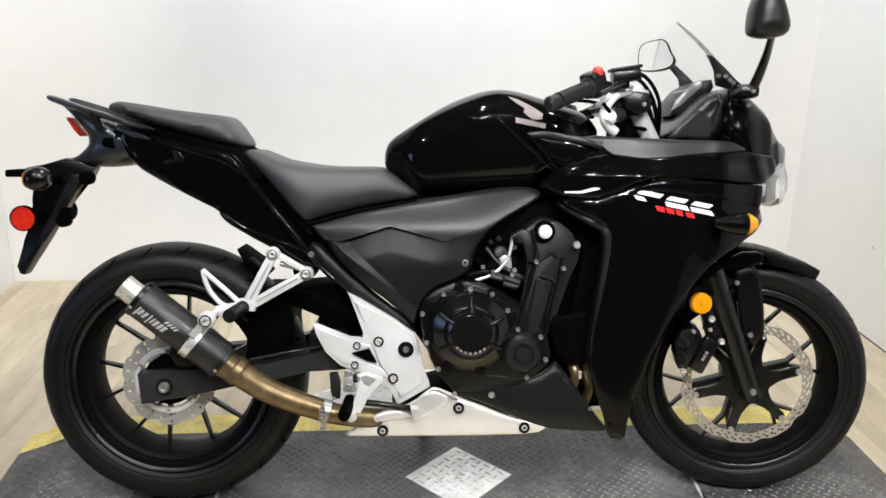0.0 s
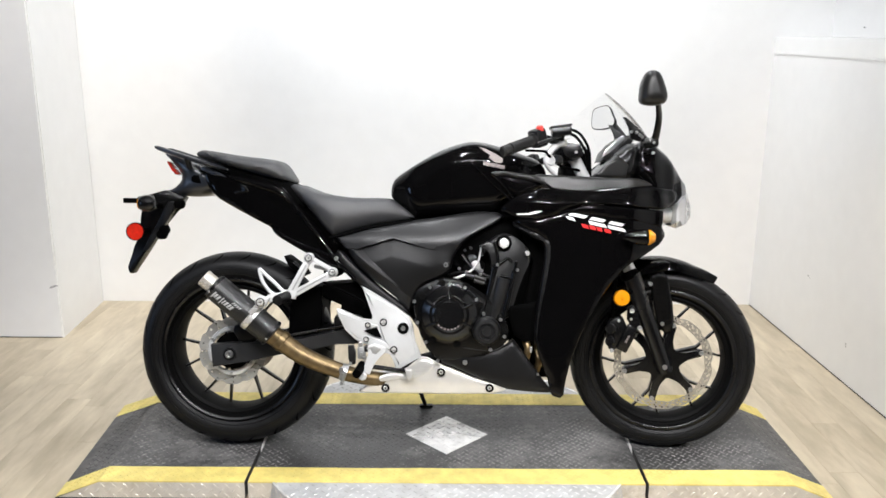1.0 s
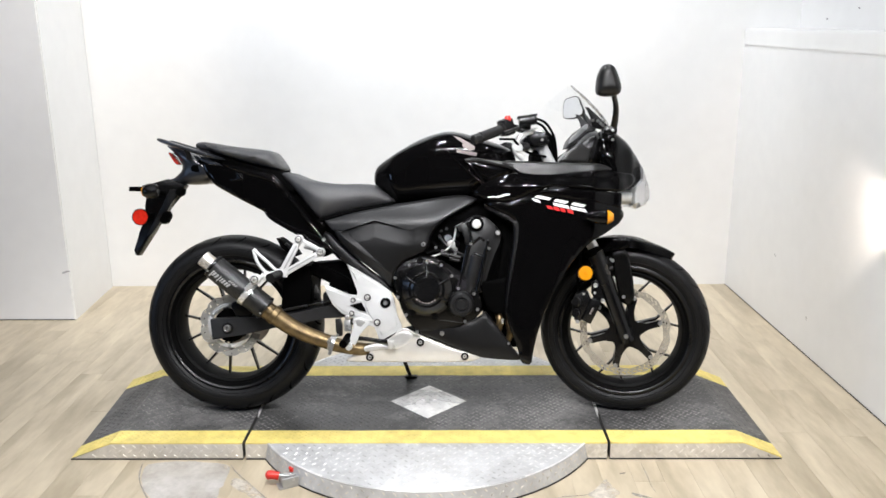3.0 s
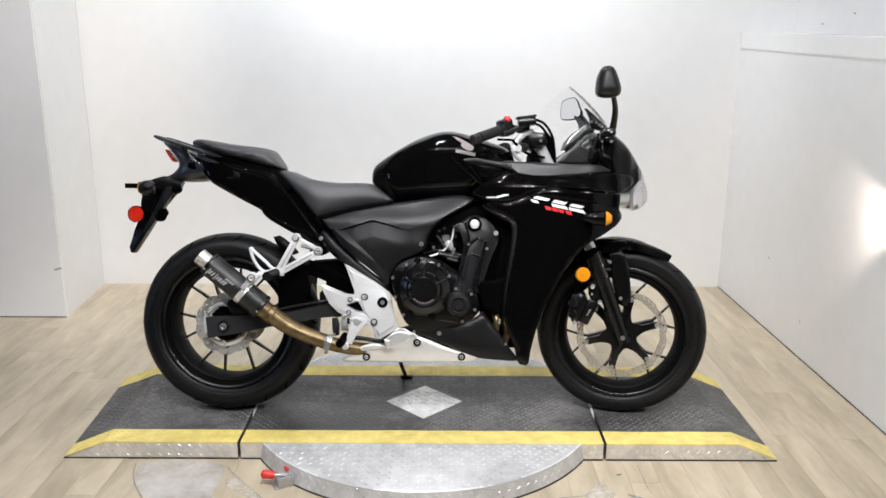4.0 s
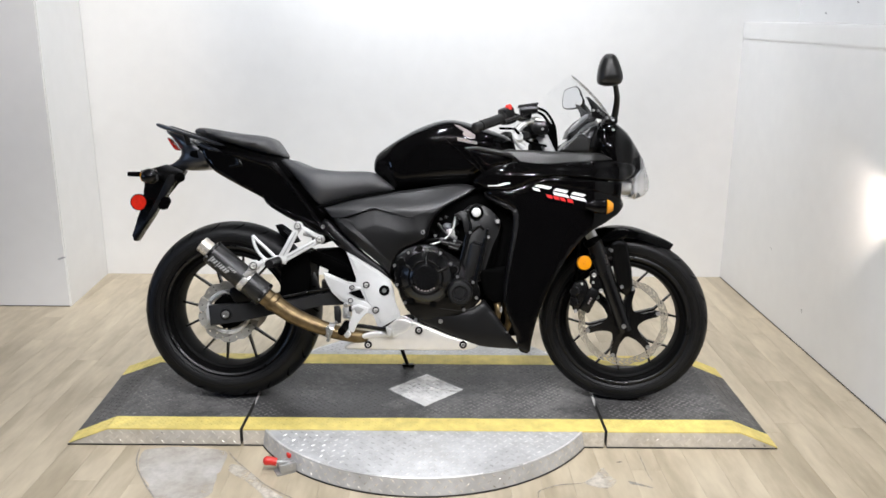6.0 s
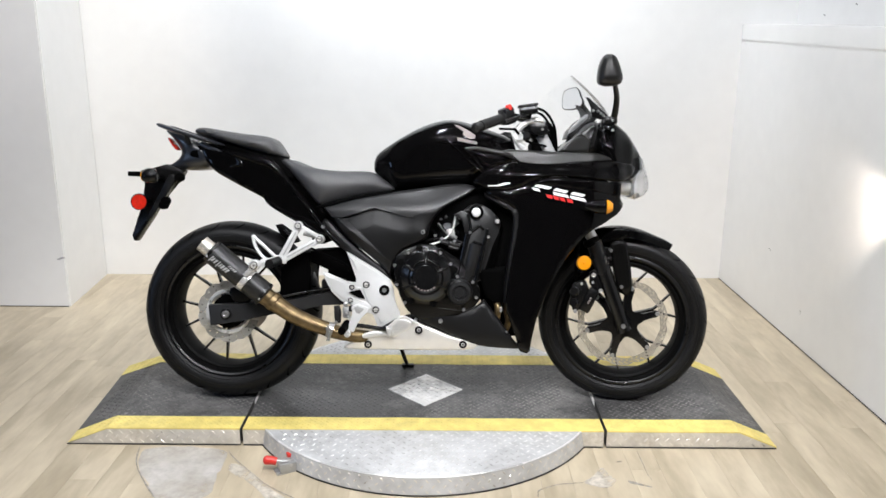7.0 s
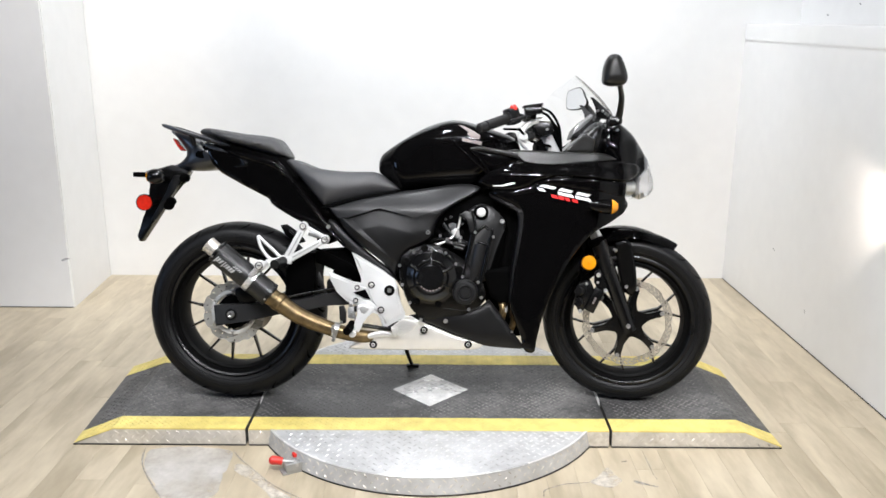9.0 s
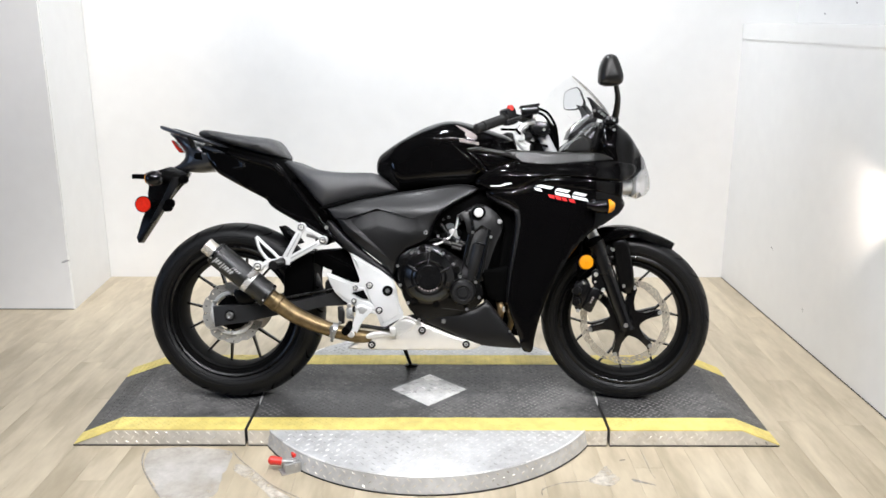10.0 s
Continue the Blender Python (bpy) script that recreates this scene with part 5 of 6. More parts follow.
body("tail_cowl", [(-0.80, 0.905), (-0.754, 0.905), (-0.723, 0.896), (-0.662, 0.884), (-0.60, 0.870), (-0.55, 0.861), (-0.525, 0.851), (-0.503, 0.830), (-0.476, 0.791), (-0.439, 0.750), (-0.402, 0.705), (-0.377, 0.673), (-0.339, 0.621), (-0.318, 0.592),
                   (-0.358, 0.588), (-0.410, 0.618), (-0.444, 0.635), (-0.488, 0.658), (-0.544, 0.690), (-0.558, 0.714), (-0.625, 0.748), (-0.700, 0.786), (-0.750, 0.814), (-0.79, 0.86)],
     tail_w, 0.016, "gloss", bike, "gloss black tail cowl", cut=1, least=0.70, angle=35)
# a folded upper shoulder that catches the lamps along the seat
panel("cowl_shoulder", [(-0.73, 0.893), (-0.662, 0.878), (-0.60, 0.863), (-0.55, 0.853), (-0.528, 0.843), (-0.508, 0.822), (-0.482, 0.785), (-0.505, 0.795), (-0.535, 0.822), (-0.60, 0.842), (-0.67, 0.862)],
      lambda x, z: tail_w(x, z) + 0.006, "gloss", bike, "gloss black shoulder of the tail cowl", th=0.012, r=0.012, step=0.008, cut=1, crown=0.003, crown_r=0.02)
panel("cowl_lower", [(-0.562, 0.718), (-0.54, 0.712), (-0.47, 0.672), (-0.40, 0.652), (-0.350, 0.628), (-0.325, 0.594), (-0.358, 0.590), (-0.410, 0.621), (-0.488, 0.661), (-0.544, 0.694)],
      lambda x, z: tail_w(x, z) + 0.003, "gloss", bike, "gloss black lower edge of the tail cowl", th=0.008, r=0.008, step=0.008, cut=1)
body("tail_end", [(-0.940, 0.960), (-0.912, 0.935), (-0.888, 0.910), (-0.874, 0.888), (-0.876, 0.866), (-0.908, 0.840), (-0.932, 0.834), (-0.935, 0.818), (-0.884, 0.819), (-0.833, 0.814), (-0.768, 0.820), (-0.735, 0.845), (-0.745, 0.882), (-0.803, 0.908), (-0.84, 0.932), (-0.88, 0.950)],
     lambda x, z: (0.106 - 0.088 * max(0, (-0.74 - x) / 0.21) ** 1.5) * lerp([(0.80, 0.55), (0.86, 0.78), (0.93, 1.0)], z), 0.03, "tailplastic", bike, "satin black undertail reaching down to the plate holder", cut=1, least=0.45)
panel("tail_trim", [(-0.665, 0.862), (-0.640, 0.852), (-0.628, 0.830), (-0.676, 0.824), (-0.690, 0.832), (-0.655, 0.838)], lambda x, z: tail_w(x, z) + 0.0012, "engine", bike, "small dark tail vent", th=0.006, r=0.003, step=0.008, cut=0)
panel("tail_insert", [(-0.80, 0.903), (-0.755, 0.884), (-0.705, 0.878), (-0.73, 0.892), (-0.79, 0.914)], lambda x, z: tail_w(x, z) + 0.004, "tailplastic", bike, "satin strip under the grab rail", th=0.006, r=0.004, step=0.006, cut=0)
for s in (-1, 1):
    panel("grab_rail", [(-0.952, 0.980), (-0.932, 0.978), (-0.853, 0.952), (-0.791, 0.934), (-0.72, 0.912), (-0.694, 0.900), (-0.729, 0.902), (-0.792, 0.918), (-0.853, 0.936), (-0.914, 0.955), (-0.946, 0.967)],
          lambda x, z: lerp([(-0.96, 0.082), (-0.85, 0.108), (-0.68, 0.120)], x), "tailplastic", bike, "black passenger grab rail", side=s, th=0.024, r=0.008, step=0.008, cut=1)
    tube("rail_stay", [(-0.835, s * 0.10, 0.940), (-0.828, s * 0.085, 0.905)], 0.009, "matte", bike, straight=True)
prism("tail_light", [(-0.922, 0.932), (-0.914, 0.926), (-0.898, 0.906), (-0.887, 0.889), (-0.893, 0.886), (-0.906, 0.905)], -0.040, 0.040, "red", bike, "red tail light lens", bevel=0.004, cut=1)
tube("frame_strut", [(-0.47, -0.134, 0.775), (-0.41, -0.142, 0.700), (-0.34, -0.150, 0.612), (-0.29, -0.152, 0.56)], 0.0065, "gloss", bike, "black subframe tube", n=4)
bolt(-0.346, -0.156, 0.625, 0.008, bike)
for pts in ([(-0.385, 0.668), (-0.372, 0.660), (-0.358, 0.640), (-0.372, 0.648)], [(-0.365, 0.690), (-0.350, 0.684), (-0.342, 0.668), (-0.356, 0.674)]):
    panel("frame_tab", pts, lambda x, z: 0.150, "gloss", bike, th=0.006, r=0.003, step=0.004, cut=0)

# plate holder, rear signals, reflector
ph = prism("plate_holder", [(-0.862, 0.814), (-0.90, 0.830), (-0.929, 0.836), (-0.975, 0.822), (-1.02, 0.814), (-1.02, 0.793), (-0.998, 0.765), (-1.012, 0.742), (-1.008, 0.705), (-1.020, 0.676), (-1.034, 0.642), (-1.056, 0.581),
                            (-1.050, 0.562), (-1.040, 0.560), (-0.985, 0.645), (-0.958, 0.690), (-0.928, 0.732), (-0.903, 0.772), (-0.874, 0.793)], -0.036, 0.010, "engine", bike, "black plate holder and rear fender", bevel=0.006)
panel("plate_face", [(-0.918, 0.80), (-0.885, 0.80), (-0.915, 0.745), (-0.950, 0.690), (-0.985, 0.640), (-1.005, 0.632), (-0.985, 0.672), (-0.950, 0.735)], lambda x, z: 0.040, "matte", ph, "folded plate bracket", th=0.006, r=0.004, step=0.010, cut=0)
for x, z in ((-0.881, 0.790), (-0.932, 0.705), (-0.94, 0.69)):
    lathe("rubber_knob", [(0, 0.03), (0.012, 0.03), (0.016, 0.024), (0.016, 0), (0, 0)], (x, -0.02, z), "dark", ph, n=18, axis=(0, -1, 0))
block("lamp_bar", (-1.062, -0.05, 0.792), (-0.98, 0.05, 0.809), "dark", ph, bevel=0.003)
for s, sy in ((-1, 0.146), (1, 0.10)):
    ts = lathe("rear_turn_signal", [(0, 0.029), (0.014, 0.027), (0.023, 0.018), (0.0270, 0.004), (0.0258, -0.010), (0.020, -0.022), (0.010, -0.028), (0, -0.028)], (-0.945, s * sy, 0.792), "casing", bike, "black rear turn signal with an amber lens",
               n=28, axis=(1, 0, 0.05))
    lathe("signal_lens", [(0.0, -0.0310), (0.009, -0.0300), (0.0165, -0.0272), (0.0178, -0.0245)], (-0.945, s * sy, 0.792), "amber", ts, "amber lens", n=28, axis=(1, 0, 0.05))
    tube("signal_stalk", [(-0.945, s * 0.028, 0.785), (-0.945, s * (sy - 0.015), 0.79)], 0.011, "dark", bike, straight=True)
    rl = lathe("rear_reflector", [(0, 0.009), (0.021, 0.009), (0.0250, 0.0085), (0.027, 0.004), (0.027, -0.004), (0, -0.004)], (-0.996, s * 0.112, 0.702), "red", bike, "round red side reflector", n=36, axis=(0, -s * 1.0, 0))
    lathe("reflector_ring", [(0.0265, 0.008), (0.0290, 0.005), (0.0290, -0.006), (0.0265, -0.006)], (-0.996, s * 0.112, 0.702), "dark", rl, n=36, axis=(0, -s * 1.0, 0), closed=True)

tube("reflector_stay", [(-0.99, -0.108, 0.70), (-0.985, -0.02, 0.705)], 0.010, "dark", bike, straight=True)

# seats
body("pillion_seat", [(-0.823, 0.953), (-0.812, 0.966), (-0.783, 0.967), (-0.677, 0.949), (-0.577, 0.938), (-0.552, 0.934), (-0.535, 0.922), (-0.513, 0.890), (-0.498, 0.864), (-0.528, 0.863), (-0.553, 0.868), (-0.591, 0.878), (-0.679, 0.903), (-0.741, 0.921), (-0.815, 0.943)],
     lambda x, z: lerp([(-0.84, 0.075), (-0.7, 0.12), (-0.5, 0.118)], x), 0.045, "vinyl", bike, "black vinyl passenger seat pad", cut=1, least=0.45)
body("rider_seat", [(-0.512, 0.856), (-0.482, 0.858), (-0.455, 0.846), (-0.413, 0.829), (-0.337, 0.818), (-0.286, 0.815), (-0.20, 0.816), (-0.176, 0.810), (-0.112, 0.764), (-0.104, 0.748), (-0.235, 0.727), (-0.339, 0.700), (-0.36, 0.693), (-0.374, 0.700), (-0.44, 0.778), (-0.508, 0.845)],
     lambda x, z: lerp([(-0.52, 0.10), (-0.38, 0.145), (-0.22, 0.125), (-0.1, 0.11)], x), 0.07, "vinyl", bike, "black vinyl rider seat with a dipped middle", cut=1, least=0.74)
prism("seat_base", [(-0.72, 0.912), (-0.60, 0.880), (-0.515, 0.866), (-0.465, 0.842), (-0.46, 0.78), (-0.52, 0.80), (-0.66, 0.84)], -0.085, 0.085, "dark", bike, "black seat base", bevel=0.01)
prism("under_seat_tray", [(-0.46, 0.775), (-0.38, 0.80), (-0.1, 0.79), (0.22, 0.80), (0.22, 0.70), (-0.1, 0.68), (-0.33, 0.65)], -0.07, 0.07, "dark", bike, "black tray under the seat", bevel=0.01)
tube("seat_piping", [(-0.37, -0.146, 0.690), (-0.335, -0.148, 0.697), (-0.235, -0.147, 0.723), (-0.108, -0.135, 0.744)], 0.005, "dark", bike, n=5)

# tank
def tank_w(x, z):
    return lerp([(-0.18, 0.075), (-0.10, 0.115), (0.05, 0.155), (0.2, 0.165), (0.34, 0.11)], x) * lerp([(0.74, 0.9), (0.82, 1.0), (0.93, 0.98), (1.0, 0.8)], z)


tank = body("fuel_tank", [(-0.184, 0.818), (-0.184, 0.852), (-0.172, 0.880), (-0.115, 0.918), (-0.038, 0.964), (0.022, 0.988), (0.066, 0.998), (0.10, 0.998), (0.137, 0.991), (0.182, 0.978), (0.235, 0.960), (0.292, 0.940), (0.322, 0.90), (0.30, 0.84), (0.21, 0.81), (0.16, 0.773), (0.10, 0.770),
                          (-0.03, 0.752), (-0.10, 0.746), (-0.113, 0.757), (-0.170, 0.806)], tank_w, 0.065, "gloss", bike, "gloss black fuel tank", cut=2, least=0.5)
tube("tank_crease", [(0.072, -0.150, 0.928), (0.09, -0.156, 0.911), (0.135, -0.163, 0.868), (0.18, -0.166, 0.828), (0.200, -0.164, 0.812)], 0.0042, "gloss", bike, n=6)
tube("tank_edge", [(0.135, -0.166, 0.894), (0.168, -0.169, 0.862), (0.204, -0.171, 0.817)], 0.0035, "gloss", bike, n=6)
panel("tank_side_cover", [(0.141, 0.893), (0.172, 0.892), (0.221, 0.886), (0.280, 0.876), (0.308, 0.862), (0.260, 0.842), (0.206, 0.818), (0.171, 0.864)], lambda x, z: 0.164, "gloss", bike, "gloss black panel beside the tank", th=0.012, r=0.010, cut=1, crown=0.004, crown_r=0.03)
# wing badge as plain strokes, with a plain bar in place of the maker's name
def decal(name, outline, width, mat, parent, label="", step=0.008):
    v, d, f, n = sheet(outline, step, 0)
    bm = bmesh.new()
    vs = [bm.verts.new((x, -(width(x, z) if callable(width) else width), z)) for x, z in v]
    for t in f:
        bm.faces.new([vs[k] for k in t])
    return part(name, bm, mat, parent, label)


def tank_face(x, z):
    t = bpy.data.objects["fuel_tank"]
    hit, p, _, _ = t.ray_cast(Vector((x, -1, z)), Vector((0, 1, 0)))
    return (-p.y if hit else 0.12) + 0.0012


decal("wing_badge", [(0.097, 0.980), (0.118, 0.974), (0.150, 0.956), (0.172, 0.940), (0.170, 0.928), (0.152, 0.926), (0.136, 0.936), (0.128, 0.944), (0.132, 0.952), (0.112, 0.966)], tank_face, "greydecal", tank, "grey wing-shaped badge")
decal("name_bar", [(0.110, 0.932), (0.178, 0.918), (0.176, 0.907), (0.111, 0.920)], tank_face, "greydecal", tank)

# side covers
def cover_w(x, z):
    return lerp([(-0.36, 0.135), (-0.2, 0.158), (0.0, 0.172), (0.2, 0.168)], x) * lerp([(0.45, 0.99), (0.60, 1.03), (0.67, 1.0), (0.79, 0.70)], z)


def groove_z(x):
    return float(np.interp(x, [-0.33, -0.308, -0.280, -0.232, -0.169, -0.11, -0.056], [0.655, 0.658, 0.656, 0.671, 0.691, 0.676, 0.660]))


def facet(t):
    """Width of the tilted facet that tapers forwards."""
    return 0.021 * min(max(1 - t / 0.2, 0), 1)


def cover_skin(x, z):
    """The moulded face: a step under the upper band that dies out forwards, and a folded facet at the rear."""
    y = cover_w(x, z) + 0.014
    d_ = groove_z(x) - z
    if d_ > 0.0005:
        y -= 0.014 * min(max((-0.03 - x) / 0.08, 0), 1) * max(0, 1 - d_ / 0.055)
        e = -(x + 0.264) * 0.690 - (z - 0.653) * 0.723
        w = facet(x * 0.723 - z * 0.690 + 0.641)
        if e > 0:
            y += 0.5 * min(e, w) - min(0.6 * max(e - w, 0), 0.020)
    return y


folds = [(x, groove_z(x) - o) for x in np.arange(-0.325, -0.03, 0.004) for o in (0.0, 0.0022)]
folds += [(-0.264 + 0.723 * t - 0.690 * o, 0.653 - 0.690 * t - 0.723 * o) for t in np.arange(0.006, 0.2, 0.004) for o in (0.0, facet(t) + 0.001)]
sc = panel("side_cover", [(-0.357, 0.698), (-0.332, 0.697), (-0.257, 0.718), (-0.156, 0.737), (-0.106, 0.746), (-0.031, 0.756), (0.045, 0.769), (0.101, 0.776), (0.152, 0.775), (0.181, 0.762), (0.168, 0.748), (0.146, 0.735), (0.102, 0.713), (0.058, 0.685), (0.023, 0.640), (0.012, 0.589), (-0.030, 0.566), (-0.068, 0.552), (-0.100, 0.511),
                          (-0.113, 0.455), (-0.132, 0.472), (-0.170, 0.511), (-0.233, 0.557), (-0.283, 0.602), (-0.32, 0.653)], cover_skin, "emboss", bike, "matte black side cover with a moulded weave", th=0.03, r=0.010, step=0.0055, cut=1, crown=0.010, crown_r=0.07, angle=22, extra=folds)
# weave colour above the step is lighter, for lamplight on that band
sc.data.materials.append(M["matte"])
for f in sc.data.polygons:
    f.material_index = 0 if f.center.z > groove_z(f.center.x) - 0.001 + max(0, f.center.x + 0.05) * 0.35 else 1
bolt(-0.002, -0.194, 0.611, 0.009, bike)
panel("frame_side", [(-0.34, 0.66), (-0.275, 0.592), (-0.20, 0.528), (-0.118, 0.466), (-0.108, 0.436), (-0.15, 0.455), (-0.27, 0.532), (-0.36, 0.625)], lambda x, z: 0.15, "matte", bike, th=0.02, r=0.01, cut=1)

# belly
bp = panel("belly_pan", [(-0.276, 0.209), (-0.235, 0.240), (-0.209, 0.259), (-0.158, 0.274), (-0.119, 0.285), (-0.074, 0.323), (-0.042, 0.312), (-0.016, 0.299), (0.036, 0.280), (0.101, 0.252), (0.190, 0.231), (0.196, 0.225), (0.167, 0.206), (0.037, 0.203), (-0.158, 0.203), (-0.262, 0.204)],
           lambda x, z: 0.184 - 0.25 * max(0, 0.24 - z), "pan", bike, "polished metal belly pan with dark bolts", th=0.012, r=0.006, cut=1)
panel("belly_scoop", [(-0.238, 0.240), (-0.202, 0.263), (-0.158, 0.274), (-0.128, 0.268), (-0.113, 0.252), (-0.150, 0.250), (-0.19, 0.243)], lambda x, z: 0.1905, "alu", bp, "bright pressed scoop", th=0.008, r=0.008, cut=1, step=0.006)
panel("belly_scoop", [(-0.125, 0.284), (-0.074, 0.320), (-0.045, 0.309), (-0.030, 0.300), (-0.055, 0.272), (-0.085, 0.255), (-0.110, 0.250)], lambda x, z: 0.189 - 0.10 * max(0, 0.035 - abs(x + 0.078)), "alu", bp, "bright dished scoop", th=0.006, r=0.010, cut=1, step=0.006)
tube("belly_rim", [(-0.148, -0.192, 0.279), (-0.118, -0.193, 0.288), (-0.074, -0.193, 0.324), (-0.042, -0.193, 0.313), (-0.012, -0.192, 0.299)], 0.0025, "alu", bp, n=2)
body("sump", [(-0.18, 0.26), (-0.02, 0.31), (0.2, 0.33), (0.28, 0.25), (0.15, 0.215), (-0.15, 0.21)], 0.14, 0.05, "dark", bike, step=0.02)
for x, z in ((-0.187, 0.224), (-0.014, 0.276), (0.137, 0.228)):
    bolt(x, -0.188, z, 0.008, bike, "alu", washer=0.013)
bb = panel("belly_fairing", [(-0.023, 0.305), (0.009, 0.334), (0.035, 0.351), (0.060, 0.353), (0.099, 0.347), (0.131, 0.344), (0.163, 0.351), (0.195, 0.371), (0.208, 0.384), (0.228, 0.357), (0.268, 0.304), (0.309, 0.246), (0.338, 0.214), (0.310, 0.211), (0.231, 0.216), (0.179, 0.223), (0.10, 0.258), (0.022, 0.292)],
           lambda x, z: 0.188 - 0.2 * max(0, 0.26 - z), "matte", bike, "matte black lower fairing", th=0.014, r=0.010, cut=1, crown=0.006, crown_r=0.05)
tube("fairing_lip", [(0.009, -0.190, 0.335), (0.035, -0.192, 0.351), (0.060, -0.193, 0.353), (0.131, -0.193, 0.345), (0.163, -0.193, 0.352), (0.195, -0.193, 0.372), (0.206, -0.193, 0.384)], 0.0022, "dashgrey", bb, n=5)
bolt(0.060, -0.197, 0.309, 0.009, bike)
tube("header_pipe", [(0.225, -0.10, 0.43), (0.250, -0.150, 0.372), (0.256, -0.162, 0.335), (0.24, -0.14, 0.27)], 0.012, "bronze", bike, "bronze header pipe")
tube("header_pipe", [(0.275, -0.08, 0.40), (0.288, -0.135, 0.335), (0.292, -0.145, 0.295), (0.27, -0.12, 0.235)], 0.011, "bronze", bike)
# dark sheet added so that the pipe opening reads black
panel("pipe_shroud", [(0.185, 0.48), (0.285, 0.50), (0.290, 0.390), (0.274, 0.370), (0.262, 0.374), (0.244, 0.372), (0.212, 0.390)], lambda x, z: 0.180, "dark", bike, "dark sheet added to blacken the header pipe opening", th=0.008, r=0.003, cut=0, step=0.015)
block("pipe_clip", (0.262, -0.176, 0.338), (0.270, -0.168, 0.356), "alu", bike, bevel=0.002)
bolt(0.285, -0.198, 0.275, 0.005, bike)
tube("side_stand", [(-0.115, 0.11, 0.24), (-0.098, 0.21, 0.13), (-0.080, 0.262, 0.062)], (0.0085, 0.007), "matte", bike, "black side stand", n=5)
block("stand_foot", (-0.100, 0.250, 0.0535), (-0.052, 0.280, 0.0620), "matte", bike, bevel=0.003)

# fairings
def fair_w(x, z):
    return lerp([(0.13, 0.175), (0.30, 0.222), (0.42, 0.236), (0.55, 0.22), (0.65, 0.188), (0.70, 0.155), (0.74, 0.105), (0.78, 0.04)], x) * lerp([(0.2, 0.96), (0.35, 0.99), (0.6, 1.0), (0.78, 1.0), (0.88, 0.88), (1.02, 0.6)], z)


def fair_skin(x, z):
    """The side face with a soft ridge along its upper crease and a hollow under the cockpit strip."""
    return fair_w(x, z) + 0.005 * math.exp(-((z - 0.800 + 0.05 * (x - 0.5)) / 0.012) ** 2) - 0.010 * math.exp(-((z - 0.838) / 0.016) ** 2)


for s in (-1, 1):
    panel("side_fairing", [(0.205, 0.752), (0.229, 0.757), (0.279, 0.757), (0.33, 0.772), (0.376, 0.792), (0.44, 0.802), (0.53, 0.798), (0.594, 0.791), (0.655, 0.782), (0.660, 0.735), (0.678, 0.709), (0.657, 0.680), (0.636, 0.665), (0.601, 0.642), (0.570, 0.628), (0.533, 0.597), (0.486, 0.541), (0.443, 0.468), (0.407, 0.395), (0.382, 0.319),
                                (0.368, 0.255), (0.362, 0.203), (0.325, 0.210), (0.316, 0.258), (0.298, 0.302), (0.278, 0.362), (0.276, 0.41), (0.286, 0.49), (0.298, 0.567), (0.313, 0.669), (0.294, 0.699), (0.255, 0.719), (0.217, 0.737)], fair_w, "gloss", bike, "gloss black side fairing", side=s, th=0.010, r=0.007, cut=1, crown=0.006, crown_r=0.07)
    panel("upper_cowl", [(0.160, 0.784), (0.197, 0.815), (0.221, 0.828), (0.252, 0.840), (0.289, 0.849), (0.34, 0.848), (0.427, 0.845), (0.528, 0.853), (0.628, 0.860), (0.650, 0.855), (0.690, 0.852), (0.722, 0.844), (0.735, 0.838), (0.728, 0.830), (0.700, 0.803), (0.664, 0.784), (0.594, 0.790), (0.530, 0.796), (0.466, 0.802), (0.416, 0.801), (0.366, 0.788), (0.323, 0.764), (0.279, 0.754), (0.217, 0.755), (0.185, 0.768)],
               lambda x, z: fair_skin(x, z) + 0.006, "gloss", bike, "gloss black upper cowl", side=s, th=0.016, r=0.010, step=0.008, cut=1, crown=0.003, crown_r=0.05)
    panel("cowl_facet", [(0.352, 0.772), (0.376, 0.786), (0.413, 0.799), (0.463, 0.800), (0.526, 0.795), (0.59, 0.789), (0.664, 0.783), (0.664, 0.758), (0.660, 0.729), (0.592, 0.745), (0.516, 0.758), (0.439, 0.770)],
          lambda x, z: fair_w(x, z) + 0.006 + 0.10 * max(0, z - 0.757 + 0.10 * (x - 0.5)), "gloss", bike, "gloss black wedge above the model badge", side=s, th=0.012, r=0.005, step=0.008, cut=0)
    panel("cockpit_strip", [(0.255, 0.888), (0.288, 0.893), (0.307, 0.891), (0.376, 0.888), (0.463, 0.884), (0.585, 0.882), (0.612, 0.876), (0.636, 0.864), (0.628, 0.858), (0.527, 0.851), (0.427, 0.842), (0.377, 0.841), (0.320, 0.849), (0.295, 0.868), (0.268, 0.878)],
          lambda x, z: fair_w(x, z) * 0.97 - 0.14 * max(0, z - 0.85), "dashgrey", bike, "satin dark grey cockpit side strip", side=s, th=0.014, r=0.005, step=0.008, cut=0)
    panel("strip_lip", [(0.300, 0.864), (0.320, 0.851), (0.377, 0.8425), (0.427, 0.8435), (0.527, 0.8525), (0.630, 0.861), (0.628, 0.857), (0.527, 0.848), (0.427, 0.8395), (0.377, 0.838), (0.318, 0.846)],
          lambda x, z: fair_w(x, z) * 0.97 + 0.003, "gloss", bike, side=s, th=0.008, r=0.003, step=0.006, cut=0)
    tube("tank_rail", [(0.137, s * 0.160, 0.892), (0.175, s * 0.164, 0.895), (0.219, s * 0.167, 0.888), (0.262, s * 0.172, 0.880), (0.30, s * 0.185, 0.870)], (0.006, 0.009), "dashgrey", bike, "dark grey rail beside the tank", n=5, flat=0.6)
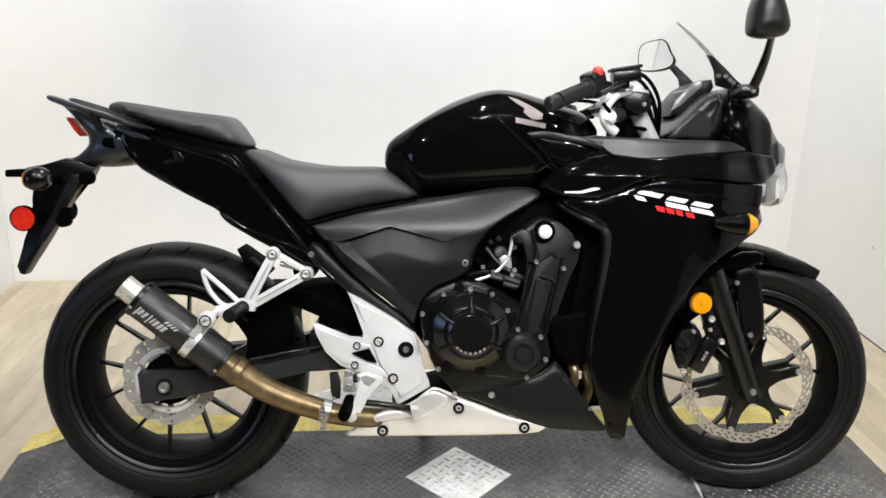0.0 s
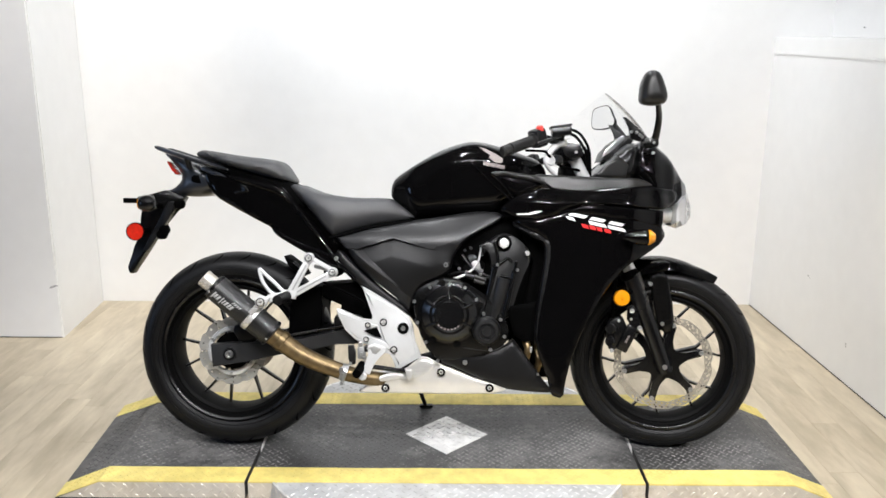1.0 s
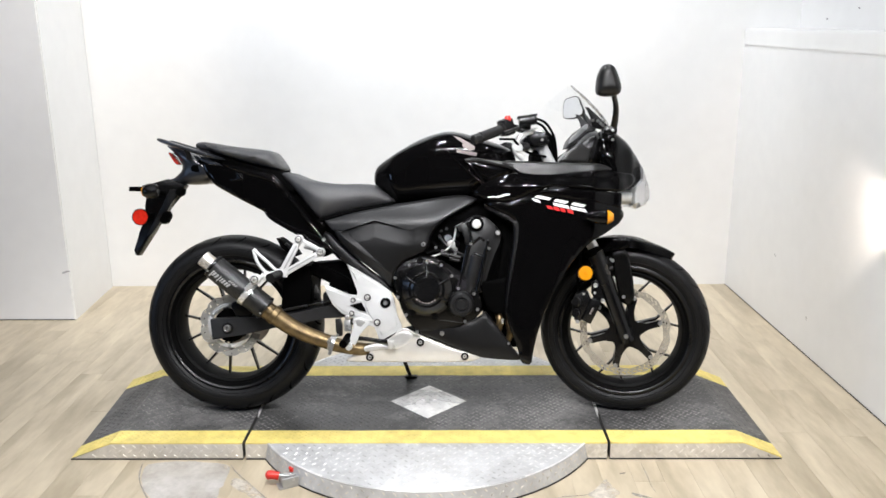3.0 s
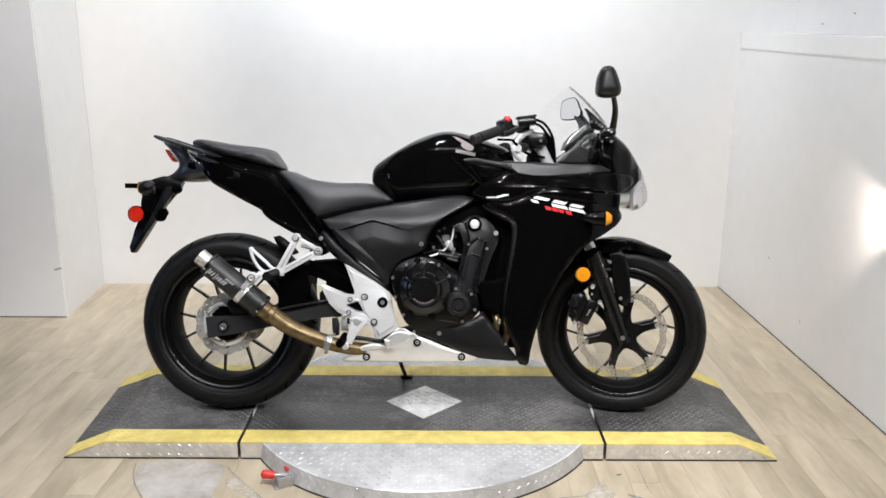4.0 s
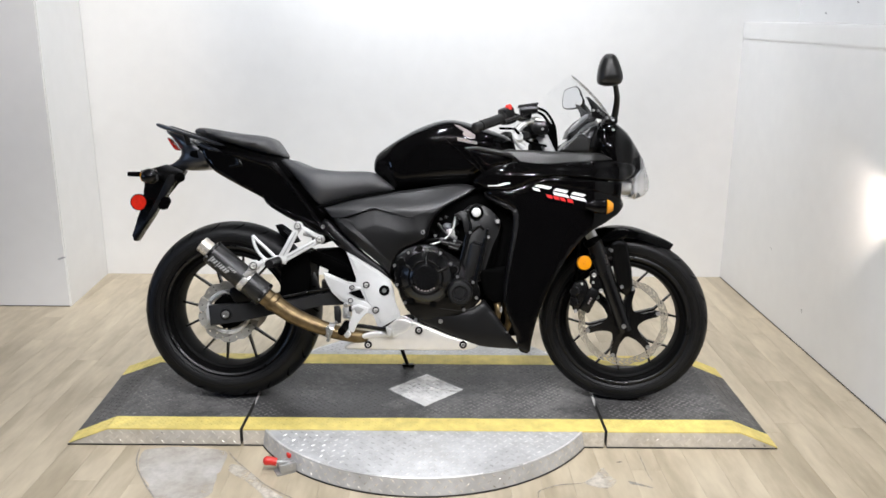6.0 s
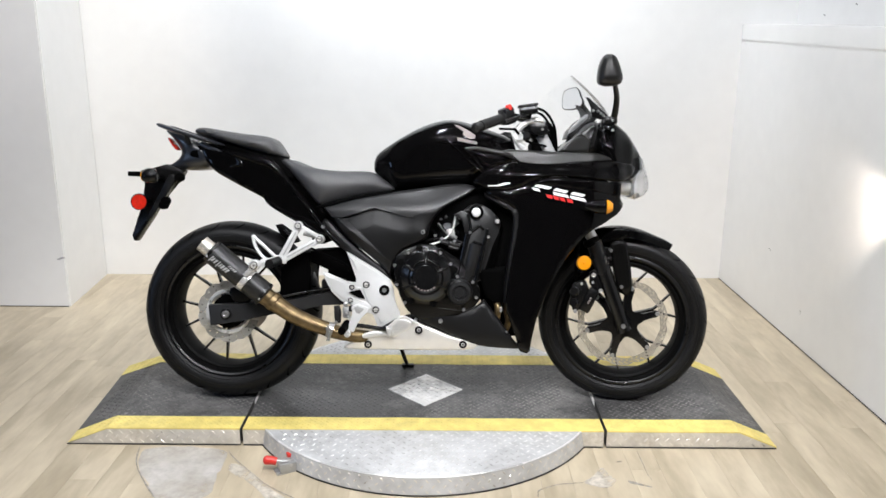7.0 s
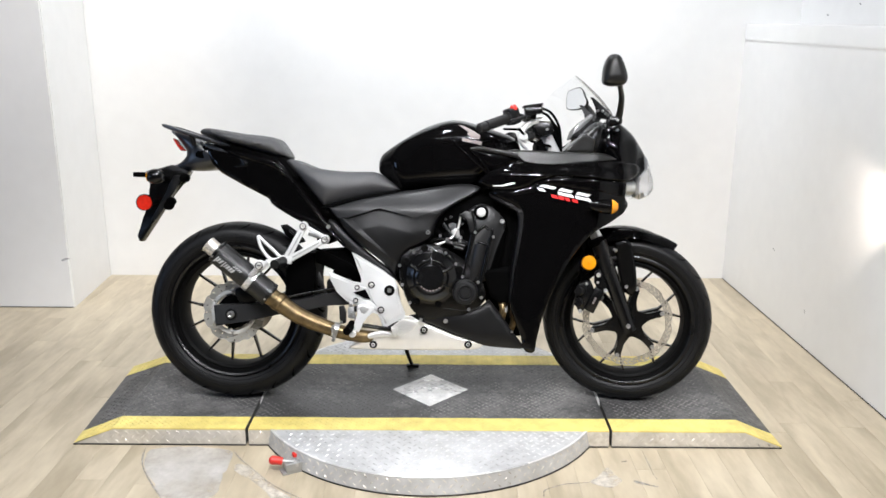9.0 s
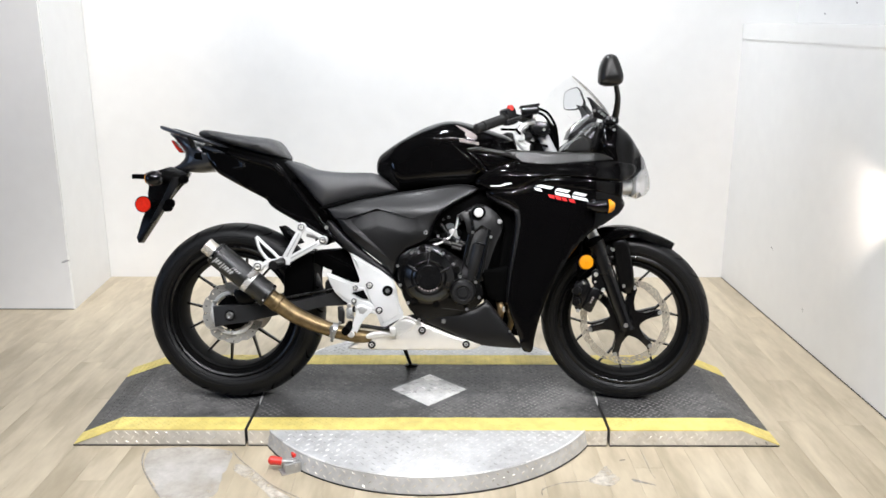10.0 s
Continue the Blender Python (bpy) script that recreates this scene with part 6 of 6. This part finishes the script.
    panel("fairing_brace", [(0.203, 0.750), (0.212, 0.739), (0.254, 0.721), (0.280, 0.711), (0.297, 0.698), (0.312, 0.694), (0.322, 0.685), (0.318, 0.606), (0.305, 0.542), (0.289, 0.465), (0.283, 0.387), (0.272, 0.361), (0.274, 0.439), (0.285, 0.530), (0.299, 0.619), (0.300, 0.680), (0.267, 0.696), (0.223, 0.721), (0.204, 0.733)],
          lambda x, z: fair_w(x, z) + 0.003, "matte", bike, "matte black brace round the engine opening", side=s, th=0.024, r=0.006, step=0.007, cut=1)
    # front turn signal
    st = lathe("front_turn_signal", [(0, 0.048), (0.012, 0.046), (0.021, 0.034), (0.0245, 0.018), (0.0225, 0), (0.017, -0.022), (0.008, -0.040), (0, -0.044)], (0.572, s * 0.258, 0.704), "gloss", bike, "black front turn signal with an amber lens", n=28, axis=(0.97, s * 0.05, -0.02))
    lathe("signal_lens", [(0.0, 0.0515), (0.013, 0.0495), (0.0215, 0.0375), (0.0238, 0.031), (0.022, 0.029)], (0.572, s * 0.258, 0.704), "amber", st, "amber lens", n=28, axis=(0.97, s * 0.05, -0.02))
    tube("signal_stalk", [(0.545, s * 0.21, 0.704), (0.555, s * 0.25, 0.704)], 0.014, "dark", bike, straight=True)
# dark backing sheets added to keep the fairing opening black
panel("inner_fairing", [(0.225, 0.735), (0.285, 0.705), (0.34, 0.60), (0.345, 0.46), (0.28, 0.42), (0.24, 0.47), (0.27, 0.62)], lambda x, z: 0.150, "dark", bike, "dark backing sheet added behind the fairing opening", th=0.01, r=0.004, cut=0, step=0.02)
panel("liner_rear", [(0.20, 0.42), (0.35, 0.42), (0.36, 0.24), (0.28, 0.24), (0.20, 0.31)], lambda x, z: 0.08, "dark", bike, th=0.01, r=0.004, cut=0, step=0.02)
nose = body("nose_cowl", [(0.585, 0.90), (0.595, 0.985), (0.630, 1.012), (0.668, 0.990), (0.698, 0.965), (0.722, 0.935), (0.746, 0.90), (0.768, 0.862), (0.784, 0.822), (0.765, 0.802), (0.72, 0.792), (0.66, 0.79), (0.62, 0.86)],
            lambda x, z: lerp([(0.58, 0.165), (0.64, 0.160), (0.70, 0.128), (0.74, 0.085), (0.77, 0.045), (0.79, 0.012)], x) * lerp([(0.79, 1.0), (0.9, 0.92), (1.02, 0.55)], z), 0.03, "gloss", bike, "gloss black nose cowl", cut=1, least=0.5)
body("headlight", [(0.714, 0.797), (0.748, 0.832), (0.747, 0.866), (0.748, 0.886), (0.758, 0.868), (0.778, 0.828), (0.791, 0.790), (0.790, 0.762), (0.774, 0.741), (0.734, 0.727), (0.714, 0.735)],
     lambda x, z: lerp([(0.69, 0.148), (0.72, 0.130), (0.75, 0.096), (0.78, 0.052), (0.80, 0.02)], x) * lerp([(0.83, 1.0), (0.91, 0.97)], z), 0.008, "clear", bike, "clear headlight lens swept up beside the nose", cut=0, least=0.6, angle=30)
body("headlight_reflector", [(0.66, 0.80), (0.73, 0.795), (0.755, 0.785), (0.75, 0.76), (0.72, 0.74), (0.66, 0.745)], lambda x, z: lerp([(0.66, 0.12), (0.73, 0.085), (0.755, 0.03)], x), 0.02, "silver", bike, cut=1, step=0.015)
body("nose_chin", [(0.56, 0.75), (0.66, 0.755), (0.70, 0.735), (0.68, 0.72), (0.64, 0.70), (0.56, 0.69)], 0.13, 0.03, "dark", bike, cut=1, step=0.02)
body("dash_body", [(0.455, 0.880), (0.494, 0.925), (0.532, 0.962), (0.565, 0.993), (0.605, 1.0), (0.62, 0.90), (0.56, 0.862), (0.46, 0.862)], lambda x, z: lerp([(0.43, 0.15), (0.6, 0.12)], x), 0.04, "satin", bike, "black dashboard shell", cut=1, least=0.5)
for s in (-1, 1):
    panel("dash_side_panel", [(0.459, 0.889), (0.488, 0.920), (0.522, 0.945), (0.535, 0.950), (0.567, 0.928), (0.560, 0.886)], lambda x, z: lerp([(0.43, 0.153), (0.6, 0.125)], x), "dashgrey", bike, "dark grey panel beside the dashboard", side=s, th=0.006, r=0.003, step=0.010, cut=0)
pod = prism("instrument_panel", [(0.496, 0.942), (0.506, 0.972), (0.536, 1.006), (0.566, 1.024), (0.596, 1.028), (0.602, 1.010), (0.576, 0.973), (0.546, 0.947)], -0.030, 0.10, "matte", bike, "black instrument pod with a pale display", bevel=0.006)
prism("display_visor", [(0.499, 0.953), (0.509, 0.978), (0.540, 1.009), (0.560, 1.024), (0.571, 1.026), (0.570, 1.011), (0.545, 0.988), (0.520, 0.966)], -0.0325, -0.028, "display", pod, "display visor with a pale reflection in its colour", bevel=0.001)
bm = bmesh.new()
bm.faces.new([bm.verts.new(c) for c in ((0.5060, -0.024, 0.9675), (0.5335, -0.024, 1.0035), (0.5335, 0.094, 1.0035), (0.5060, 0.094, 0.9675))])
part("display", bm, "display", pod, "pale instrument display", smooth=False)

# windscreen: a bowed clear sheet
bm = bmesh.new()
grid = []
for i in range(15):
    u = i / 14
    c = Vector((0.650 - 0.060 * u - 0.075 * u ** 1.6, 0, 1.018 + 0.150 * u - 0.004 * u * u))
    w_, back = 0.165 - 0.055 * u - 0.06 * max(0, u - 0.75) ** 1.5 * 4, 0.13 - 0.03 * u
    grid.append([bm.verts.new((c.x - back * (abs(v) ** 2), w_ * v, c.z - (0.028 - 0.0 * u) * v * v - 0.05 * u * abs(v) ** 3)) for v in np.linspace(-1, 1, 17)])
for a, b in zip(grid, grid[1:]):
    for k in range(16):
        bm.faces.new((a[k], a[k + 1], b[k + 1], b[k]))
bmesh.ops.solidify(bm, geom=list(bm.faces), thickness=0.003)
ws = part("windscreen", bm, "screen", bike, "clear bowed windscreen")
ws.visible_shadow = False
for s in (-1, 1):
    prism("screen_base", [(0.546, 1.074), (0.557, 1.073), (0.587, 1.046), (0.612, 1.018), (0.630, 1.008), (0.609, 0.996), (0.569, 1.007), (0.567, 1.041), (0.559, 1.057)], s * 0.130, s * 0.118, "matte", bike, "black windscreen base trim", bevel=0.002)
for x, y, z in ((0.572, -0.131, 1.028), (0.588, -0.131, 1.026), (0.598, -0.131, 1.018), (0.606, -0.131, 1.012), (0.632, -0.140, 0.985), (0.636, -0.150, 0.962)):
    bolt(x, y, z, 0.006, bike)

# mirrors: a shell with a tapering outline, glass on the rider's side
def mirror(c, nv, outline, depth):
    nv = Vector(nv).normalized()
    u = Vector((0, 0, 1)).cross(nv).normalized()
    if u.x < 0:
        u = -u
    v = nv.cross(u) if nv.cross(u).z > 0 else u.cross(nv)
    loop = chaikin(outline, 2)
    bm = bmesh.new()
    rows = []
    for k in range(9):
        a = k / 8 * math.pi / 2
        sc_ = math.cos(a) ** 0.65 if k < 8 else 0.12
        rows.append([bm.verts.new(Vector(c) + u * x * sc_ + v * (y * sc_ - 0.4 * depth * math.sin(a)) - nv * depth * math.sin(a)) for x, y in loop])
    n = len(loop)
    for p, q_ in zip(rows, rows[1:]):
        for k in range(n):
            bm.faces.new((p[k], p[(k + 1) % n], q_[(k + 1) % n], q_[k]))
    bm.faces.new(rows[0]), bm.faces.new(rows[-1])
    head = part("mirror_head", bm, "matte", bike, "black mirror head")
    gm = bmesh.new()
    gm.faces.new([gm.verts.new(Vector(c) + u * x * 0.93 + v * y * 0.93 + nv * 0.0015) for x, y in loop])
    part("mirror_glass", gm, "mirror", head, "clear mirror glass", smooth=False)


rm = body("mirror_head", [(0.549, 1.140), (0.546, 1.104), (0.550, 1.090), (0.570, 1.083), (0.600, 1.084), (0.621, 1.090), (0.627, 1.110), (0.617, 1.144), (0.604, 1.174), (0.588, 1.183), (0.568, 1.180), (0.557, 1.164)], 0.040, 0.030, "mirrorshell", bike, "black mirror head", y0=-0.345, step=0.006, cut=1, least=0.22)
prism("mirror_glass", [(0.560, 1.150), (0.556, 1.106), (0.558, 1.106), (0.562, 1.150)], -0.326, -0.303, "mirror", rm, "clear mirror glass", bevel=0)
mirror((0.566, 0.33, 1.122), (-0.91, -0.42, 0.02), [(-0.074, 0.032), (-0.044, 0.042), (0.022, 0.044), (0.044, 0.030), (0.056, 0.006), (0.078, -0.018), (0.066, -0.038), (0.010, -0.045), (-0.072, -0.040), (-0.080, -0.010)], 0.022)
tube("mirror_stalk", [(0.606, -0.325, 1.096), (0.628, -0.250, 1.060), (0.634, -0.200, 1.020), (0.632, -0.172, 0.992)], (0.0085, 0.0125), "satin", bike, "black mirror stalk", n=6, flat=0.7)
tube("mirror_stalk", [(0.595, 0.31, 1.100), (0.612, 0.28, 1.070), (0.625, 0.24, 1.035), (0.62, 0.18, 0.99)], (0.0095, 0.0125), "dashgrey", bike, "black mirror stalk", n=6, flat=0.8)
for s in (-1, 1):
    block("mirror_foot", (0.600, min(s * 0.12, s * 0.192), 0.976), (0.646, max(s * 0.12, s * 0.192), 1.006), "satin", bike, bevel=0.010)
bolt(0.628, -0.193, 0.990, 0.005, bike)

# fork, front fender, caliper
for s in (-1, 1):
    tube("fork_lower", [(0.720, s * 0.095, 0.272), (0.672, s * 0.097, 0.40), (0.603, s * 0.098, 0.585)], (0.024, 0.0275), "satin", bike, "black fork leg", sides=20, straight=True)
    tube("fork_upper", [(0.592, s * 0.098, 0.575), (0.380, s * 0.098, 0.985)], 0.0195, "forkchrome", bike, "bright chromed upper fork tube", sides=20, straight=True)
    lathe("fork_seal", [(0.021, -0.01), (0.029, -0.008), (0.029, 0.012), (0.022, 0.018)], (0.597, s * 0.098, 0.583), "dark", bike, n=24, axis=(-0.46, 0, 0.89), closed=True)
    lathe("fork_cap", [(0, 0.012), (0.012, 0.012), (0.02, 0.006), (0.021, 0), (0, 0)], (0.377, s * 0.098, 0.992), "alu", bike, n=20, axis=(-0.46, 0, 0.89))
    panel("fender_leg", [(0.655, 0.60), (0.715, 0.595), (0.735, 0.50), (0.742, 0.41), (0.722, 0.392), (0.69, 0.41), (0.672, 0.5)], lambda x, z: 0.088, "engine", bike, "matte black fender stay", side=s, th=0.012, r=0.01, cut=1)
bolt(FA.x + 0.002, -0.118, FA.z - 0.004, 0.009, bike, h=0.01, name="axle_bolt")
for x, y, z, r in ((0.663, -0.1, 0.557, 0.007), (0.703, -0.1, 0.43, 0.007), (0.656, -0.128, 0.565, 0.005)):
    bolt(x, y, z, r, bike, name="fender_bolt")
tube("lower_clamp", [(0.53, -0.12, 0.72), (0.53, 0.12, 0.72)], 0.03, "dark", bike, straight=True)
# fender: an arched shell over the front tyre
bm = bmesh.new()
rows = []
for k in range(30):
    a = math.radians(140 - 82 * k / 29)
    taper = 1 - 0.75 * max(0, (k - 19) / 10) ** 1.6
    rr = 0.322 + 0.016 * math.sin(math.pi * min(k / 24, 1))
    row = []
    for v in np.linspace(-1, 1, 15):
        drop = (0.028 + 0.03 * math.exp(-((k - 10) / 6) ** 2)) * abs(v) ** 3
        row.append(bm.verts.new((FA.x + (rr - drop) * math.cos(a), 0.076 * taper * math.sin(v * 1.35) / math.sin(1.35), FA.z + (rr - drop) * math.sin(a))))
    rows.append(row)
for a, b in zip(rows, rows[1:]):
    for k in range(14):
        bm.faces.new((a[k], a[k + 1], b[k + 1], b[k]))
bmesh.ops.solidify(bm, geom=list(bm.faces), thickness=0.004)
part("front_fender", bm, "gloss", bike, "gloss black front fender")
prism("fender_wing", [(0.60, 0.575), (0.66, 0.628), (0.72, 0.632), (0.72, 0.60), (0.655, 0.59)], -0.098, -0.080, "gloss", bike, bevel=0.005, cut=1)
cp = prism("brake_caliper", [(0.528, 0.412), (0.540, 0.440), (0.566, 0.448), (0.582, 0.440), (0.592, 0.418), (0.584, 0.385), (0.566, 0.350), (0.548, 0.335), (0.536, 0.345), (0.528, 0.372)], -0.118, -0.045, "satin", bike, "black front brake caliper", bevel=0.008)
prism("caliper_bracket", [(0.592, 0.478), (0.606, 0.488), (0.622, 0.478), (0.626, 0.452), (0.640, 0.430), (0.634, 0.405), (0.616, 0.402), (0.606, 0.425), (0.592, 0.440)], -0.108, -0.088, "satin", cp, "black caliper mounting bracket", bevel=0.004)
for z in (0.372, 0.412):
    lathe("caliper_barrel", [(0, 0.014), (0.012, 0.014), (0.0165, 0.009), (0.0165, -0.01), (0, -0.01)], (0.542, -0.118, z), "satin", cp, n=20, axis=(-0.25, -1, 0.05))
block("caliper_bridge", (-0.018, -0.128, -0.045), (0.018, -0.10, 0.045), "satin", cp, bevel=0.006, m=Matrix.Translation((0.594, 0, 0.382)) @ Matrix.Rotation(radians(25), 4, "Y"))
for k in range(3):
    block("mark_bar", (-0.003, -0.1292, -0.012 + 0.009 * k), (0.003, -0.127, -0.006 + 0.009 * k), "greydecal", cp, bevel=0, m=Matrix.Translation((0.594, 0, 0.382)) @ Matrix.Rotation(radians(25), 4, "Y"))
for x, z, r in ((0.606, 0.472, 0.0095), (0.632, 0.418, 0.009), (0.546, 0.342, 0.008), (0.566, 0.440, 0.005), (0.604, 0.446, 0.005)):
    bolt(x, -0.12, z, r, cp, "alu", h=0.008)
tube("brake_line", [(0.532, -0.10, 0.44), (0.528, -0.12, 0.50), (0.535, -0.12, 0.58), (0.51, -0.1, 0.68)], 0.005, "dark", bike)
ar = lathe("front_reflector", [(0, 0.008), (0.018, 0.008), (0.0232, 0.0075), (0.0255, 0.003), (0.0255, -0.006), (0, -0.006)], (0.549, -0.150, 0.509), "amber", bike, "round amber side reflector", n=40, axis=(0.05, -1, 0.1))
lathe("reflector_boss", [(0, 0.0115), (0.004, 0.011), (0.006, 0.008)], (0.549, -0.150, 0.509), "amber", ar, n=14, axis=(0.05, -1, 0.1))
tube("reflector_stay", [(0.549, -0.140, 0.509), (0.590, -0.11, 0.53)], 0.008, "dark", bike, straight=True)

# handlebars and controls
top = prism("top_clamp", [(0.33, 0.965), (0.36, 0.985), (0.41, 0.982), (0.43, 0.955), (0.40, 0.935), (0.34, 0.945)], -0.125, 0.125, "satin", bike, "black top fork clamp", bevel=0.008, cut=1)
tube("clamp_arm", [(0.366, -0.148, 0.990), (0.336, -0.156, 0.982), (0.316, -0.160, 0.962), (0.307, -0.160, 0.937), (0.318, -0.156, 0.914), (0.336, -0.150, 0.900)], (0.0085, 0.0125), "silver", bike, "cast alloy handlebar clamp arm", n=6)
lathe("clamp_cover", [(0, 0.030), (0.012, 0.030), (0.0155, 0.024), (0.0155, 0), (0, 0)], (0.345, -0.150, 0.938), "dashgrey", bike, "grey end cap", n=24, axis=(-0.55, -0.85, 0))
lathe("clamp_cover", [(0, 0.014), (0.012, 0.014), (0.0165, 0.008), (0.0165, 0), (0, 0)], (0.322, -0.162, 0.934), "silver", bike, n=24, axis=(-0.35, -0.95, 0.1))
prism("clamp_block", [(0.352, 0.984), (0.376, 0.996), (0.405, 0.992), (0.420, 0.972), (0.414, 0.946), (0.386, 0.938), (0.358, 0.952)], -0.150, -0.09, "satin", bike, "black handlebar clamp", bevel=0.008)
prism("clamp_bridge", [(0.340, 0.996), (0.372, 1.004), (0.408, 0.992), (0.410, 0.984), (0.376, 0.993), (0.345, 0.984)], -0.155, -0.11, "castalu", bike, "worn alloy clamp top", bevel=0.003)
for s in (-1, 1):
    dz = 0.0 if s < 0 else -0.055
    gp = Vector((0.166 - dz * 0.4, s * 0.268, 0.955 + dz)), Vector((0.262 - dz * 0.4, s * 0.203, 0.994 + dz))
    clip_on = tube("handlebar", [gp[0], gp[1], (0.312, s * 0.170, 1.000 + dz), (0.38, s * 0.11, 0.975)], 0.0115, "satin", bike, "black clip-on handlebar", n=5)
    gd = (gp[1] - gp[0]).normalized()
    gl = (gp[1] - gp[0]).length
    prof = [(0, -0.004), (0.012, -0.004), (0.0165, 0.0), (0.0165, 0.022), (0.0135, 0.024), (0.0135, 0.028), (0.0178, 0.03)]
    for k in range(14):
        t = 0.034 + (gl - 0.044) * k / 14
        prof += [(0.0172, t), (0.0172, t + 0.004), (0.0163, t + 0.0045), (0.0163, t + 0.0065)]
    prof += [(0.018, gl - 0.008), (0.023, gl - 0.004), (0.023, gl), (0.012, gl)]
    lathe("grip", prof, gp[0], "dashgrey", clip_on, "ribbed black rubber grip", n=28, axis=gd)
    sw = Matrix.Translation(gp[1] + gd * 0.016) @ gd.to_track_quat("Z", "Y").to_matrix().to_4x4()
    block("switch_housing", (-0.024, -0.026, -0.018), (0.024, 0.030, 0.022), "matte", bike, "black switch housing", bevel=0.008, m=sw)
    tube("brake_lever" if s < 0 else "clutch_lever", [(0.356, s * 0.165, 1.012 + dz), (0.338, s * 0.20, 1.006 + dz), (0.300, s * 0.26, 0.990 + dz), (0.262, s * 0.31, 0.974 + dz)], (0.006, 0.005), "satin", bike, "black lever", n=6)
    block("lever_perch", (-0.018, -0.014, -0.010), (0.020, 0.014, 0.012), "satin", bike, bevel=0.005, m=Matrix.Translation((0.338, s * 0.17, 1.004 + dz)))
lathe("kill_switch", [(0, 0.016), (0.008, 0.016), (0.011, 0.012), (0.012, 0.0), (0, 0)], (0.281, -0.206, 1.022), "redplastic", bike, "red stop switch", n=16, axis=(-0.2, -0.3, 1))
rs = block("fluid_reservoir", (-0.030, -0.022, -0.014), (0.030, 0.022, 0.012), "satin", bike, "black brake fluid reservoir", bevel=0.005, m=Matrix.Translation((0.347, -0.184, 1.022)) @ Matrix.Rotation(radians(-8), 4, "Y"))
block("reservoir_lid", (-0.033, -0.025, 0.012), (0.033, 0.025, 0.019), "matte", rs, bevel=0.002, m=Matrix.Translation((0.347, -0.184, 1.022)) @ Matrix.Rotation(radians(-8), 4, "Y"))
for pts in ([(0.380, -0.14, 1.034), (0.410, -0.12, 1.024), (0.432, -0.12, 0.996), (0.447, -0.11, 0.958), (0.452, -0.09, 0.88)], [(0.380, -0.14, 1.020), (0.404, -0.12, 1.010), (0.426, -0.12, 0.978), (0.440, -0.11, 0.94), (0.446, -0.09, 0.87)],
            [(0.300, -0.180, 0.962), (0.34, -0.16, 0.925), (0.38, -0.14, 0.912), (0.42, -0.11, 0.905), (0.44, -0.09, 0.88)], [(0.27, 0.20, 0.99), (0.36, 0.15, 0.98), (0.42, 0.08, 0.94), (0.44, 0.05, 0.87)], [(0.39, -0.09, 1.0), (0.43, -0.06, 0.99), (0.455, -0.05, 0.95), (0.46, -0.05, 0.88)]):
    tube("cable", pts, 0.0045, "dark", bike, n=6, sides=8)
prism("loom_cover", [(0.405, 1.000), (0.424, 0.992), (0.446, 0.950), (0.462, 0.905), (0.462, 0.87), (0.40, 0.87), (0.418, 0.93)], -0.06, 0.06, "dark", bike, "black wiring cover", bevel=0.008)
block("wiring_block", (0.37, -0.09, 0.87), (0.44, 0.09, 0.93), "dark", bike, bevel=0.012)
for x, y, z in ((0.322, -0.182, 1.006), (0.366, -0.158, 0.996), (0.398, -0.153, 0.962)):
    bolt(x, y, z, 0.006, bike)

# model badge on the fairing: plain slanted strokes in white and red
def fairing_face(x, z):
    best = 0.0
    for nm in ("side_fairing", "upper_cowl"):
        hit, p, _, _ = bpy.data.objects[nm].ray_cast(Vector((x, -1, z)), Vector((0, 1, 0)))
        if hit:
            best = max(best, -p.y)
    return best + 0.0015 if best else 0.225


bpy.context.view_layer.update()
sf = bpy.data.objects["side_fairing"]


def badge_z(x):
    return 0.766 - 0.205 * (x - 0.36)


def stroke(pts, mat, label=""):
    """A plain slanted shape; its points are lengths along the badge and heights over its middle line."""
    decal("badge_stroke", [(x, badge_z(x) + h) for x, h in pts], fairing_face, mat, sf, label, 0.008)


# three broad slanted white blocks split by a thin gap, a row of red bars under them, and a thin painted highlight that
# runs into them
for x0, x1 in ((0.366, 0.418), (0.428, 0.474), (0.486, 0.532)):
    stroke([(x0, 0.003), (x0 + 0.010, 0.013), (x1 + 0.006, 0.013), (x1 - 0.004, 0.003)], "white", "white badge block")
    stroke([(x0 - 0.008, -0.001), (x0 + 0.014, -0.001), (x0 + 0.022, -0.010), (x0, -0.010)] if x0 < 0.4 else [(x0 - 0.002, -0.001), (x1 + 0.002, -0.001), (x1 + 0.010, -0.011), (x0 + 0.002, -0.011)], "white", "white badge block")
for x0, x1 in ((0.404, 0.424), (0.427, 0.446), (0.449, 0.466), (0.472, 0.493)):
    stroke([(x0, -0.014), (x1, -0.014), (x1 + 0.004, -0.025), (x0 + 0.006, -0.025)], "reddecal")
# white streak stands for the reflection along the cowl's lower crease
decal("cowl_pinstripe", [(0.214, 0.767), (0.25, 0.767), (0.285, 0.776), (0.287, 0.780), (0.27, 0.780), (0.245, 0.772), (0.214, 0.771)], fairing_face, "white", sf)

# the front wheel and all that turns with it stand turned a little towards the right
AXIS = Vector((-0.43, 0, 0.90)).normalized()
STEM = Vector((0.70, 0, 0.34))
TURN = Matrix.Translation(STEM) @ Matrix.Rotation(radians(-9), 4, AXIS) @ Matrix.Translation(-STEM)
STEERED = ("front_wheel", "fork_lower", "fork_seal", "fender_leg", "fender_bolt", "axle_bolt", "front_fender", "fender_wing", "brake_caliper")
for ob in list(bike.children):
    if ob.name.split(".")[0] in STEERED:
        ob.matrix_basis = TURN
